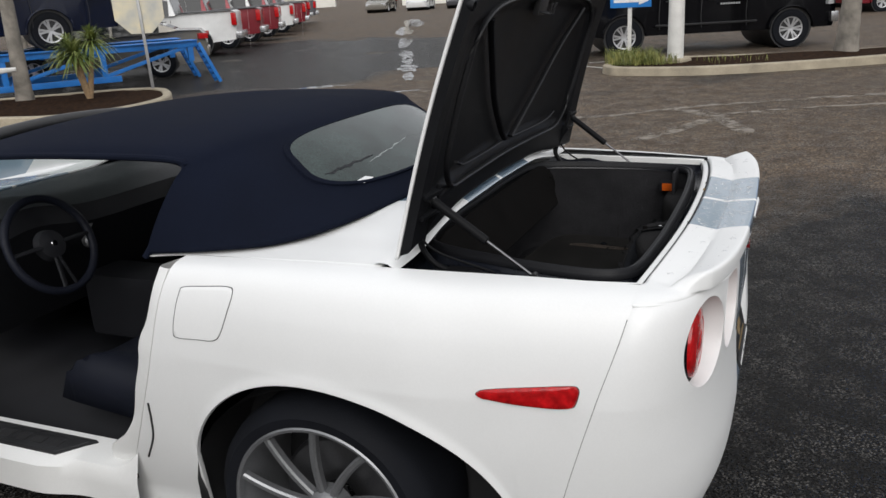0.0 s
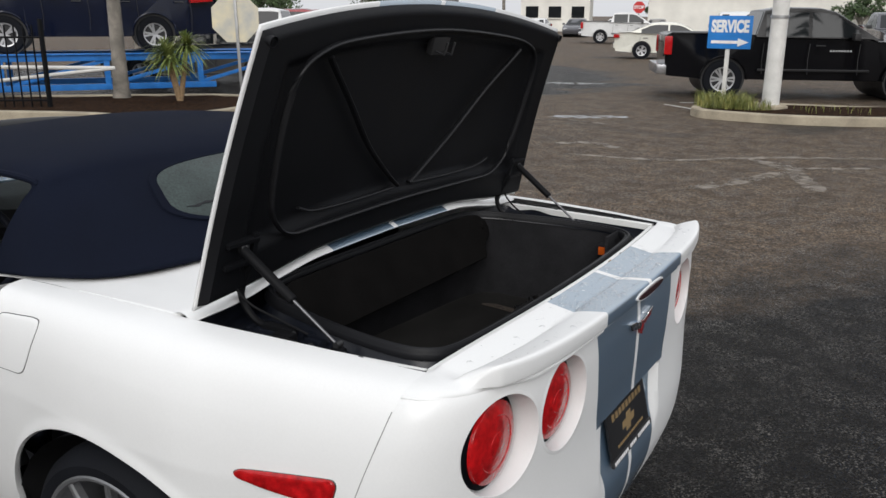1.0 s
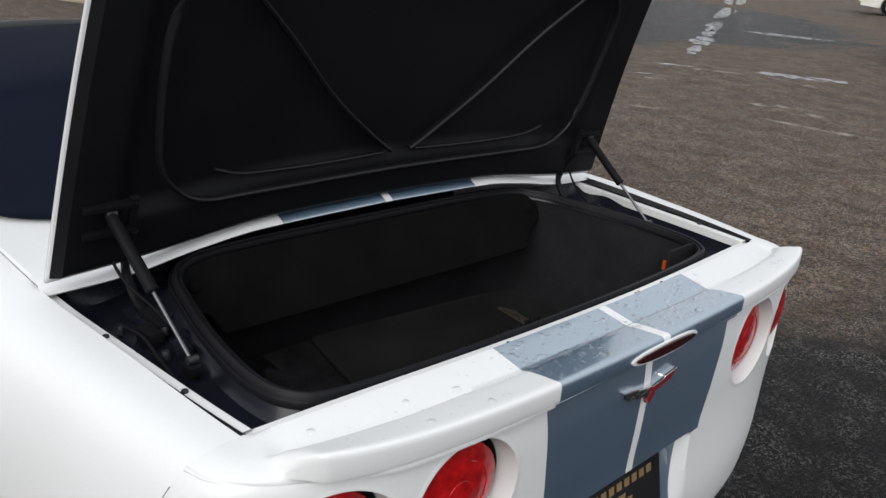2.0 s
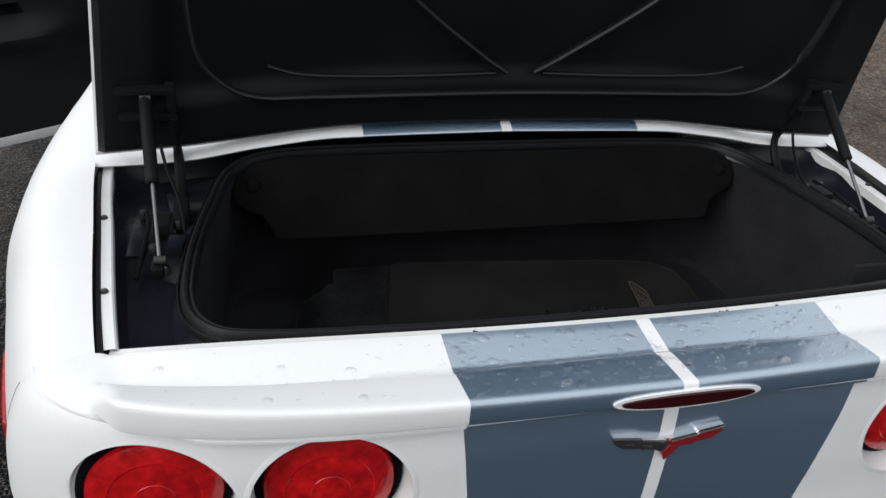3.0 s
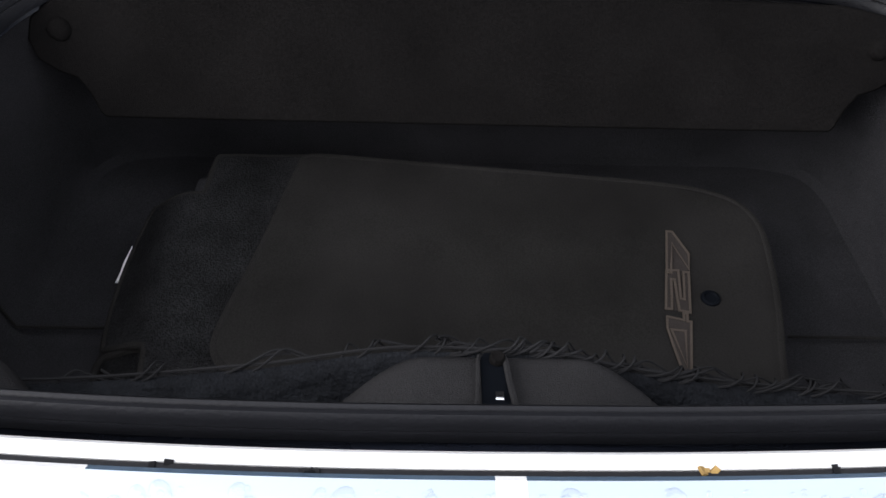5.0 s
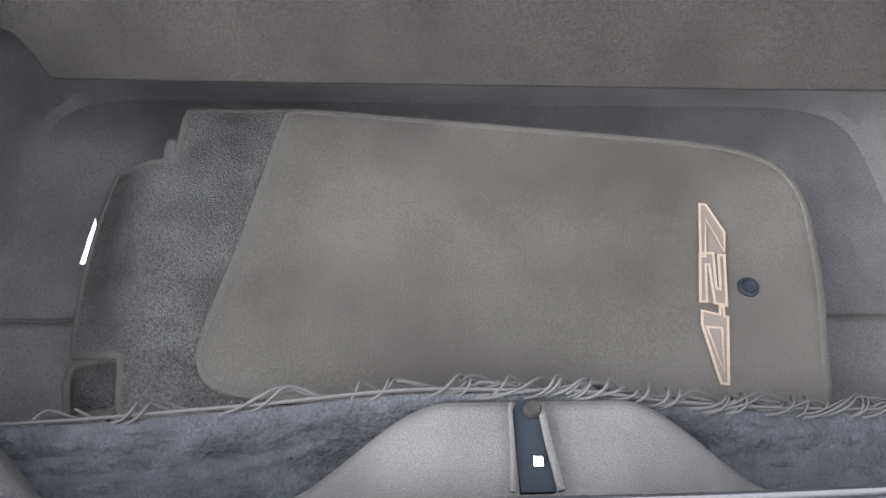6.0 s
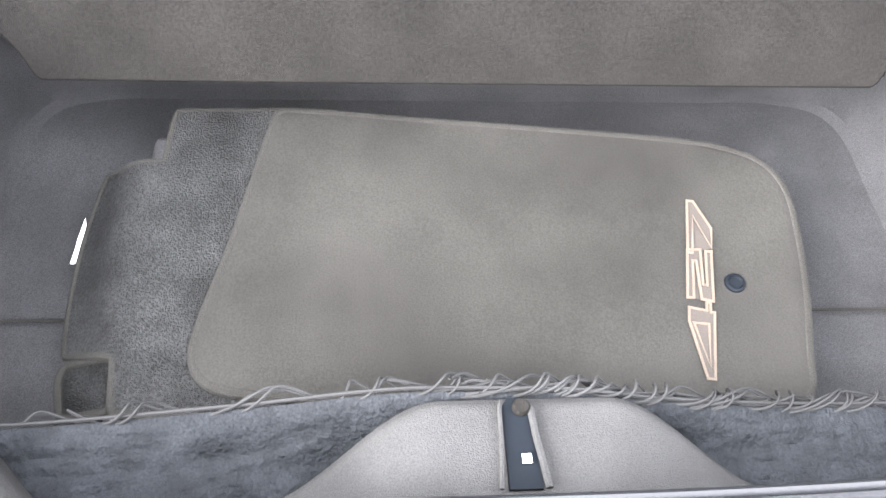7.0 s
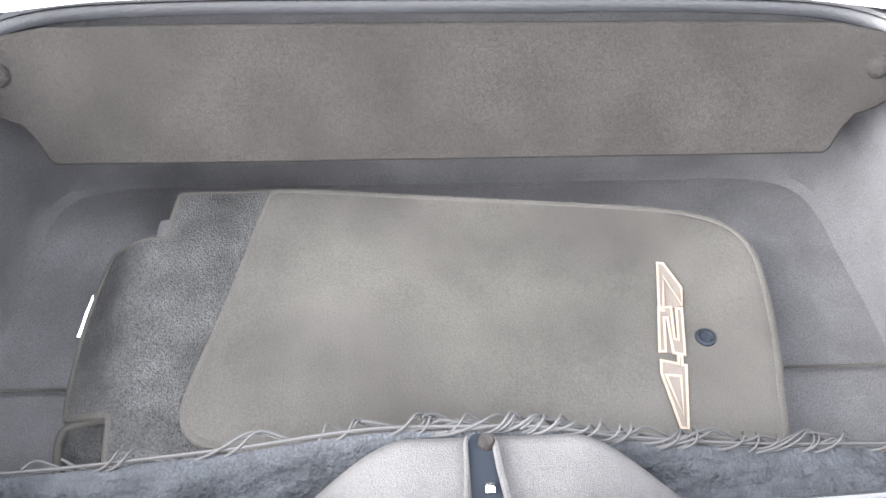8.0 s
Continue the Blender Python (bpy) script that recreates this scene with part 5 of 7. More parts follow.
def open_door():
    """The driver's door, hinged at its front edge and swung wide open."""
    d = thing("driver_door", "", "")
    d.parent = car
    d.matrix_local = Matrix.Translation((-1.98, -0.90, 0)) @ pose(0, 0, 0, 0, 0, -56)
    b = B()
    def skin(u, v):
        x = lerp(0, 1.38, u)
        z = lerp(0.925, 0.27, v)
        return (x, -0.05 - 0.03 * math.sin(math.pi * v) , z)
    surf(b, skin, 31, 13)
    part("outer_skin", b, M_WHITE, d, "white outer door skin", solid=0.02)
    b = B()
    def inner(u, v):
        x = lerp(0.02, 1.36, u)
        z = lerp(0.92, 0.29, v)
        arm = 0.06 * math.exp(-((z - 0.68) / 0.05) ** 2) * smooth(0.15, 0.35, u) * (1 - smooth(0.8, 0.95, u))
        return (x, 0.04 + arm, z)
    surf(b, inner, 41, 33)
    part("inner_trim", b, M_DASH, d, "black moulded inner door trim", solid=0.02)
    b = B()
    box(b, (0.69, 0.0, 0.28), (1.36, 0.09, 0.04), None, 0.01)
    box(b, (1.37, 0.0, 0.6), (0.03, 0.09, 0.62), None, 0.01)
    part("door_edge", b, M_JAMB, d)
    b = B()
    slab(b, [(0.0, 0.0), (0.10, 0.0), (0.12, 0.02), (0.10, 0.04), (0.02, 0.04)], lambda x, z: (0.5 + x, 0.09, 0.78 + z), lambda x, z: (0.5 + x, 0.10, 0.78 + z))
    part("pull_handle", b, M_CHROME, d, "chrome inner door release")


for sg in (-1, 1):
    quarter(sg)
bumper()
deck()
tonneau()
boot()
lid()
struts()
tail_lamps()
rear_trim()
side_trim()
wheels()
soft_top()
cabin()
front_body()
open_door()


# ---- inside the boot ----
def boot_trim():
    # felt board across the front of the boot, hung on two round fasteners
    half = [(0.0, 0.962), (0.30, 0.962), (0.47, 0.960), (0.53, 0.950), (0.568, 0.925), (0.575, 0.900), (0.565, 0.876), (0.540, 0.862), (0.518, 0.855), (0.505, 0.838), (0.495, 0.815), (0.488, 0.809), (0.30, 0.8085)]
    out = [(y, z) for y, z in half] + [(0.0, 0.8085)] + [(-y, z) for y, z in reversed(half[1:])]
    def at(y, z, h):
        x = 0.193 + (0.912 - z) * 0.485
        return (x + h * 0.9, y, z + h * 0.43)
    b = B()
    slab(b, out, lambda y, z: at(y, z, -0.010), lambda y, z: at(y, z, 0.002))
    board = part("trim_board", b, M_BOARD, car, "grey felt trim board across the boot's front", bevel=0.004)
    for sg in (-1, 1):
        b = B()
        lathe(b, [(0.0001, 0.008), (0.008, 0.0075), (0.014, 0.004), (0.016, -0.001)], 20, Matrix.Translation(at(sg * 0.532, 0.912, 0.002)) @ pose(0, 0, 0, 0, 64, 0))
        part("fastener", b, M_BOARD, board, "grey round fastener")
    # carpeted pads along the rear wall; the middle one holds the latch
    def pad(yc, wide, flat, top, name, label):
        b = B()
        def f(u, v):
            y = yc + (u * 2 - 1) * wide
            s = 1 - smooth(flat, wide, abs(y - yc))
            xf = 0.712 - 0.075 * s
            zt = lerp(0.80, top, s)
            pts = [(xf + 0.006, 0.70), (xf, 0.74), (xf - 0.002, zt - 0.03), (xf + 0.002, zt - 0.010), (xf + 0.010, zt - 0.002), (xf + 0.03, zt + 0.003), (0.728, zt + 0.012 * s), (0.744, zt + 0.016)]
            k = v * 7
            i = min(int(k), 6)
            x, z = [lerp(pts[i][j], pts[i + 1][j], k - i) for j in (0, 1)]
            return (x, y, z)
        surf(b, f, 61, 22)
        return part(name, b, M_PAD, car, label, solid=0.004)
    mid = pad(0.014, 0.245, 0.075, 0.856, "latch_cover", "grey carpeted latch cover")
    pad(-0.555, 0.16, 0.06, 0.850, "wall_pad", "grey carpeted pad")
    pad(0.575, 0.16, 0.06, 0.850, "wall_pad", "grey carpeted pad")
    # no recess is cut: near-black colour stands for the slot's deep shade
    b = B()
    slab(b, [(0.643, -0.003), (0.650, -0.008), (0.725, -0.009), (0.725, 0.019), (0.650, 0.013), (0.643, 0.008)], lambda x, y: (x, y, 0.840), lambda x, y: (x, y, lerp(0.8605, 0.8745, (x - 0.64) / 0.08)))
    part("latch_slot", b, M_SLOT, mid, "flush latch slot, its deep shade painted black", soft=False)
    b = B()
    lathe(b, [(0.0001, 0.006), (0.006, 0.006), (0.008, 0.002), (0.008, -0.004)], 16, pose(0.653, 0.008, 0.8655))
    part("latch_button", b, M_BOARD, mid)
    b = B()
    box(b, (0.700, 0.007, 0.8735), (0.009, 0.008, 0.006), None, 0.001)
    part("latch_pawl", b, M_CHROME, mid, "bright latch pawl")
    for y, w in ((-0.011, 0.0022), (0.016, 0.0034)):
        b = B()
        tube(b, spline([(0.646, y * 0.8, 0.860), (0.656, y, 0.865), (0.68, y * 1.1, 0.870), (0.70, y * 1.25, 0.874), (0.725, y * 1.45, 0.877)], 14), w, 6)
        part("slot_edge", b, M_PAD, mid)
    # amber reflector on the side wall under the seal, in a black hood
    b = B()
    box(b, (0.641, 0.622, 0.866), (0.060, 0.050, 0.036), None, 0.004)
    box(b, (0.672, 0.582, 0.888), (0.010, 0.120, 0.096), None, 0.004)
    hood = part("reflector_hood", b, M_CARPET, car, "dark carpeted reflector hood")
    b = B()
    box(b, (0.640, 0.594, 0.866), (0.038, 0.008, 0.028), None, 0.003)
    part("corner_reflector", b, M_AMBER, hood, "amber reflector")
    # carpet seams
    for sg in (-1, 1):
        b = B()
        tube(b, [(0.452, sg * 0.44, 0.6215), (0.452, sg * 0.605, 0.6215), (0.452, sg * 0.615, 0.70)], 0.0022, 5)
        part("carpet_seam", b, M_BIND, car)


M_PAD = mat("grey_carpet_pad", (0.0250, 0.0246, 0.0252), 0.95, var=0.14, scale=14, grain=0.22, gscale=600, bump=0.35, bscale=700, spec=0.03)
boot_trim()

FLOOR_Z = 0.691


def wavy(outline, n):
    return spline([(x, y, 0) for x, y in outline], n, True)


def mat_piece(name, outline, z, h, mt, binding, label, n=140, droop=0.0):
    """A car mat lying on the boot floor: a rounded slab with a sewn binding round its edge."""
    P = wavy(outline, n)
    c = sum(P, Vector()) / n
    def lift(p):
        return 0.003 * noise.noise((p.x * 5 + 3, p.y * 5, z * 40)) + 0.0015 - droop * smooth(0.39, 0.48, -p.y)
    root = thing(name, label, "car mat", BASE, group="mats in the boot")
    b = B()
    L = []
    for k, dz in ((1.0, 0.0), (1.0, h * 0.7), (0.985, h), (0.95, h), (0.85, h), (0.7, h), (0.5, h), (0.3, h), (0.1, h)):
        L.append([Vector((lerp(c.x, p.x, k), lerp(c.y, p.y, k), z + dz + lift(c.lerp(p, k)))) for p in P])
    V = rings(b, L)
    b.faces.new(V[-1])
    part("carpet_sheet", b, mt, root, "")
    b = B()
    tube(b, [Vector((lerp(c.x, p.x, 0.992), lerp(c.y, p.y, 0.992), z + h * 0.55 + lift(p))) for p in P], 0.0062, 8, True, flat=0.8)
    part("binding", b, binding, root, "sewn binding")
    return root


mat_piece("floor_mat", [(0.200, -0.18), (0.197, -0.30), (0.198, -0.355), (0.206, -0.366), (0.268, -0.371), (0.276, -0.377), (0.279, -0.435), (0.286, -0.450), (0.36, -0.464), (0.44, -0.468), (0.506, -0.464), (0.516, -0.456), (0.530, -0.405), (0.540, -0.396), (0.588, -0.391), (0.596, -0.38),
                        (0.600, -0.33), (0.600, -0.25), (0.596, -0.1), (0.57, 0.05), (0.40, 0.05), (0.26, 0.02)], 0.692, 0.010, M_PILE, M_BIND, "dark grey pile car mat lying on the boot floor", droop=0.045)
def mat_loop():
    """The hook loop sewn to the pile mat's corner."""
    root = bpy.data.objects["floor_mat"]
    b = B()
    P = spline([(0.527, -0.448, 0), (0.530, -0.460, 0), (0.545, -0.464, 0), (0.575, -0.458, 0), (0.588, -0.450, 0), (0.590, -0.42, 0), (0.588, -0.398, 0), (0.57, -0.395, 0), (0.545, -0.396, 0), (0.531, -0.402, 0), (0.527, -0.42, 0)], 60, True)
    tube(b, [p + Vector((0, 0, 0.690 - 0.03 * smooth(0.39, 0.48, -p.y))) for p in P], 0.005, 6, True, flat=0.7)
    part("corner_loop", b, M_BIND, root, "bound corner tab")
    b = B()
    c = sum(P, Vector()) / 60
    b.faces.new([b.verts.new(c.lerp(p, 0.97) + Vector((0, 0, 0.688 - 0.03 * smooth(0.39, 0.48, -p.y)))) for p in P])
    part("corner_tab", b, M_PILE, root, solid=0.004, fix=False)


mat_loop()
top_mat = mat_piece("floor_mat", [(0.205, -0.205), (0.207, -0.236), (0.232, -0.246), (0.391, -0.281), (0.500, -0.309), (0.544, -0.313), (0.570, -0.296), (0.581, -0.262), (0.588, -0.19), (0.597, -0.036), (0.606, 0.15), (0.608, 0.32),
                        (0.597, 0.362), (0.54, 0.376), (0.473, 0.391), (0.396, 0.402), (0.330, 0.404), (0.286, 0.384), (0.262, 0.340), (0.249, 0.277), (0.238, 0.167), (0.222, -0.016), (0.210, -0.14)], 0.704, 0.008, M_MAT, M_BIND, "grey car mat with embroidered number, lying on another mat")


def emblem():
    """The outlined, slanted digits 4, 2 and 7 sewn on the upper mat."""
    def at(s, t, h):
        x, y = 0.586 - 0.247 * s - 0.004 * t, 0.2545 + 0.0506 * s - 0.034 * t
        return Vector((x, y, 0.7135 + h + 0.003 * noise.noise((x * 5 + 3, y * 5, 0.704 * 40)) + 0.0015))
    SEVEN = [(0.965, 1.01), (0.965, 0.79), (0.815, 0.13), (0.705, 0.12), (0.880, 0.79), (0.665, 0.81), (0.665, 0.97)]
    TWO = [(0.422, 0.98), (0.681, 0.99), (0.688, 0.54), (0.499, 0.44), (0.496, 0.30), (0.681, 0.34), (0.684, 0.14), (0.415, 0.09), (0.421, 0.49), (0.622, 0.68), (0.622, 0.80), (0.425, 0.76)]
    FOUR = [(0.034, 0.29), (0.304, 0.92), (0.373, 0.93), (0.363, 0.32), (0.407, 0.33), (0.407, 0.20), (0.357, 0.19), (0.357, 0.06), (0.034, 0.05)]
    HOLE = [(0.296, 0.77), (0.296, 0.26), (0.086, 0.19)]
    def outline(b, P, w):
        n = len(P)
        loops = [[], [], [], []]
        for i in range(n):
            d0, d1 = (P[i] - P[i - 1]).normalized(), (P[(i + 1) % n] - P[i]).normalized()
            m0, m1 = Vector((-d0.y, d0.x, 0)), Vector((-d1.y, d1.x, 0))
            o = (m0 + m1) * (w / max(0.45, 1 + m0.dot(m1)))
            for q, (side, up) in enumerate(((1, -0.001), (1, 0.0006), (-1, 0.0006), (-1, -0.001))):
                loops[q].append(P[i] + o * side + Vector((0, 0, up)))
        rings(b, loops)
    for k, pts in enumerate((SEVEN, TWO, FOUR, HOLE)):
        if pts is not HOLE:
            b = B()
            slab(b, pts, lambda q, t: at(q, t, -0.0012), lambda q, t: at(q, t, 0.0002))
            bmesh.ops.triangulate(b, faces=[f for f in b.faces if len(f.verts) > 4])
            part("digit_fill", b, M_THREADBG, top_mat, "taupe stitched digit", soft=False)
        b = B()
        P = [at(q, t, 0.0006) for q, t in pts]
        outline(b, P, 0.00145)
        part("digit_outline", b, M_THREAD, top_mat, "cream embroidered outline", soft=False)
    b = B()
    lathe(b, [(0.0001, 0.0022), (0.0075, 0.0025), (0.009, 0.0050), (0.012, 0.004), (0.013, 0.0)], 24, pose(0.459, 0.304, 0.7125))
    part("grommet", b, M_SLOT, top_mat, "black rubber grommet")


emblem()


def paper_tag():
    b = B()
    out = [(0.0, 0.0), (0.008, -0.001), (0.014, 0.02), (0.018, 0.05), (0.012, 0.062), (0.006, 0.03)]
    slab(b, out, lambda u, v: (0.375 - v, -0.490 + u * 0.6 - 0.004, 0.6215), lambda u, v: (0.375 - v, -0.490 + u * 0.6, 0.626 + 0.006 * math.sin(v * 40)))
    single("paper_tag", b, M_PRINT, "small white paper tag beside the pile mat", "tag", BASE, soft=False)


paper_tag()


def cargo_net():
    net = thing("cargo_net", "dark elastic cargo net bunched along the boot's rear wall", "net", BASE)
    rnd = random.Random(4)
    def line(y):
        return Vector((0.628 + 0.004 * math.sin(y * 9), y, table([(-0.56, 0.780), (-0.45, 0.784), (-0.24, 0.806), (-0.06, 0.845), (0.05, 0.846), (0.14, 0.822), (0.36, 0.776), (0.56, 0.752)], y)))
    b = B()
    tube(b, [line(-0.57 + 1.14 * i / 80) for i in range(81)], 0.0018, 6)
    part("elastic_cord", b, M_NET, net, "grey elastic cord")
    for k in range(16):
        b = B()
        y0 = rnd.uniform(-0.56, -0.15) if k < 4 else rnd.uniform(-0.12, 0.10)
        y1 = y0 + rnd.uniform(0.25, 0.45) if k < 4 else rnd.uniform(0.3, 0.56)
        f, ph, amp = rnd.uniform(38, 75), rnd.uniform(0, 6), rnd.uniform(0.009, 0.017) if k < 4 else rnd.uniform(0.004, 0.013)
        pts = []
        m = 90
        for i in range(m):
            y = lerp(y0, y1, i / (m - 1))
            q = f * y + ph + 1.2 * math.sin(y * 17 + k)
            pts.append(line(y) + Vector((-0.004 + amp * 0.9 * math.cos(q), 0.010 * math.sin(q * 1.0 + 1.0), -0.006 + amp * math.sin(q) + 0.004 * math.sin(y * 31 + k))))
        tube(b, pts, 0.0014, 5, flat=0.8)
        part("strand", b, M_NET, net)
    # the fine dark netting that hangs slack from the cord to the rear wall
    b = B()
    def sheet(u, v):
        y = lerp(-0.60, 0.60, u)
        c = line(min(0.56, max(-0.56, y)))
        fold = 0.005 * noise.noise((y * 22 + v * 3, v * 7, 1.0)) + 0.0022 * noise.noise((y * 60, v * 16, 5.0)) + 0.001 * noise.noise((y * 130, v * 40, 9.0))
        x = lerp(c.x + 0.003, 0.724, v)
        z = lerp(c.z - 0.004, 0.770, smooth(0.0, 0.55, v))
        return (x, y, z + fold * smooth(0.0, 0.2, v))
    surf(b, sheet, 301, 31)
    part("mesh", b, M_NETFINE, net, "slack navy-black netting")


cargo_net()


def rain_beads():
    """Drops standing on the wet rear deck."""
    rnd = random.Random(11)
    b = B()
    n = 0
    while n < 640:
        y, v = rnd.uniform(-0.70, 0.70), rnd.uniform(0.05, 0.97)
        if abs(y) > 0.31 and rnd.random() < 0.90:
            continue
        big = rnd.random() < 0.20
        r = rnd.uniform(0.005, 0.0092) if big else rnd.uniform(0.0014, 0.0036)
        a = abs(y)
        xf = deck_front(y) + 0.008
        xe = rear_x(a, 0.930) + 0.016
        x = lerp(xf, xe, v)
        zf = deck_z(a)
        k = (x - xf) / (xe - xf)
        dip = 0.0105 + 0.0025 * smooth(0.0, 0.3, a)
        z = zf - dip * (k / 0.5) if k < 0.5 else lerp(zf - dip, lip_z(a), ((k - 0.5) / 0.5) ** lerp(0.62, 0.45, smooth(0.25, 0.72, a)))
        if k < 0.05 or k > 0.96:
            continue
        st = rnd.uniform(0.85, 1.2) * (1.35 if big and rnd.random() < 0.3 else 1)
        turn = rnd.uniform(-0.5, 0.5)
        seg = 18 if big else 9
        L = []
        for q, h in ((1.0, 0.0), (0.93, 0.22), (0.7, 0.40), (0.35, 0.5)):
            ring = []
            for j in range(seg):
                an = math.tau * j / seg
                wob = 1 + 0.09 * math.sin(an * 2 + n) + 0.05 * math.sin(an * 3 + 2 * n)
                dx, dy = r * q * st * math.cos(an) * wob, r * q * math.sin(an) * wob
                ring.append((x + dx * math.cos(turn) - dy * math.sin(turn), y + dx * math.sin(turn) + dy * math.cos(turn), z - 0.0003 + r * h * 0.9))
            L.append(ring)
        V = rings(b, L)
        b.faces.new(V[-1])
        n += 1
    single("rain_drops", b, M_BEAD, "clear rain drops standing on the wet rear deck", "rain drops", BASE, kind="stuff")


rain_beads()


# ---- wind-blown bits caught in the gap ahead of the rear deck ----
def leaf_bits():
    rnd = random.Random(5)
    m_dry = mat("dry_leaf", (0.30, 0.19, 0.06), 0.8, var=0.3, scale=60)
    for y, mt, n, lab in ((-0.147, M_IRON, 4, "dark crumbs of dirt in the deck's gap"), (0.153, m_dry, 3, "scrap of yellow dry leaf in the deck's gap"), (0.246, M_IRON, 3, "dark crumbs of dirt in the deck's gap"), (-0.259, M_IRON, 2, "dark crumbs of dirt in the deck's gap")):
        b = B()
        for k in range(n):
            yy = y + rnd.uniform(-0.010, 0.010)
            x = deck_front(yy) - 0.004 + rnd.uniform(-0.003, 0.003)
            z = deck_z(yy) - 0.0115
            box(b, (x, yy, z), (rnd.uniform(0.003, 0.005), rnd.uniform(0.004, 0.008), 0.0025), pose(0, 0, 0, rnd.uniform(-30, 30), rnd.uniform(-30, 30), rnd.uniform(0, 180)).to_3x3())
        single("leaf_bit" if mt is m_dry else "dirt_crumbs", b, mt, lab, "debris", BASE, soft=False)


leaf_bits()


# ---- the lot round the car ----
def paint(name, col, metal=0.2):
    return mat(name, col, 0.24, metal, coat=0.12, var=0.04, grain=0.03, spec=0.35)


P_BLACK = mat("black_car_paint", (0.003, 0.003, 0.004), 0.12, var=0.04, grain=0.03, spec=0.22)
P_NAVY = mat("navy_car_paint", (0.003, 0.0058, 0.020), 0.10, var=0.04, grain=0.03, spec=0.40)
P_SILVER = paint("champagne_car_paint", (0.23, 0.215, 0.19), 0.4)
P_WHITE = paint("white_car_paint", (0.62, 0.62, 0.61), 0.0)
P_RED = paint("maroon_car_paint", (0.165, 0.011, 0.018))
P_GREY = paint("grey_car_paint", (0.10, 0.10, 0.11), 0.5)
P_CREAM = paint("cream_car_paint", (0.66, 0.65, 0.58), 0.0)


def road_wheel(parent, x, y, r, sg, spokes=10):
    w = thing("wheel", "", "")
    w.parent = parent
    w.matrix_local = Matrix.Translation((x, y, r))
    m = pose(0, 0, 0, 90 * (1 if sg < 0 else -1), 0, 0)
    h, rim = 0.115, r * 0.62
    b = B()
    lathe(b, [(rim - 0.01, -h + 0.02), (rim + 0.02, -h), (r - 0.03, -h + 0.01), (r, -h + 0.04), (r, h - 0.04), (r - 0.03, h - 0.01), (rim + 0.02, h), (rim - 0.01, h - 0.015)], 36, m)
    part("tyre", b, M_TYRE, w)
    b = B()
    lathe(b, [(rim, h - 0.005), (rim - 0.02, h - 0.012), (rim - 0.03, h - 0.06), (rim - 0.03, -h)], 36, m)
    rm = part("rim", b, M_ALLOYBRIGHT, w, "bright alloy rim")
    b = B()
    lathe(b, [(0.0001, h - 0.075), (rim - 0.03, h - 0.075)], 24, m)
    part("backing", b, M_BLACKTRIM, rm)
    for k in range(spokes):
        a = math.tau * (k // 2) / (spokes / 2) + (0.17 if k % 2 else -0.17)
        b = B()
        t, n = Vector((math.cos(a), math.sin(a), 0)), Vector((-math.sin(a), math.cos(a), 0))
        L = []
        for q, ww, hh in ((0.0, 0.026, h - 0.03), (0.45, 0.019, h - 0.02), (1.0, 0.026, h - 0.010)):
            c = t * (rim - 0.015) * q
            L.append([m @ (c + n * ww + Vector((0, 0, hh - 0.03))), m @ (c + n * ww * 0.8 + Vector((0, 0, hh))), m @ (c - n * ww * 0.8 + Vector((0, 0, hh))), m @ (c - n * ww + Vector((0, 0, hh - 0.03)))])
        rings(b, L, caps=True)
        part("spoke", b, M_ALLOYBRIGHT, rm)
    return w


M_ALLOYBRIGHT = mat("bright_alloy", (0.52, 0.52, 0.53), 0.3, 0.5, var=0.05)
M_SCREEN = mat("tinted_window", (0.010, 0.012, 0.0135), 0.05, var=0.05, spec=0.28)
M_CLEARLENS = mat("clear_lamp", (0.55, 0.56, 0.58), 0.1, 0.3, coat=0.8)

KINDS = {
    # length, width, wheelbase, wheel radius, front axle from nose, body outline top from nose to tail, cabin outline, cabin half width at roof
    "pickup": dict(L=5.85, W=2.02, wb=3.65, r=0.41, fa=0.98, low=0.42, top=[(0.0, 0.62), (0.02, 0.98), (0.12, 1.10), (0.8, 1.17), (1.62, 1.21), (1.75, 1.26), (4.02, 1.29), (4.04, 1.33), (5.72, 1.36), (5.82, 1.32), (5.85, 0.98), (5.83, 0.62)],
                   cab=[(1.55, 1.22), (2.45, 1.80), (2.75, 1.87), (3.50, 1.88), (3.86, 1.82), (4.02, 1.27)], posts=[2.95], tw=0.74),
    "sedan": dict(L=4.85, W=1.84, wb=2.80, r=0.335, fa=0.95, low=0.26, top=[(0.0, 0.45), (0.03, 0.66), (0.25, 0.78), (1.0, 0.90), (1.45, 0.95), (3.9, 1.02), (4.2, 1.06), (4.72, 1.04), (4.83, 0.92), (4.85, 0.55)],
                  cab=[(1.35, 0.93), (2.15, 1.36), (2.5, 1.44), (3.0, 1.45), (3.4, 1.40), (4.25, 1.05)], posts=[2.72], tw=0.60),
    "suv": dict(L=4.96, W=1.84, wb=2.72, r=0.36, fa=0.93, low=0.32, top=[(0.0, 0.55), (0.03, 0.85), (0.2, 0.96), (0.95, 1.06), (1.3, 1.10), (3.9, 1.16), (4.75, 1.17), (4.90, 1.08), (4.96, 0.75), (4.92, 0.5)],
                cab=[(1.2, 1.09), (1.95, 1.52), (2.3, 1.63), (3.3, 1.65), (4.1, 1.60), (4.42, 1.50), (4.80, 1.16)], posts=[2.45, 3.35], tw=0.62),
}


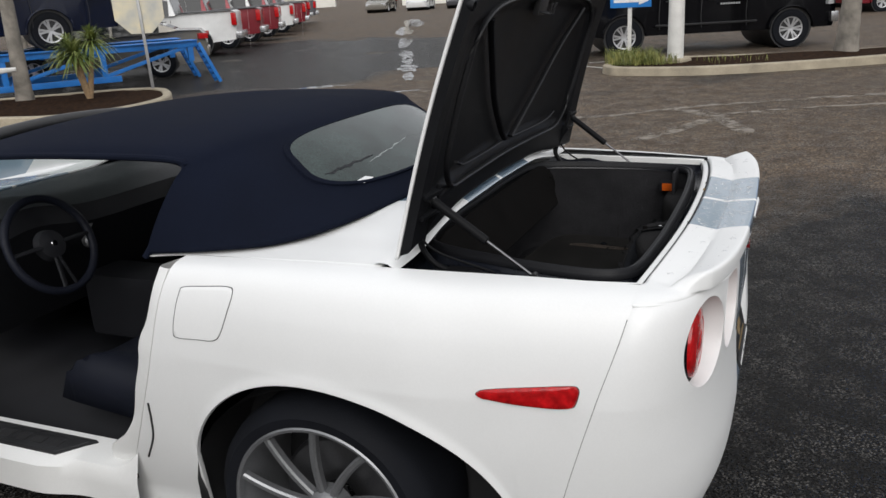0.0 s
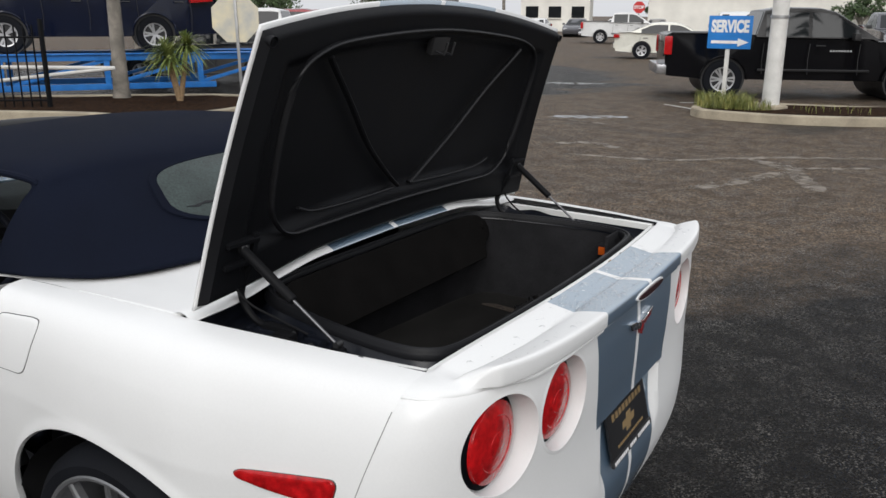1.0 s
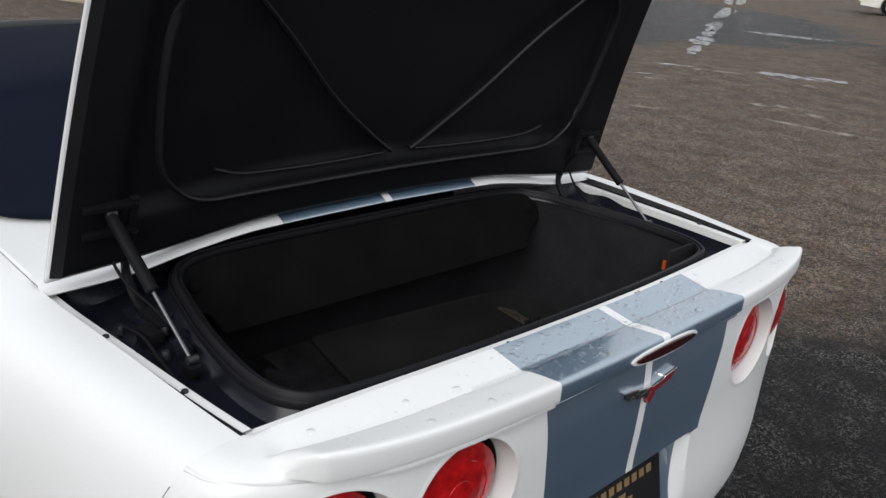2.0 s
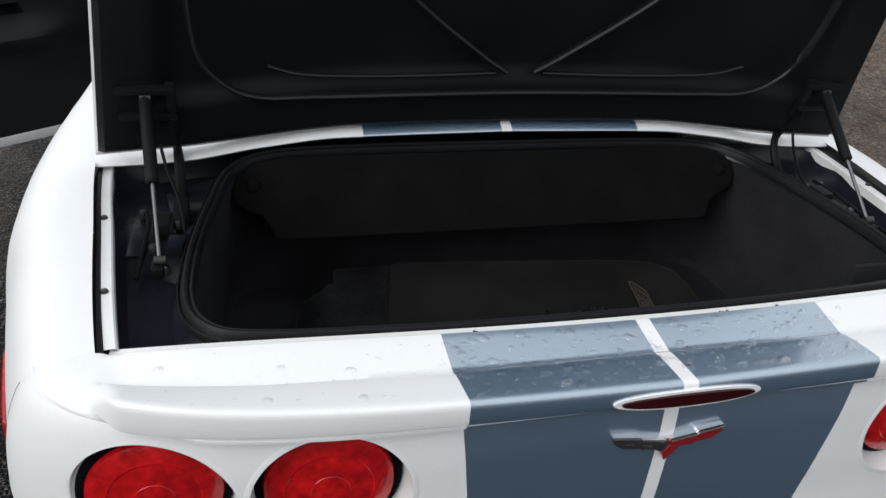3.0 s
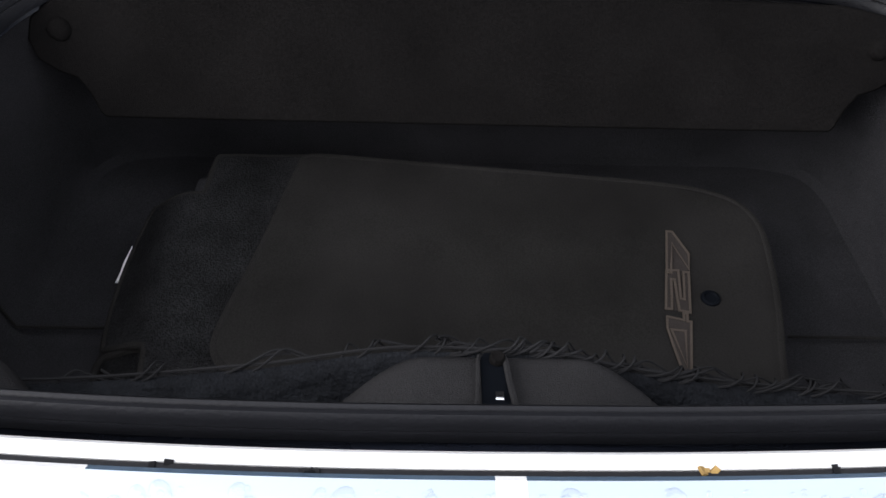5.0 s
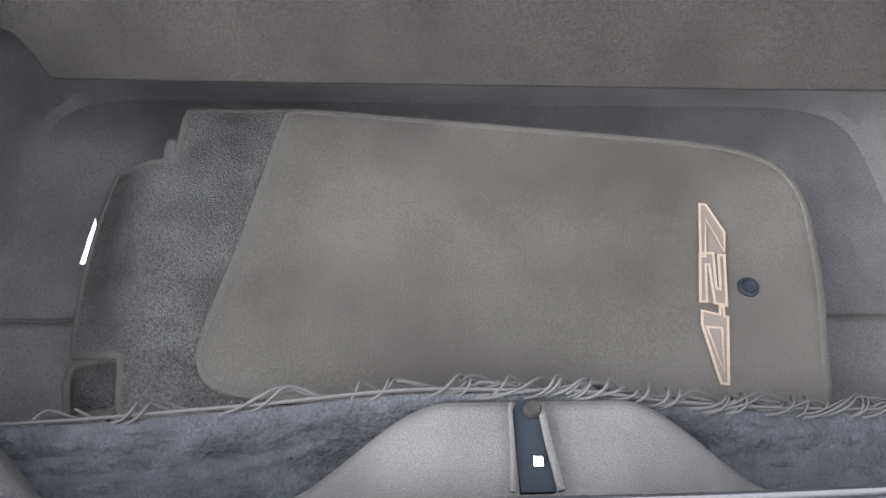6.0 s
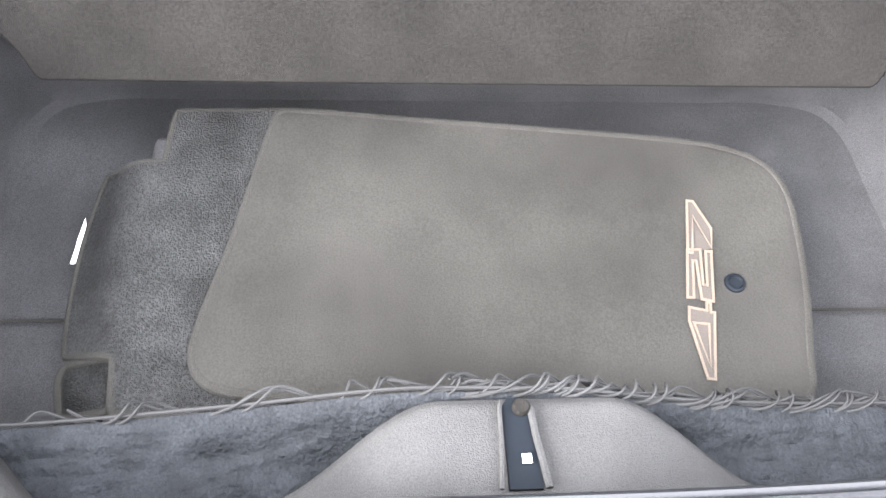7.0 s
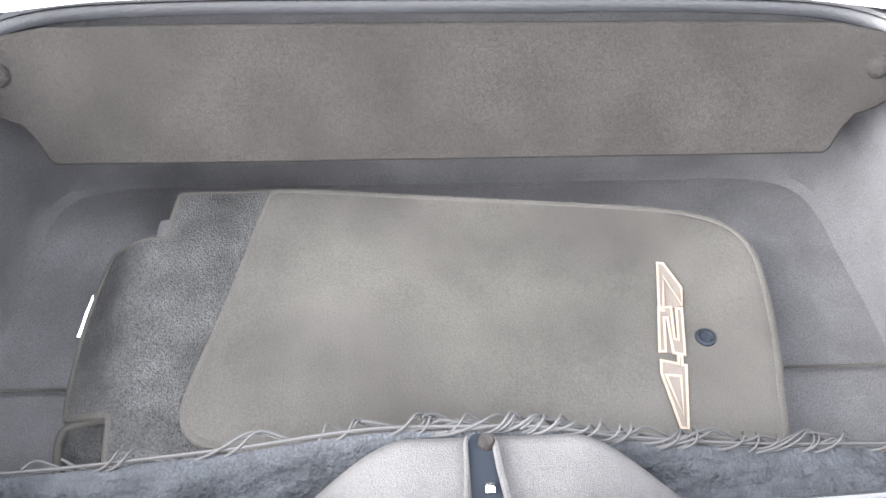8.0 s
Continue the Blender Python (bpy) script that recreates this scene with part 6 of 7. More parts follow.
def vehicle(name, label, kind, col, m, spokes=12, group=""):
    """A parked vehicle; its nose points along +x from m, wheels on z = 0, origin under the rear axle."""
    K = KINDS[kind]
    v = thing(name, label, "car" if kind != "pickup" else "pickup truck", m, group=group)
    off = K["fa"] + K["wb"]
    def X(s):
        return off - s
    ws = (K["fa"], off)
    # lower body: one closed outline with wheel arches, its sides bulging outwards
    def arc(c, R):
        return [(c - R * math.cos(math.pi * k / 12), K["r"] + R * math.sin(math.pi * k / 12)) for k in range(13)]
    R = K["r"] + 0.055
    low = K["low"]
    bottom = [(0.06, low)]
    for c in ws:
        A = arc(c, R)
        bottom += [(A[0][0], low)] + [p for p in A if p[1] > low + 0.01] + [(A[-1][0], low)]
    bottom += [(K["L"] - 0.06, low + 0.05)]
    outline = K["top"] + bottom[::-1]
    b = B()
    W = K["W"] / 2
    L = []
    zt = max(p[1] for p in K["top"])
    for sgn, steps in ((-1, (0.90, 0.985, 1.0)), (1, (1.0, 0.985, 0.90))):
        for q in steps:
            ring = []
            for s, z in outline:
                sh = 0.0
                if q < 0.95:
                    sh = 0.06
                elif q < 0.99:
                    sh = 0.015
                zz = lerp(z, lerp(low, zt, 0.5), sh * 0.6) if z > low + 0.15 else z
                end = min(s, K["L"] - s)
                taper = 1 - 0.10 * (1 - smooth(0, 0.55, end))
                ring.append((X(s), sgn * W * q * taper * (1 - 0.03 * smooth(0.9, 1.4, z)), zz))
            L.append(ring)
    V = rings(b, L)
    b.faces.new(V[0][::-1])
    b.faces.new(V[-1])
    bmesh.ops.triangulate(b, faces=[f for f in b.faces if len(f.verts) > 4])
    body = part("body", b, col, v, "")
    # cabin shell and its windows
    b = B()
    cabpts = K["cab"]
    zb = cabpts[0][1]
    zr = max(z for _, z in cabpts)
    def halfw(z):
        return lerp(W * 0.955, K["tw"], min(1.0, max(0.0, (z - zb + 0.1) / (zr - zb + 0.15))))
    rows = []
    for q in (-1, -0.93, 0, 0.93, 1):
        rows.append([(X(s), q * halfw(z), z + (0.02 if abs(q) < 0.5 and z > zb + 0.3 else 0) - (0.02 if abs(q) == 1 and z > zr - 0.15 else 0)) for s, z in cabpts])
    V = rings(b, rows, closed=False)
    b.faces.new(V[0])
    b.faces.new(V[-1])
    part("cabin", b, col, v)
    def cab_z(s):
        for (a, za), (c, zc) in zip(cabpts, cabpts[1:]):
            if a <= s <= c:
                return lerp(za, zc, (s - a) / (c - a))
        return zb
    s0, s1 = cabpts[0][0], cabpts[-1][0]
    cuts = [s0 + 0.42] + K["posts"] + [s1 - (0.16 if kind == "pickup" else 0.42)]
    for a, c in zip(cuts, cuts[1:]):
        a2, c2 = a + 0.035, c - 0.035
        ss = [lerp(a2, c2, i / 6) for i in range(7)]
        base = zb + 0.05
        tops = [max(base + 0.02, min(cab_z(s) - 0.075, zr - 0.10)) for s in ss]
        for sg in (-1, 1):
            b = B()
            out = [(s, base + 0.02) for s in ss] + [(s, z) for s, z in zip(ss[::-1], tops[::-1])]
            slab(b, out, lambda s, z: (X(s), sg * (halfw(z) - 0.02), z), lambda s, z: (X(s), sg * (halfw(z) + 0.006), z))
            part("side_window", b, M_SCREEN, v, "dark tinted side window", soft=False)
    for (a, c) in ((cabpts[0], cabpts[1]), (cabpts[-1], cabpts[-2])):
        b = B()
        dirx = 1 if a[0] < c[0] else -1
        nrm = Vector((X(c[0]) - X(a[0]), 0, c[1] - a[1])).normalized()
        outv = Vector((dirx * nrm.z, 0, abs(nrm.x)))
        q = []
        for t, k in ((0.10, 0.86), (0.94, 0.86)):
            s, z = lerp(a[0], c[0], t), lerp(a[1], c[1], t)
            q.append((X(s), halfw(z) * k, z))
        (xa, ya, za), (xc, yc, zc) = q
        ring0 = [Vector(p) for p in ((xa, -ya, za), (xa, ya, za), (xc, yc, zc), (xc, -yc, zc))]
        rings(b, [[p - outv * 0.02 for p in ring0], [p + outv * 0.008 for p in ring0]], caps=True)
        part("windscreen" if dirx > 0 else "rear_window", b, M_SCREEN, v, soft=False)
    # lamps, bumpers, trim
    tz = K["top"][-3][1]
    for sg in (-1, 1):
        b = B()
        if kind == "pickup":
            box(b, (X(K["L"]) + 0.06, sg * (W - 0.13), 1.10), (0.16, 0.15, 0.38), None, 0.02)
        elif kind == "suv":
            box(b, (X(K["L"]) + 0.36, sg * (W - 0.10), 1.04), (0.46, 0.22, 0.10), pose(0, 0, 0, 0, 5, sg * 7).to_3x3(), 0.03)
        else:
            box(b, (X(K["L"]) + 0.12, sg * (W - 0.25), 0.90), (0.22, 0.40, 0.13), pose(0, 0, 0, 0, 0, sg * 18).to_3x3(), 0.02)
        part("tail_light", b, M_RED, v, "red tail light")
        b = B()
        box(b, (X(0.14), sg * (W - 0.30), K["top"][1][1] - 0.02), (0.20, 0.36, 0.16), pose(0, 0, 0, 0, 0, -sg * 20).to_3x3(), 0.02)
        part("headlight", b, M_CLEARLENS, v, "clear headlight")
        b = B()
        box(b, (X(s0 + 0.55), sg * (W + 0.10), zb + 0.09), (0.12, 0.20, 0.15), None, 0.03)
        part("wing_mirror", b, col if kind != "pickup" else M_BLACKTRIM, v)
    b = B()
    if kind == "pickup":
        box(b, (X(K["L"]) - 0.05, 0, 0.60), (0.20, 1.92, 0.20), None, 0.03)
        part("rear_bumper", b, M_CHROMEDULL, v, "chrome rear bumper")
        b = B()
        box(b, (X(0.02), 0, 0.62), (0.16, 1.90, 0.22), None, 0.03)
        part("front_bumper", b, M_CHROMEDULL, v, "chrome front bumper")
        b = B()
        box(b, (X(0.0) - 0.01, 0, 0.92), (0.08, 1.25, 0.30), None, 0.02)
        part("grille", b, M_BLACKTRIM, v)
        b = B()
        box(b, (X(K["L"]) + 0.005, 0, 1.08), (0.03, 1.40, 0.44), None, 0.012)
        part("tailgate", b, col, v)
        # the bed is solid: a dark slab on top stands for its shaded inside
        b = B()
        box(b, (X(4.90), 0, 1.352), (1.60, W * 1.72, 0.03), None, 0.01)
        part("bed_shade_slab", b, M_BLACKTRIM, v, "dark slab standing for the open bed's shaded inside")
        for sg in (-1, 1):
            for k in range(8):
                b = B()
                box(b, (X(2.15 + k * 0.055), sg * (W + 0.002), 1.02), (0.036, 0.012, 0.035))
                part("mark", b, M_ALLOYBRIGHT, v, soft=False)
            b = B()
            tube(b, [(X(1.75), sg * (W + 0.003), 0.62), (X(3.95), sg * (W + 0.003), 0.62)], 0.025, 6)
            part("side_step", b, M_BLACKTRIM, v)
    else:
        if kind == "suv":
            for sg in (-1, 1):
                b2 = B()
                tube(b2, [(X(s), sg * (halfw(zb + 0.05 + dz) + 0.012), zb + 0.05 + dz) for s, dz in ((s0 + 0.35, 0.0), (s0 + 1.4, 0.01), (s1 - 0.75, 0.02), (s1 - 0.42, 0.16))], 0.018, 6)
                part("belt_trim", b2, M_CHROMEDULL, v, "chrome strip under the windows")
        box(b, (X(K["L"]) + 0.02, 0, 0.52), (0.12, 1.5, 0.20), None, 0.04)
        part("rear_bumper", b, col if kind == "sedan" else M_BLACKTRIM, v)
    for s in [cuts[0]] + cuts[1:]:
        for sg in (-1, 1):
            b = B()
            tube(b, [(X(s + d), sg * (W + 0.001) * (1 - 0.03 * smooth(0.9, 1.4, z)), z) for d, z in ((0.0, low + 0.12), (0.02, 0.5 * (low + zb)), (0.0, zb - 0.06))], 0.007, 5)
            part("door_seam", b, M_BLACKTRIM, v)
    for s in ws:
        for sg in (-1, 1):
            b = B()
            tube(b, [(X(s) + (R + 0.012) * math.cos(a), sg * (W - 0.004), K["r"] + (R + 0.012) * math.sin(a)) for a in [math.pi * k / 16 for k in range(17)]], 0.022, 6)
            part("arch_flare", b, col, v)
            road_wheel(v, X(s), sg * (W - 0.135), K["r"], sg, spokes)
        b = B()
        tube(b, [(X(s), -W + 0.06, K["r"] + 0.02), (X(s), W - 0.06, K["r"] + 0.02)], R - 0.01, 20)
        part("wheel_well", b, M_BLACKTRIM, v)
    for sg in (-1, 1):
        for s in cuts[1:]:
            b = B()
            tube(b, [(X(s - 0.30), sg * (W + 0.004), zb - 0.10), (X(s - 0.12), sg * (W + 0.004), zb - 0.10)], 0.014, 6)
            part("door_handle", b, M_BLACKTRIM, v)
    return v


M_CHROMEDULL = mat("dull_chrome", (0.45, 0.45, 0.46), 0.25, 0.9, var=0.1)


def heading(x, y, z, dx, dy):
    return Matrix.Translation((x, y, z)) @ Matrix.Rotation(math.atan2(dy, dx), 4, "Z")


# the black pickup behind the planted island
vehicle("pickup_truck", "black crew-cab pickup parked behind a planted kerb island", "pickup", P_BLACK, heading(-2.79, 17.09, 0, 3.57, 1.45))
# the row of pickups with their tails to the lane
for x, y, col, lab in ((-15.6, 20.6, P_WHITE, "white pickup parked in a row"), (-17.1, 24.1, P_RED, "maroon pickup parked in a row"), (-18.5, 27.4, P_RED, "maroon pickup parked in a row"),
                       (-19.9, 30.7, P_WHITE, "white pickup parked in a row"), (-21.3, 34.0, P_RED, "maroon pickup parked in a row"), (-23.3, 36.9, P_BLACK, "black pickup parked in a row"),
                       (-24.9, 40.3, P_RED, "maroon pickup parked in a row"), (-26.6, 43.8, P_GREY, "grey pickup parked in a row")):
    vehicle("pickup_truck", lab, "pickup", col, heading(x - 1.2, y - 0.7, 0, -0.866, -0.50), group="row of parked pickups")
vehicle("sedan_car", "champagne sedan parked beyond the blue trailer", "sedan", P_SILVER, heading(-13.3, 13.9, 0, -0.80, -0.60), 10)
vehicle("suv_car", "navy estate-bodied car standing on a blue trailer", "suv", P_NAVY, heading(-13.0, 10.25, 0.93, -0.60, -0.80), 10)
vehicle("sedan_car", "cream sedan parked far across the lot", "sedan", P_CREAM, heading(-9.3, 32.2, 0, 0.95, 0.31), 10)
vehicle("pickup_truck", "white pickup far across the lot", "pickup", P_WHITE, heading(-17.5, 49.5, 0, 0.95, 0.31))
for k in range(5):
    vehicle("pickup_truck", "%s pickup facing the lot in a far row" % ("white", "champagne", "grey", "maroon", "black")[k], "pickup", (P_WHITE, P_SILVER, P_GREY, P_RED, P_BLACK)[k], heading(-6.6 + k * 2.9, 37.0 + k * 1.1, 0, 0.25, -0.97), group="far row of pickups")
for k in range(5):
    vehicle("sedan_car", "parked sedan in a far row", "sedan", (P_SILVER, P_WHITE, P_GREY, P_WHITE, P_SILVER)[k], heading(-31 + k * 2.9, 62 + k * 1.5, 0, 0.25, -0.97), 10, group="far row of sedans")
vehicle("suv_car", "red estate-bodied car parked far off", "suv", P_RED, heading(6.0, 33.5, 0, -0.9, -0.4), 10)


# ---- planted islands ----
def island(name, pts, label, h=0.15):
    """A concrete kerb ring with a raised bed of mulch."""
    P = spline([(x, y, 0) for x, y in pts], 160, True)
    c = sum(P, Vector()) / len(P)
    n = len(P)
    N = []
    for i in range(n):
        d = (P[(i + 1) % n] - P[i - 1]).normalized()
        o = Vector((d.y, -d.x, 0))
        N.append(o if (P[i] - c).dot(o) > 0 else -o)
    b = B()
    L = [[p + o * a + Vector((0, 0, z)) for p, o in zip(P, N)] for a, z in ((0.01, -0.01), (0.0, h - 0.02), (-0.02, h), (-0.13, h), (-0.15, h - 0.015), (-0.15, -0.01))]
    rings(b, L)
    single("kerb_" + name, b, M_KERB, label, "kerb", kind="structure")
    b = B()
    ring = [p - o * 0.15 for p, o in zip(P, N)]
    Ls = []
    for k in (1.0, 0.9, 0.75, 0.55, 0.35, 0.15):
        Ls.append([c.lerp(p, k) + Vector((0, 0, h - 0.03 + 0.05 * (1 - k) + 0.025 * noise.noise((p.x * k * 3, p.y * k * 3, k * 7)))) for p in ring])
    V = rings(b, Ls)
    b.faces.new(V[-1])
    single("planting_bed", b, M_MULCH, "brown mulch bed inside the kerb", "planting bed", kind="structure")


island("right", [(-2.22, 13.2), (-2.12, 12.75), (-1.7, 12.45), (-0.4, 12.40), (1.0, 12.95), (2.6, 13.9), (4.6, 15.25), (6.6, 16.8), (6.9, 17.6), (6.3, 17.9), (4.0, 16.4), (2.0, 15.2), (0.2, 14.6), (-1.3, 14.35), (-1.95, 13.8)], "weathered concrete kerb round a planted island")
island("left", [(-9.45, 9.55), (-8.85, 8.7), (-8.75, 7.6), (-9.35, 6.65), (-10.5, 6.35), (-12.6, 5.35), (-15.4, 4.1), (-16.6, 4.4), (-17.0, 5.2), (-15.6, 6.4), (-13.6, 7.9), (-12.0, 9.2), (-11.0, 9.95), (-10.2, 10.1)], "weathered concrete kerb round a palm island")


def blades(name, cx, cy, r, n, h, mt, label, seed, kind="stuff", z=0.15):
    rnd = random.Random(seed)
    b = B()
    for _ in range(n):
        a, q = rnd.uniform(0, math.tau), math.sqrt(rnd.random()) * r
        x, y = cx + q * math.cos(a), cy + q * math.sin(a) * 0.7
        ta, hh = rnd.uniform(0, math.tau), h * rnd.uniform(0.55, 1.1)
        d = Vector((math.cos(ta), math.sin(ta), 0))
        s = Vector((-d.y, d.x, 0)) * 0.0042
        P = [Vector((x, y, z - 0.02)), Vector((x, y, z + hh * 0.6)) + d * hh * 0.18, Vector((x, y, z + hh * 0.92)) + d * hh * rnd.uniform(0.35, 0.7)]
        v = [b.verts.new(P[0] - s), b.verts.new(P[0] + s), b.verts.new(P[1] + s), b.verts.new(P[1] - s), b.verts.new(P[2])]
        b.faces.new(v[:4])
        b.faces.new((v[3], v[2], v[4]))
    return single(name, b, mt, label, "grass", kind=kind, fix=False)


blades("grass_clump", -1.72, 13.25, 0.52, 620, 0.31, M_GRASS, "yellow-green ornamental grass in the island", 1)
blades("grass_clump", -1.20, 13.15, 0.35, 160, 0.20, M_GRASS, "low green ornamental grass in the island", 2)
blades("grass_clump", 0.0, 13.5, 0.7, 45, 0.13, M_GRASS, "sparse weeds in the mulch", 3)
blades("grass_clump", 3.6, 15.3, 0.8, 260, 0.22, M_GRASS, "low green ornamental grass in the island", 4)


def palm_trunk(name, x, y, h, r, label, crown=True, seed=1, z0=0.10):
    t = thing(name, label, "palm tree", Matrix.Translation((x, y, z0)))
    b = B()
    rnd = random.Random(seed)
    L = []
    m = int(h * 9)
    for i in range(m + 1):
        z = h * i / m
        rr = r * (1.0 + 0.35 * math.exp(-z * 2.2) - 0.18 * z / h) * (1 + (0.03 if i % 2 else -0.01))
        L.append([(rr * math.cos(a) * (1 + 0.02 * math.sin(3 * a + z)) + 0.03 * math.sin(z * 0.9), rr * math.sin(a), z) for a in [math.tau * k / 18 for k in range(18)]])
    rings(b, L, caps=True)
    part("trunk", b, M_BARK, t, "grey ringed palm trunk")
    if crown:
        b = B()
        for k in range(26):
            a = math.tau * k / 26 + rnd.uniform(-0.1, 0.1)
            up = rnd.uniform(-0.5, 0.9)
            d = Vector((math.cos(a), math.sin(a), 0))
            s = Vector((-d.y, d.x, 0))
            ln = rnd.uniform(1.7, 2.4)
            P = [Vector((0, 0, h)) + d * ln * q + Vector((0, 0, ln * (up * q - 0.75 * q * q))) for q in [i / 9 for i in range(10)]]
            for i in range(1, 10):
                for sg in (-1, 1):
                    wl = 0.55 * math.sin(math.pi * (i / 10)) + 0.1
                    tip = P[i] + s * sg * wl + d * 0.25 + Vector((0, 0, -0.25 * wl))
                    w = (P[i] - P[i - 1]) * 0.22
                    b.faces.new([b.verts.new(P[i] - w), b.verts.new(P[i] + w), b.verts.new(tip)])
        part("crown", b, M_FROND, t, "green feather fronds")
    return t


palm_trunk("palm_tree", -11.75, 8.35, 6.5, 0.125, "tall palm with a pale grey trunk in the island", seed=5)
palm_trunk("palm_tree", 1.95, 14.75, 6.5, 0.165, "tall palm with a pale grey trunk in the island", seed=6)
for k, (x, y, h) in enumerate(((-62, 88, 8.5), (-55, 95, 9.5), (-48, 96, 8.0), (-36, 92, 9.0), (-30, 100, 8.5), (-70, 80, 8.0))):
    palm_trunk("palm_tree", x, y, h, 0.22, "distant palm behind the lot", seed=20 + k, z0=-0.05)


def yucca(x, y):
    t = thing("yucca_plant", "young yucca with strap leaves in the mulch island", "plant", Matrix.Translation((x, y, 0.12)))
    rnd = random.Random(9)
    for k, (dx, dy, h) in enumerate(((-0.15, -0.04, 0.90), (0.13, 0.05, 1.02), (0.02, -0.12, 0.82))):
        b = B()
        tube(b, spline([(0, 0, 0), (dx * 0.8, dy * 0.8, h * 0.5), (dx * 1.5, dy * 1.5, h)], 8), [0.055 - 0.003 * i for i in range(8)], 10)
        part("stem", b, M_STEM, t, "tan bare stem")
        b = B()
        c = Vector((dx * 1.5, dy * 1.5, h))
        for _ in range(230):
            a = rnd.uniform(0, math.tau)
            e = rnd.uniform(-0.40, 1.40)
            ln = rnd.uniform(0.38, 0.62)
            d = Vector((math.cos(a) * math.cos(e), math.sin(a) * math.cos(e), math.sin(e)))
            s = d.cross(Vector((0, 0, 1)))
            s = s.normalized() * 0.012 if s.length > 0.01 else Vector((0.016, 0, 0))
            P = [c + d * ln * q + Vector((0, 0, -0.50 * ln * q * q)) for q in (0.03, 0.4, 0.75, 1.0)]
            v = []
            for p, w in zip(P, (0.7, 1.0, 0.7)):
                v.append((b.verts.new(p - s * w), b.verts.new(p + s * w)))
            for p, q in zip(v, v[1:]):
                b.faces.new((p[0], p[1], q[1], q[0]))
            b.faces.new((v[-1][0], v[-1][1], b.verts.new(P[3])))
        part("leaf_head", b, M_LEAF, t, fix=False)


yucca(-10.5, 8.65)


M_UNSEEN_WALL = mat("grey_stucco", (0.30, 0.29, 0.275), 0.85, var=0.15, scale=0.6, bump=0.3, bscale=20)


# ---- signs, poles, fence ----
def words(text, size, mt, parent, m, name="lettering", depth=0.002):
    cu = bpy.data.curves.new(name, "FONT")
    cu.body, cu.size, cu.align_x, cu.align_y, cu.extrude = text, size, "CENTER", "CENTER", depth
    cu.offset = 0.012
    tmp = bpy.data.objects.new(name, cu)
    me = bpy.data.meshes.new_from_object(tmp)
    bpy.data.objects.remove(tmp)
    me.materials.append(mt)
    ob = new(name, me)
    ob.parent = parent
    ob.matrix_local = m
    return ob


def service_sign():
    s = thing("service_sign", "blue sign reading service over a white arrow, on a post", "sign", heading(-1.98, 14.35, 0.12, 0.90, -0.02))
    b = B()
    box(b, (0, 0.02, 0.75), (0.075, 0.05, 1.5), None, 0.006)
    part("post", b, M_POLE, s, "white square post")
    b = B()
    box(b, (0.02, -0.02, 1.29), (0.80, 0.02, 0.60), None, 0.004)
    bd = part("board", b, M_SIGNBLUE, s, "blue board")
    words("SERVICE", 0.235, M_PRINT, bd, pose(0.02, -0.033, 1.39, 90, 0, 0) @ Matrix.Diagonal((0.80, 1.25, 1, 1)))
    b = B()
    slab(b, [(-0.33, 1.085), (0.16, 1.085), (0.16, 1.035), (0.36, 1.11), (0.16, 1.185), (0.16, 1.14), (-0.33, 1.14)], lambda x, z: (x + 0.02, -0.0295, z), lambda x, z: (x + 0.02, -0.034, z))
    part("arrow", b, M_PRINT, bd, "white arrow", soft=False)


service_sign()


def lamp_pole(x, y):
    p = thing("lamp_pole", "tall white steel light pole on a concrete foot", "pole", Matrix.Translation((x, y, 0.12)))
    b = B()
    lathe(b, [(0.30, 0.0), (0.30, 0.05), (0.25, 0.08), (0.0001, 0.08)], 4, pose(0, 0, 0, 0, 0, 20))
    part("foot", b, M_KERB, p)
    b = B()
    lathe(b, [(0.150, 0.05), (0.148, 0.3), (0.105, 7.0), (0.0001, 7.0)], 24)
    part("shaft", b, M_POLE, p)
    b = B()
    lathe(b, [(0.152, 1.55), (0.153, 1.57), (0.152, 1.60), (0.145, 1.60)], 24)
    part("band", b, M_GALV, p)


lamp_pole(-0.98, 13.55)


def stop_sign(x, y):
    s = thing("stop_sign", "weathered back of an octagonal sign on a steel post", "sign", heading(x, y, 0.12, 0.86, 0.50))
    b = B()
    box(b, (0, 0, 0.98), (0.055, 0.03, 1.96), pose(0, 0, 0, 0, -1.0, 0).to_3x3(), 0.004)
    part("post", b, M_GALV, s, "grey galvanised post")
    b = B()
    R = 0.49
    out = [(R * math.cos(math.tau * (k + 0.5) / 8), R * math.sin(math.tau * (k + 0.5) / 8)) for k in range(8)]
    slab(b, out, lambda x, z: (x - 0.03, 0.018, 1.50 + z), lambda x, z: (x - 0.03, 0.026, 1.50 + z))
    part("plate", b, M_SIGNBACK, s, "bare aluminium sign back", soft=False)


stop_sign(-10.26, 9.98)


def far_stop():
    s = thing("stop_sign", "red octagonal sign far across the lot", "sign", heading(-18.5, 60, 0, 0.95, 0.31))
    b = B()
    tube(b, [(0, 0.05, 0), (0, 0.05, 2.6)], 0.04, 6)
    part("post", b, M_GALV, s)
    b = B()
    out = [(0.45 * math.cos(math.tau * (k + 0.5) / 8), 0.45 * math.sin(math.tau * (k + 0.5) / 8)) for k in range(8)]
    slab(b, out, lambda x, z: (x, 0.0, 2.3 + z), lambda x, z: (x, -0.02, 2.3 + z))
    pl = part("plate", b, M_STOPRED, s, soft=False)
    words("STOP", 0.30, M_PRINT, pl, pose(0, -0.03, 2.3, 90, 0, 0))


far_stop()


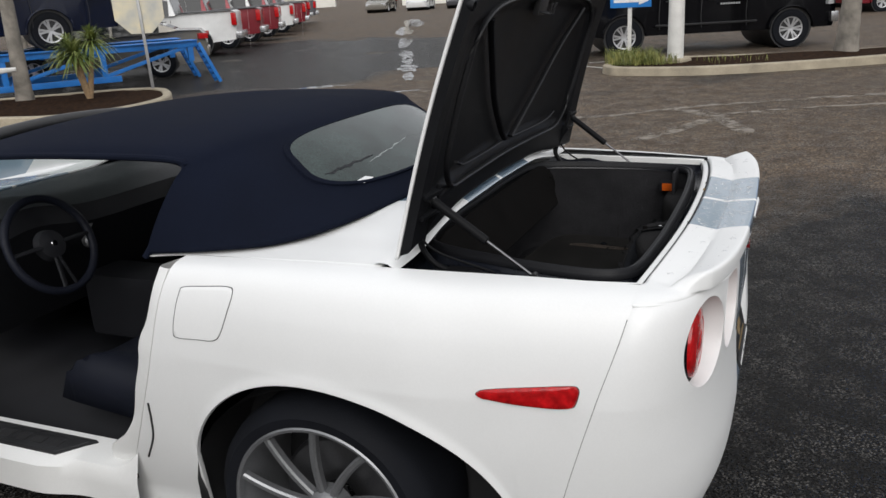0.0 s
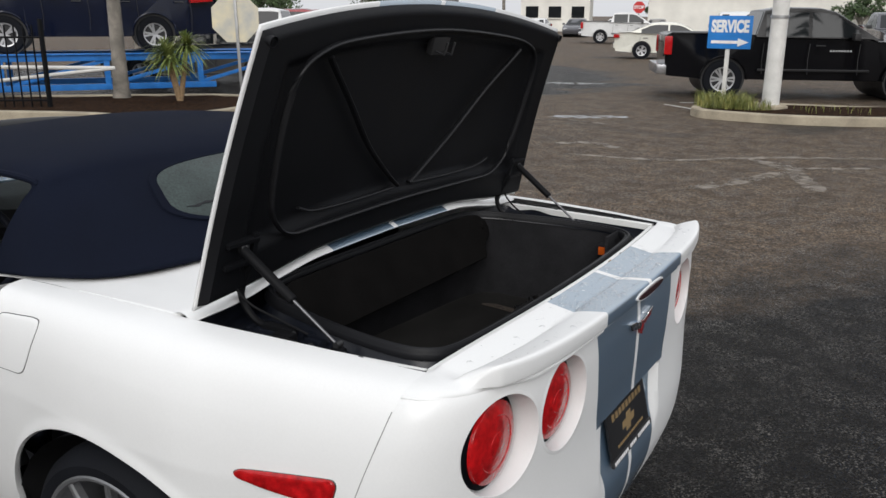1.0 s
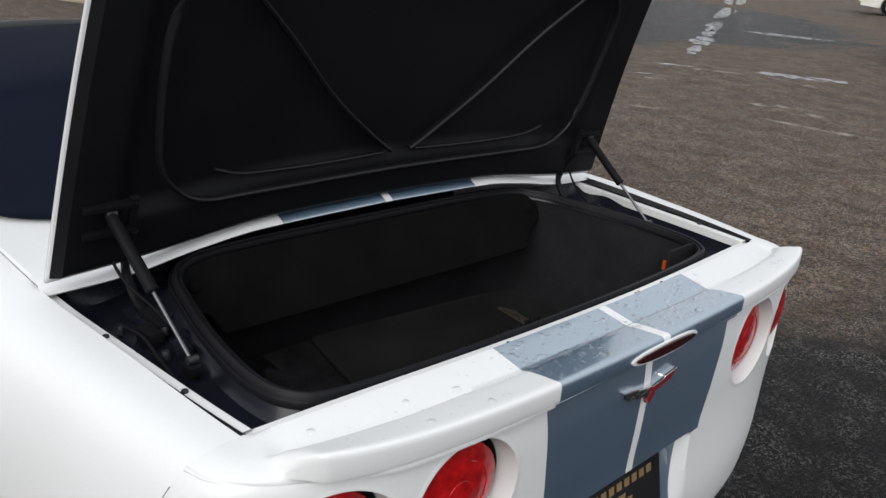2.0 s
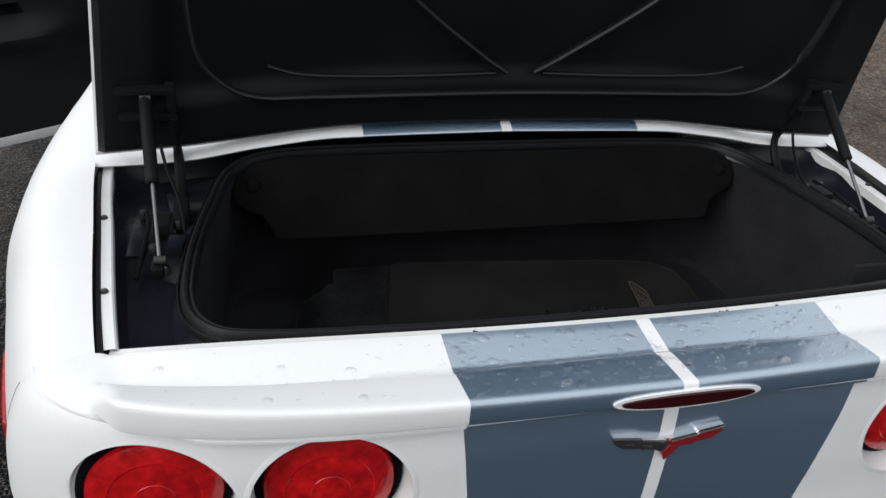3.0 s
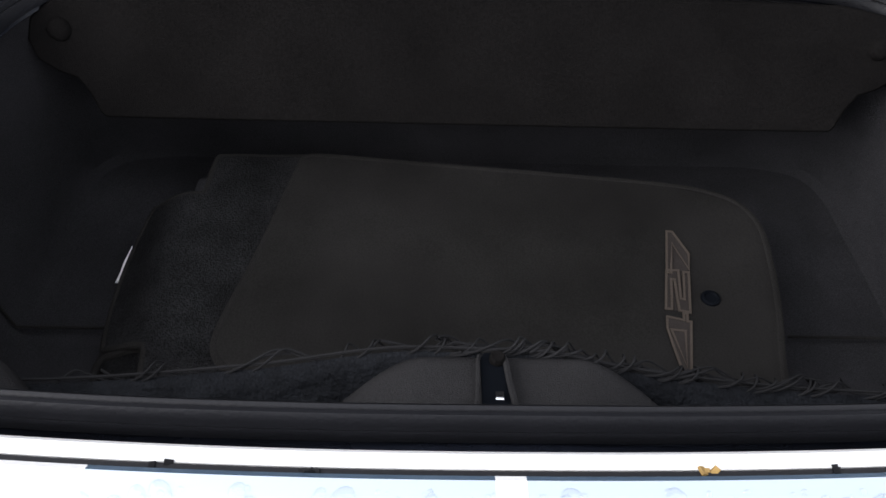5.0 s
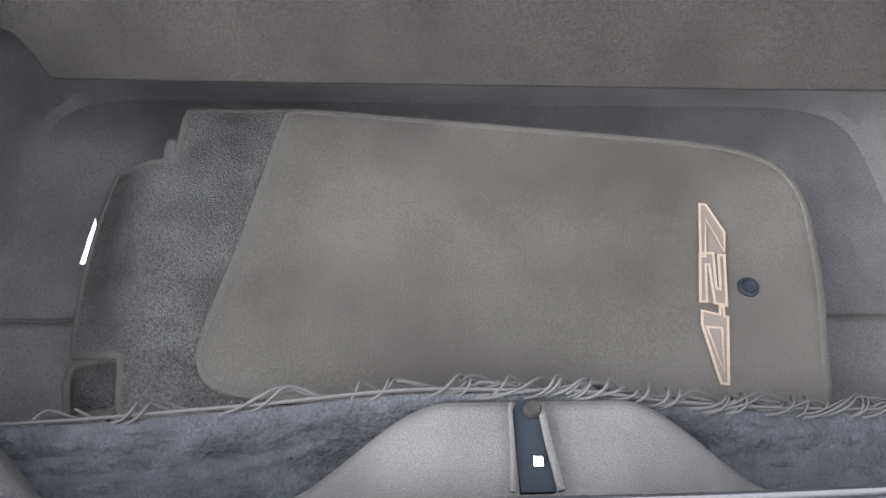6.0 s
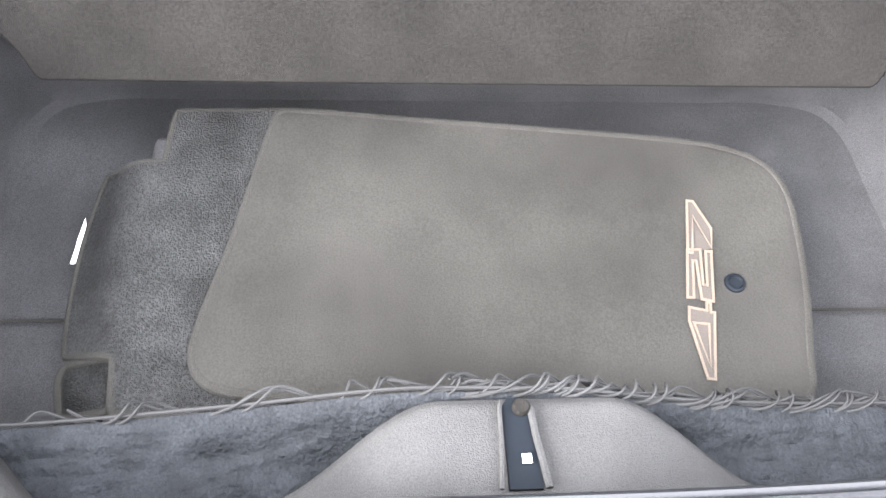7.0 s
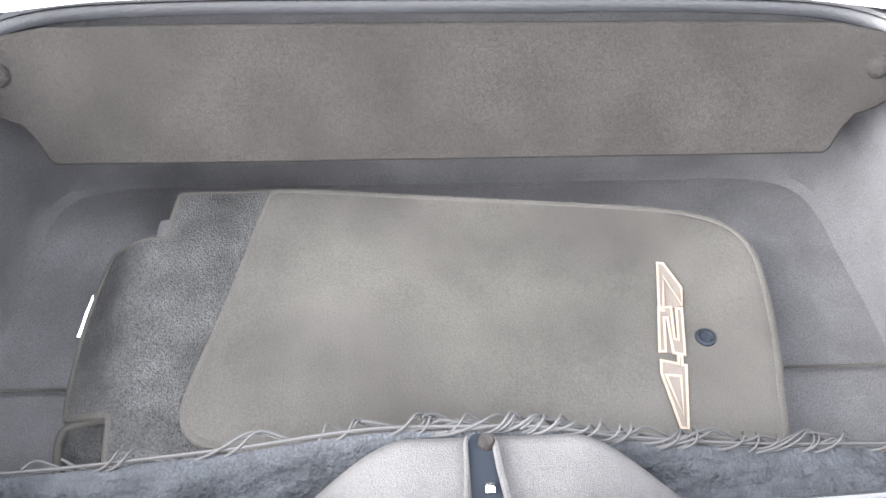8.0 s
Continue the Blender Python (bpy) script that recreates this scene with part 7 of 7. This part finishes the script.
def gate_arm():
    g = thing("gate_arm", "white pipe gate arm held open beside the palm", "gate", Matrix())
    P0 = Vector((-11.35, 7.95, 0.74))
    for a, c in ((P0, Vector((-14.6, 5.1, 0.80))), (P0, Vector((-14.6, 5.1, 0.28))), (Vector((-14.6, 5.1, 0.0)), Vector((-14.6, 5.1, 1.2)))):
        b = B()
        tube(b, [a, c], 0.035, 8)
        part("pipe", b, M_POLE, g)


gate_arm()


def fence():
    f = thing("iron_fence", "black iron picket fence at the island's edge", "fence", Matrix())
    a, c = Vector((-11.6, 6.75, 0)), Vector((-15.0, 4.0, 0))
    n = 30
    for k in range(n + 1):
        p = a.lerp(c, k / n)
        b = B()
        post = k % 10 == 0
        box(b, p + Vector((0, 0, 0.75 if not post else 0.8)), (0.06 if post else 0.02, 0.06 if post else 0.02, 1.5 if not post else 1.6))
        part("post" if post else "picket", b, M_IRON, f, soft=False)
    for z in (0.25, 1.3):
        b = B()
        tube(b, [a + Vector((0, 0, z)), c + Vector((0, 0, z))], 0.018, 6)
        part("rail", b, M_IRON, f)


fence()


def trailer():
    """The blue car hauler: two decks rails, legs, braces and two ladder ramps."""
    d = Vector((-0.60, -0.80, 0)).normalized()
    t = thing("car_trailer", "blue steel car-hauling trailer with ramps down", "trailer", Matrix.Translation((-11.25, 12.35, 0)) @ Matrix.Rotation(math.atan2(d.y, d.x), 4, "Z"))
    def bar(name, a, c, w):
        b = B()
        v = Vector(c) - Vector(a)
        m = v.to_track_quat("X", "Z").to_matrix()
        box(b, (Vector(a) + Vector(c)) / 2, (v.length, w, w * 1.3), m, 0.008)
        part(name, b, M_BLUEFRAME, t)
    for y in (-0.85, 0.85):
        bar("side_rail", (0, y, 0.86), (9.5, y, 0.86), 0.11)
        bar("lower_rail", (1.6, y, 0.28), (9.5, y, 0.28), 0.09)
        for x in (0.15, 1.9, 3.7, 5.6, 7.4, 9.2):
            bar("leg", (x, y, 0.30 if x > 1 else 0.50), (x, y, 0.86), 0.085)
        for x in (0.2, 1.9, 3.7, 5.6, 7.4):
            bar("brace", (x, y, 0.80), (x + 1.7, y, 0.34), 0.055)
        for side in (-0.17, 0.17):
            bar("ramp_rail", (0.0, y + side, 0.86), (-0.36, y + side, 0.03), 0.055)
        for k in range(7):
            q = (k + 0.5) / 7
            bar("rung", (-0.36 * q, y - 0.17, 0.86 - 0.83 * q), (-0.36 * q, y + 0.17, 0.86 - 0.83 * q), 0.035)
        b = B()
        box(b, (4.7, y * 0.85, 0.915), (9.4, 0.46, 0.02), None, 0.004)
        part("track_plate", b, M_BLUEFRAME, t)
    for x in (0.1, 3.0, 6.0, 9.3):
        bar("cross_beam", (x, -0.85, 0.82), (x, 0.85, 0.82), 0.08)
    for y in (-0.9, 0.9):
        for x in (7.9, 8.75):
            road_wheel(t, x, y * 1.02, 0.36, -1 if y < 0 else 1)


trailer()


# ---- worn markings on the asphalt ----
def stroke(name, pts, w, label, seed, z=0.004):
    rnd = random.Random(seed)
    b = B()
    P = spline([(x, y, 0) for x, y in pts], 40)
    L = []
    for i, p in enumerate(P):
        d = (P[min(i + 1, 39)] - P[max(i - 1, 0)]).normalized()
        s = Vector((-d.y, d.x, 0))
        k = w * (0.6 + 0.8 * abs(noise.noise((i * 0.35, seed * 3.1, 0)))) * (min(i, 39 - i, 3) / 3 + 0.05)
        off = 0.10 * w * noise.noise((i * 0.5, seed, 4))
        L.append([p + s * (k + off) + Vector((0, 0, z)), p - s * (k - off) + Vector((0, 0, z))])
    rings(b, L, closed=False)
    single(name, b, M_LINE if name == "stall_line" else M_FADED, label, "marking", kind="structure", soft=False, fix=False)


def ragged(name, col, keep, fade=0.16):
    """A worn film on the asphalt, eaten away by noise."""
    m = mat(name, col, 0.65, var=0.3, scale=6, grain=0.4, gscale=70)
    N, L = m.node_tree.nodes, m.node_tree.links
    tc, n1, r, tr, mx = N.new("ShaderNodeTexCoord"), N.new("ShaderNodeTexNoise"), N.new("ShaderNodeMapRange"), N.new("ShaderNodeBsdfTransparent"), N.new("ShaderNodeMixShader")
    n1.inputs["Scale"].default_value, n1.inputs["Detail"].default_value = 5.0, 9.0
    L.new(tc.outputs["Object"], n1.inputs["Vector"])
    r.inputs["From Min"].default_value, r.inputs["From Max"].default_value = 0.62 - keep, 0.62 - keep + fade
    L.new(n1.outputs["Fac"], r.inputs["Value"])
    L.new(r.outputs[0], mx.inputs[0])
    L.new(tr.outputs[0], mx.inputs[1])
    L.new(N["Principled BSDF"].outputs[0], mx.inputs[2])
    L.new(mx.outputs[0], N["Material Output"].inputs[0])
    return m


M_FADED = ragged("faded_tar_line", (0.185, 0.156, 0.125), 0.31, 0.32)
stroke("stall_line", [(-3.15, 14.45), (-2.2, 13.7)], 0.05, "white stall line on asphalt", 1)
stroke("stall_line", [(-2.95, 14.9), (-1.9, 15.4)], 0.05, "white stall line on asphalt", 2)
for k, (w, pts) in enumerate(((0.10, [(-2.4, 7.7), (-1.1, 7.95), (-0.3, 8.7), (0.8, 9.3), (1.9, 9.85), (4.0, 10.8), (8.0, 12.4)]), (0.15, [(-0.34, 8.55), (0.17, 8.1), (0.45, 7.4), (0.68, 6.85)]), (0.13, [(-0.5, 6.3), (-0.15, 7.0), (0.2, 7.85)]),
                              (0.12, [(-2.9, 8.4), (-2.5, 8.75), (-2.0, 8.5)]), (0.07, [(0.2, 8.1), (1.2, 8.7), (2.4, 9.2)]), (0.09, [(-4.9, 10.4), (-3.9, 10.9), (-3.0, 10.8)]), (0.045, [(-3.8, 6.74), (-3.37, 6.89), (-3.0, 7.1)]))):
    stroke("tar_line", pts, w, "pale worn crack line in the asphalt", 10 + k)


def puddle(name, x, y, rx, ry, turn, seed):
    b = B()
    n = 48
    c, s = math.cos(turn), math.sin(turn)
    V = []
    for k in range(n):
        a = math.tau * k / n
        q = 1 + 0.45 * noise.noise((math.cos(a) * 1.5 + seed, math.sin(a) * 1.5, seed * 2.3)) + 0.15 * noise.noise((math.cos(a) * 6 + seed, math.sin(a) * 6, 1))
        px, py = rx * q * math.cos(a), ry * q * math.sin(a)
        V.append(b.verts.new((x + px * c - py * s, y + px * s + py * c, 0.004)))
    b.faces.new(V)
    single(name, b, M_PUDDLE, "shallow rain puddle on asphalt", "puddle", kind="structure", soft=False)


M_PUDDLE = ragged("rain_puddle", (0.030, 0.029, 0.028), 0.215)
M_PUDDLE.node_tree.nodes["Principled BSDF"].inputs["Roughness"].links[0].from_node.inputs["To Min"].default_value = 0.03
M_PUDDLE.node_tree.nodes["Principled BSDF"].inputs["Roughness"].links[0].from_node.inputs["To Max"].default_value = 0.08
for k, (x, y, rx, ry, tn) in enumerate(((-6.15, 12.8, 0.8, 0.12, 2.0), (-6.9, 14.4, 0.9, 0.22, 2.0), (-7.7, 16.1, 1.0, 0.13, 2.0), (-8.6, 18.0, 1.6, 0.20, 2.0), (-11.0, 23.0, 2.5, 0.25, 2.0), (-14.5, 30.5, 3.5, 0.35, 2.0), (-3.6, 11.6, 0.7, 0.22, 0.5), (-6.8, 18.2, 0.9, 0.3, 0.4), (-17.5, 38, 4.5, 0.5, 2.0), (-7.2, 11.2, 0.6, 0.17, 0.58), (-6.2, 9.85, 0.55, 0.10, 0.55), (-5.35, 8.4, 0.5, 0.08, 0.6), (-4.85, 9.15, 0.3, 0.06, 0.6), (-4.62, 8.85, 0.25, 0.05, 0.6), (-5.2, 10.5, 0.3, 0.09, 0.5))):
    puddle("puddle", x, y, rx, ry, tn, 3 + k)


# ---- distance: low buildings, trees, balloons ----
def building(name, label, x, y, w, d, h, turn, wall, windows):
    bl = thing(name, label, "building", Matrix.Translation((x, y, 0)) @ Matrix.Rotation(turn, 4, "Z"))
    b = B()
    box(b, (0, 0, h / 2), (w, d, h))
    part("wall", b, wall, bl, soft=False)
    b = B()
    box(b, (0, 0, h + 0.15), (w + 0.5, d + 0.5, 0.35), None, 0.05)
    part("roof", b, M_ROOFGREY, bl)
    for k in range(windows):
        b = B()
        xx = lerp(-w / 2, w / 2, (k + 0.5) / windows)
        box(b, (xx, -d / 2, h * 0.55), (min(1.6, w / windows * 0.55), 0.12, 1.2))
        wi = part("window", b, M_SCREEN, bl, soft=False)
        b = B()
        box(b, (xx, -d / 2 - 0.05, h * 0.55 - 0.68), (min(1.8, w / windows * 0.62), 0.25, 0.10))
        part("sill", b, wall, wi, soft=False)
    return bl


building("white_building", "white stucco building far behind the lot", -37, 88, 7.5, 8, 3.7, 0.32, M_WALLWHITE, 3)
building("white_building", "long low white wall building far off", -12, 82, 24, 8, 3.4, 0.28, M_WALLWHITE, 0)
building("showroom", "blue-faced showroom beyond the lot", 14, 46, 14, 10, 5.0, 0.25, M_SIGNBLUE, 4)
building("house", "low house with grey roof far off", -62, 96, 12, 9, 3.5, 0.5, M_WALLWHITE, 3)


def tree(x, y, h, seed):
    t = thing("tree", "leafy green tree behind the lot", "tree", Matrix.Translation((x, y, 0)))
    rnd = random.Random(seed)
    b = B()
    tube(b, spline([(0, 0, -0.1), (0.1, 0, h * 0.25), (0.0, 0.15, h * 0.55)], 8), [0.24 - 0.02 * i for i in range(8)], 8)
    part("trunk", b, M_BARK, t)
    for k in range(5):
        b = B()
        a = math.tau * k / 5 + rnd.uniform(0, 1)
        tube(b, spline([(0, 0, h * 0.3), (math.cos(a) * h * 0.15, math.sin(a) * h * 0.15, h * 0.5), (math.cos(a) * h * 0.28, math.sin(a) * h * 0.28, h * 0.68)], 6), [0.10 - 0.013 * i for i in range(6)], 6)
        part("limb", b, M_BARK, t)
    verts, faces = [], []
    clumps = [(Vector((rnd.gauss(0, h * 0.22), rnd.gauss(0, h * 0.22), h * rnd.uniform(0.42, 0.92))), h * rnd.uniform(0.08, 0.17)) for _ in range(26)]
    for c, r in clumps:
        for _ in range(95):
            d = Vector((rnd.gauss(0, 1), rnd.gauss(0, 1), rnd.gauss(0, 0.8))).normalized()
            p = c + d * r * rnd.uniform(0.5, 1.1)
            u = Vector((rnd.gauss(0, 1), rnd.gauss(0, 1), rnd.gauss(0, 1))).normalized()
            w = u.cross(d).normalized()
            s = rnd.uniform(0.08, 0.17)
            i = len(verts)
            verts += [p - u * s, p + w * s * 0.5, p + u * s, p - w * s * 0.5]
            faces.append((i, i + 1, i + 2, i + 3))
    me = bpy.data.meshes.new("crown")
    me.from_pydata([tuple(p) for p in verts], [], faces)
    me.materials.append(M_TREE)
    ob = new("crown", me)
    ob.parent = t


for k, (x, y, h) in enumerate(((-28.5, 22.5, 3.7), (-32.0, 26.0, 4.1), (-34, 31, 4.0), (-38, 36, 4.6), (-42, 44, 5.0), (-47, 52, 5.2), (-26, 98, 7), (-17, 98, 7.5), (-8, 100, 7), (2, 96, 8), (10, 90, 8), (-42, 100, 7), (-52, 72, 6.5), (-58, 64, 6.5), (-22, 80, 4.0), (-5, 78, 3.6))):
    tree(x, y, h, 40 + k)


def balloon(x, y, z, mt, label):
    bl = thing("balloon", label, "balloon", Matrix.Translation((x, y, z)))
    b = B()
    lathe(b, [(0.0001, 0.17), (0.07, 0.155), (0.125, 0.10), (0.145, 0.02), (0.12, -0.09), (0.06, -0.17), (0.015, -0.205), (0.02, -0.225), (0.0001, -0.225)], 16)
    part("skin", b, mt, bl)
    b = B()
    tube(b, [(0, 0, -0.22), (0.05, 0, -z * 0.5), (0, 0, -z)], 0.0018, 4)
    part("string", b, M_PRINT, bl)


for k, (x, y, z) in enumerate(((-17.6, 20.2, 2.95), (-16.9, 22.6, 3.0), (-18.0, 25.6, 3.1), (-19.0, 29.5, 2.7), (-20.5, 31.5, 2.6), (-24, 38, 2.9))):
    balloon(x, y, z, (M_SIGNBLUE, M_SIGNBLUE, M_STOPRED, M_PRINT, M_SIGNBLUE, M_SIGNBLUE)[k], "%s balloon on a string over the parked row" % ("blue", "blue", "red", "white", "blue", "blue")[k])


# plain unseen walls added behind the camera, which close the lot and block low sky
for nm, x, y, w, d, h in (("south", 2, -17, 46, 6, 4.0), ("east", 27, 6, 6, 34, 3.2)):
    b = B()
    box(b, (x, y, h / 2), (w, d, h), None, 0.05)
    single("wall_" + nm, b, M_UNSEEN_WALL, "plain grey wall added out of view behind the camera", "wall", kind="structure")
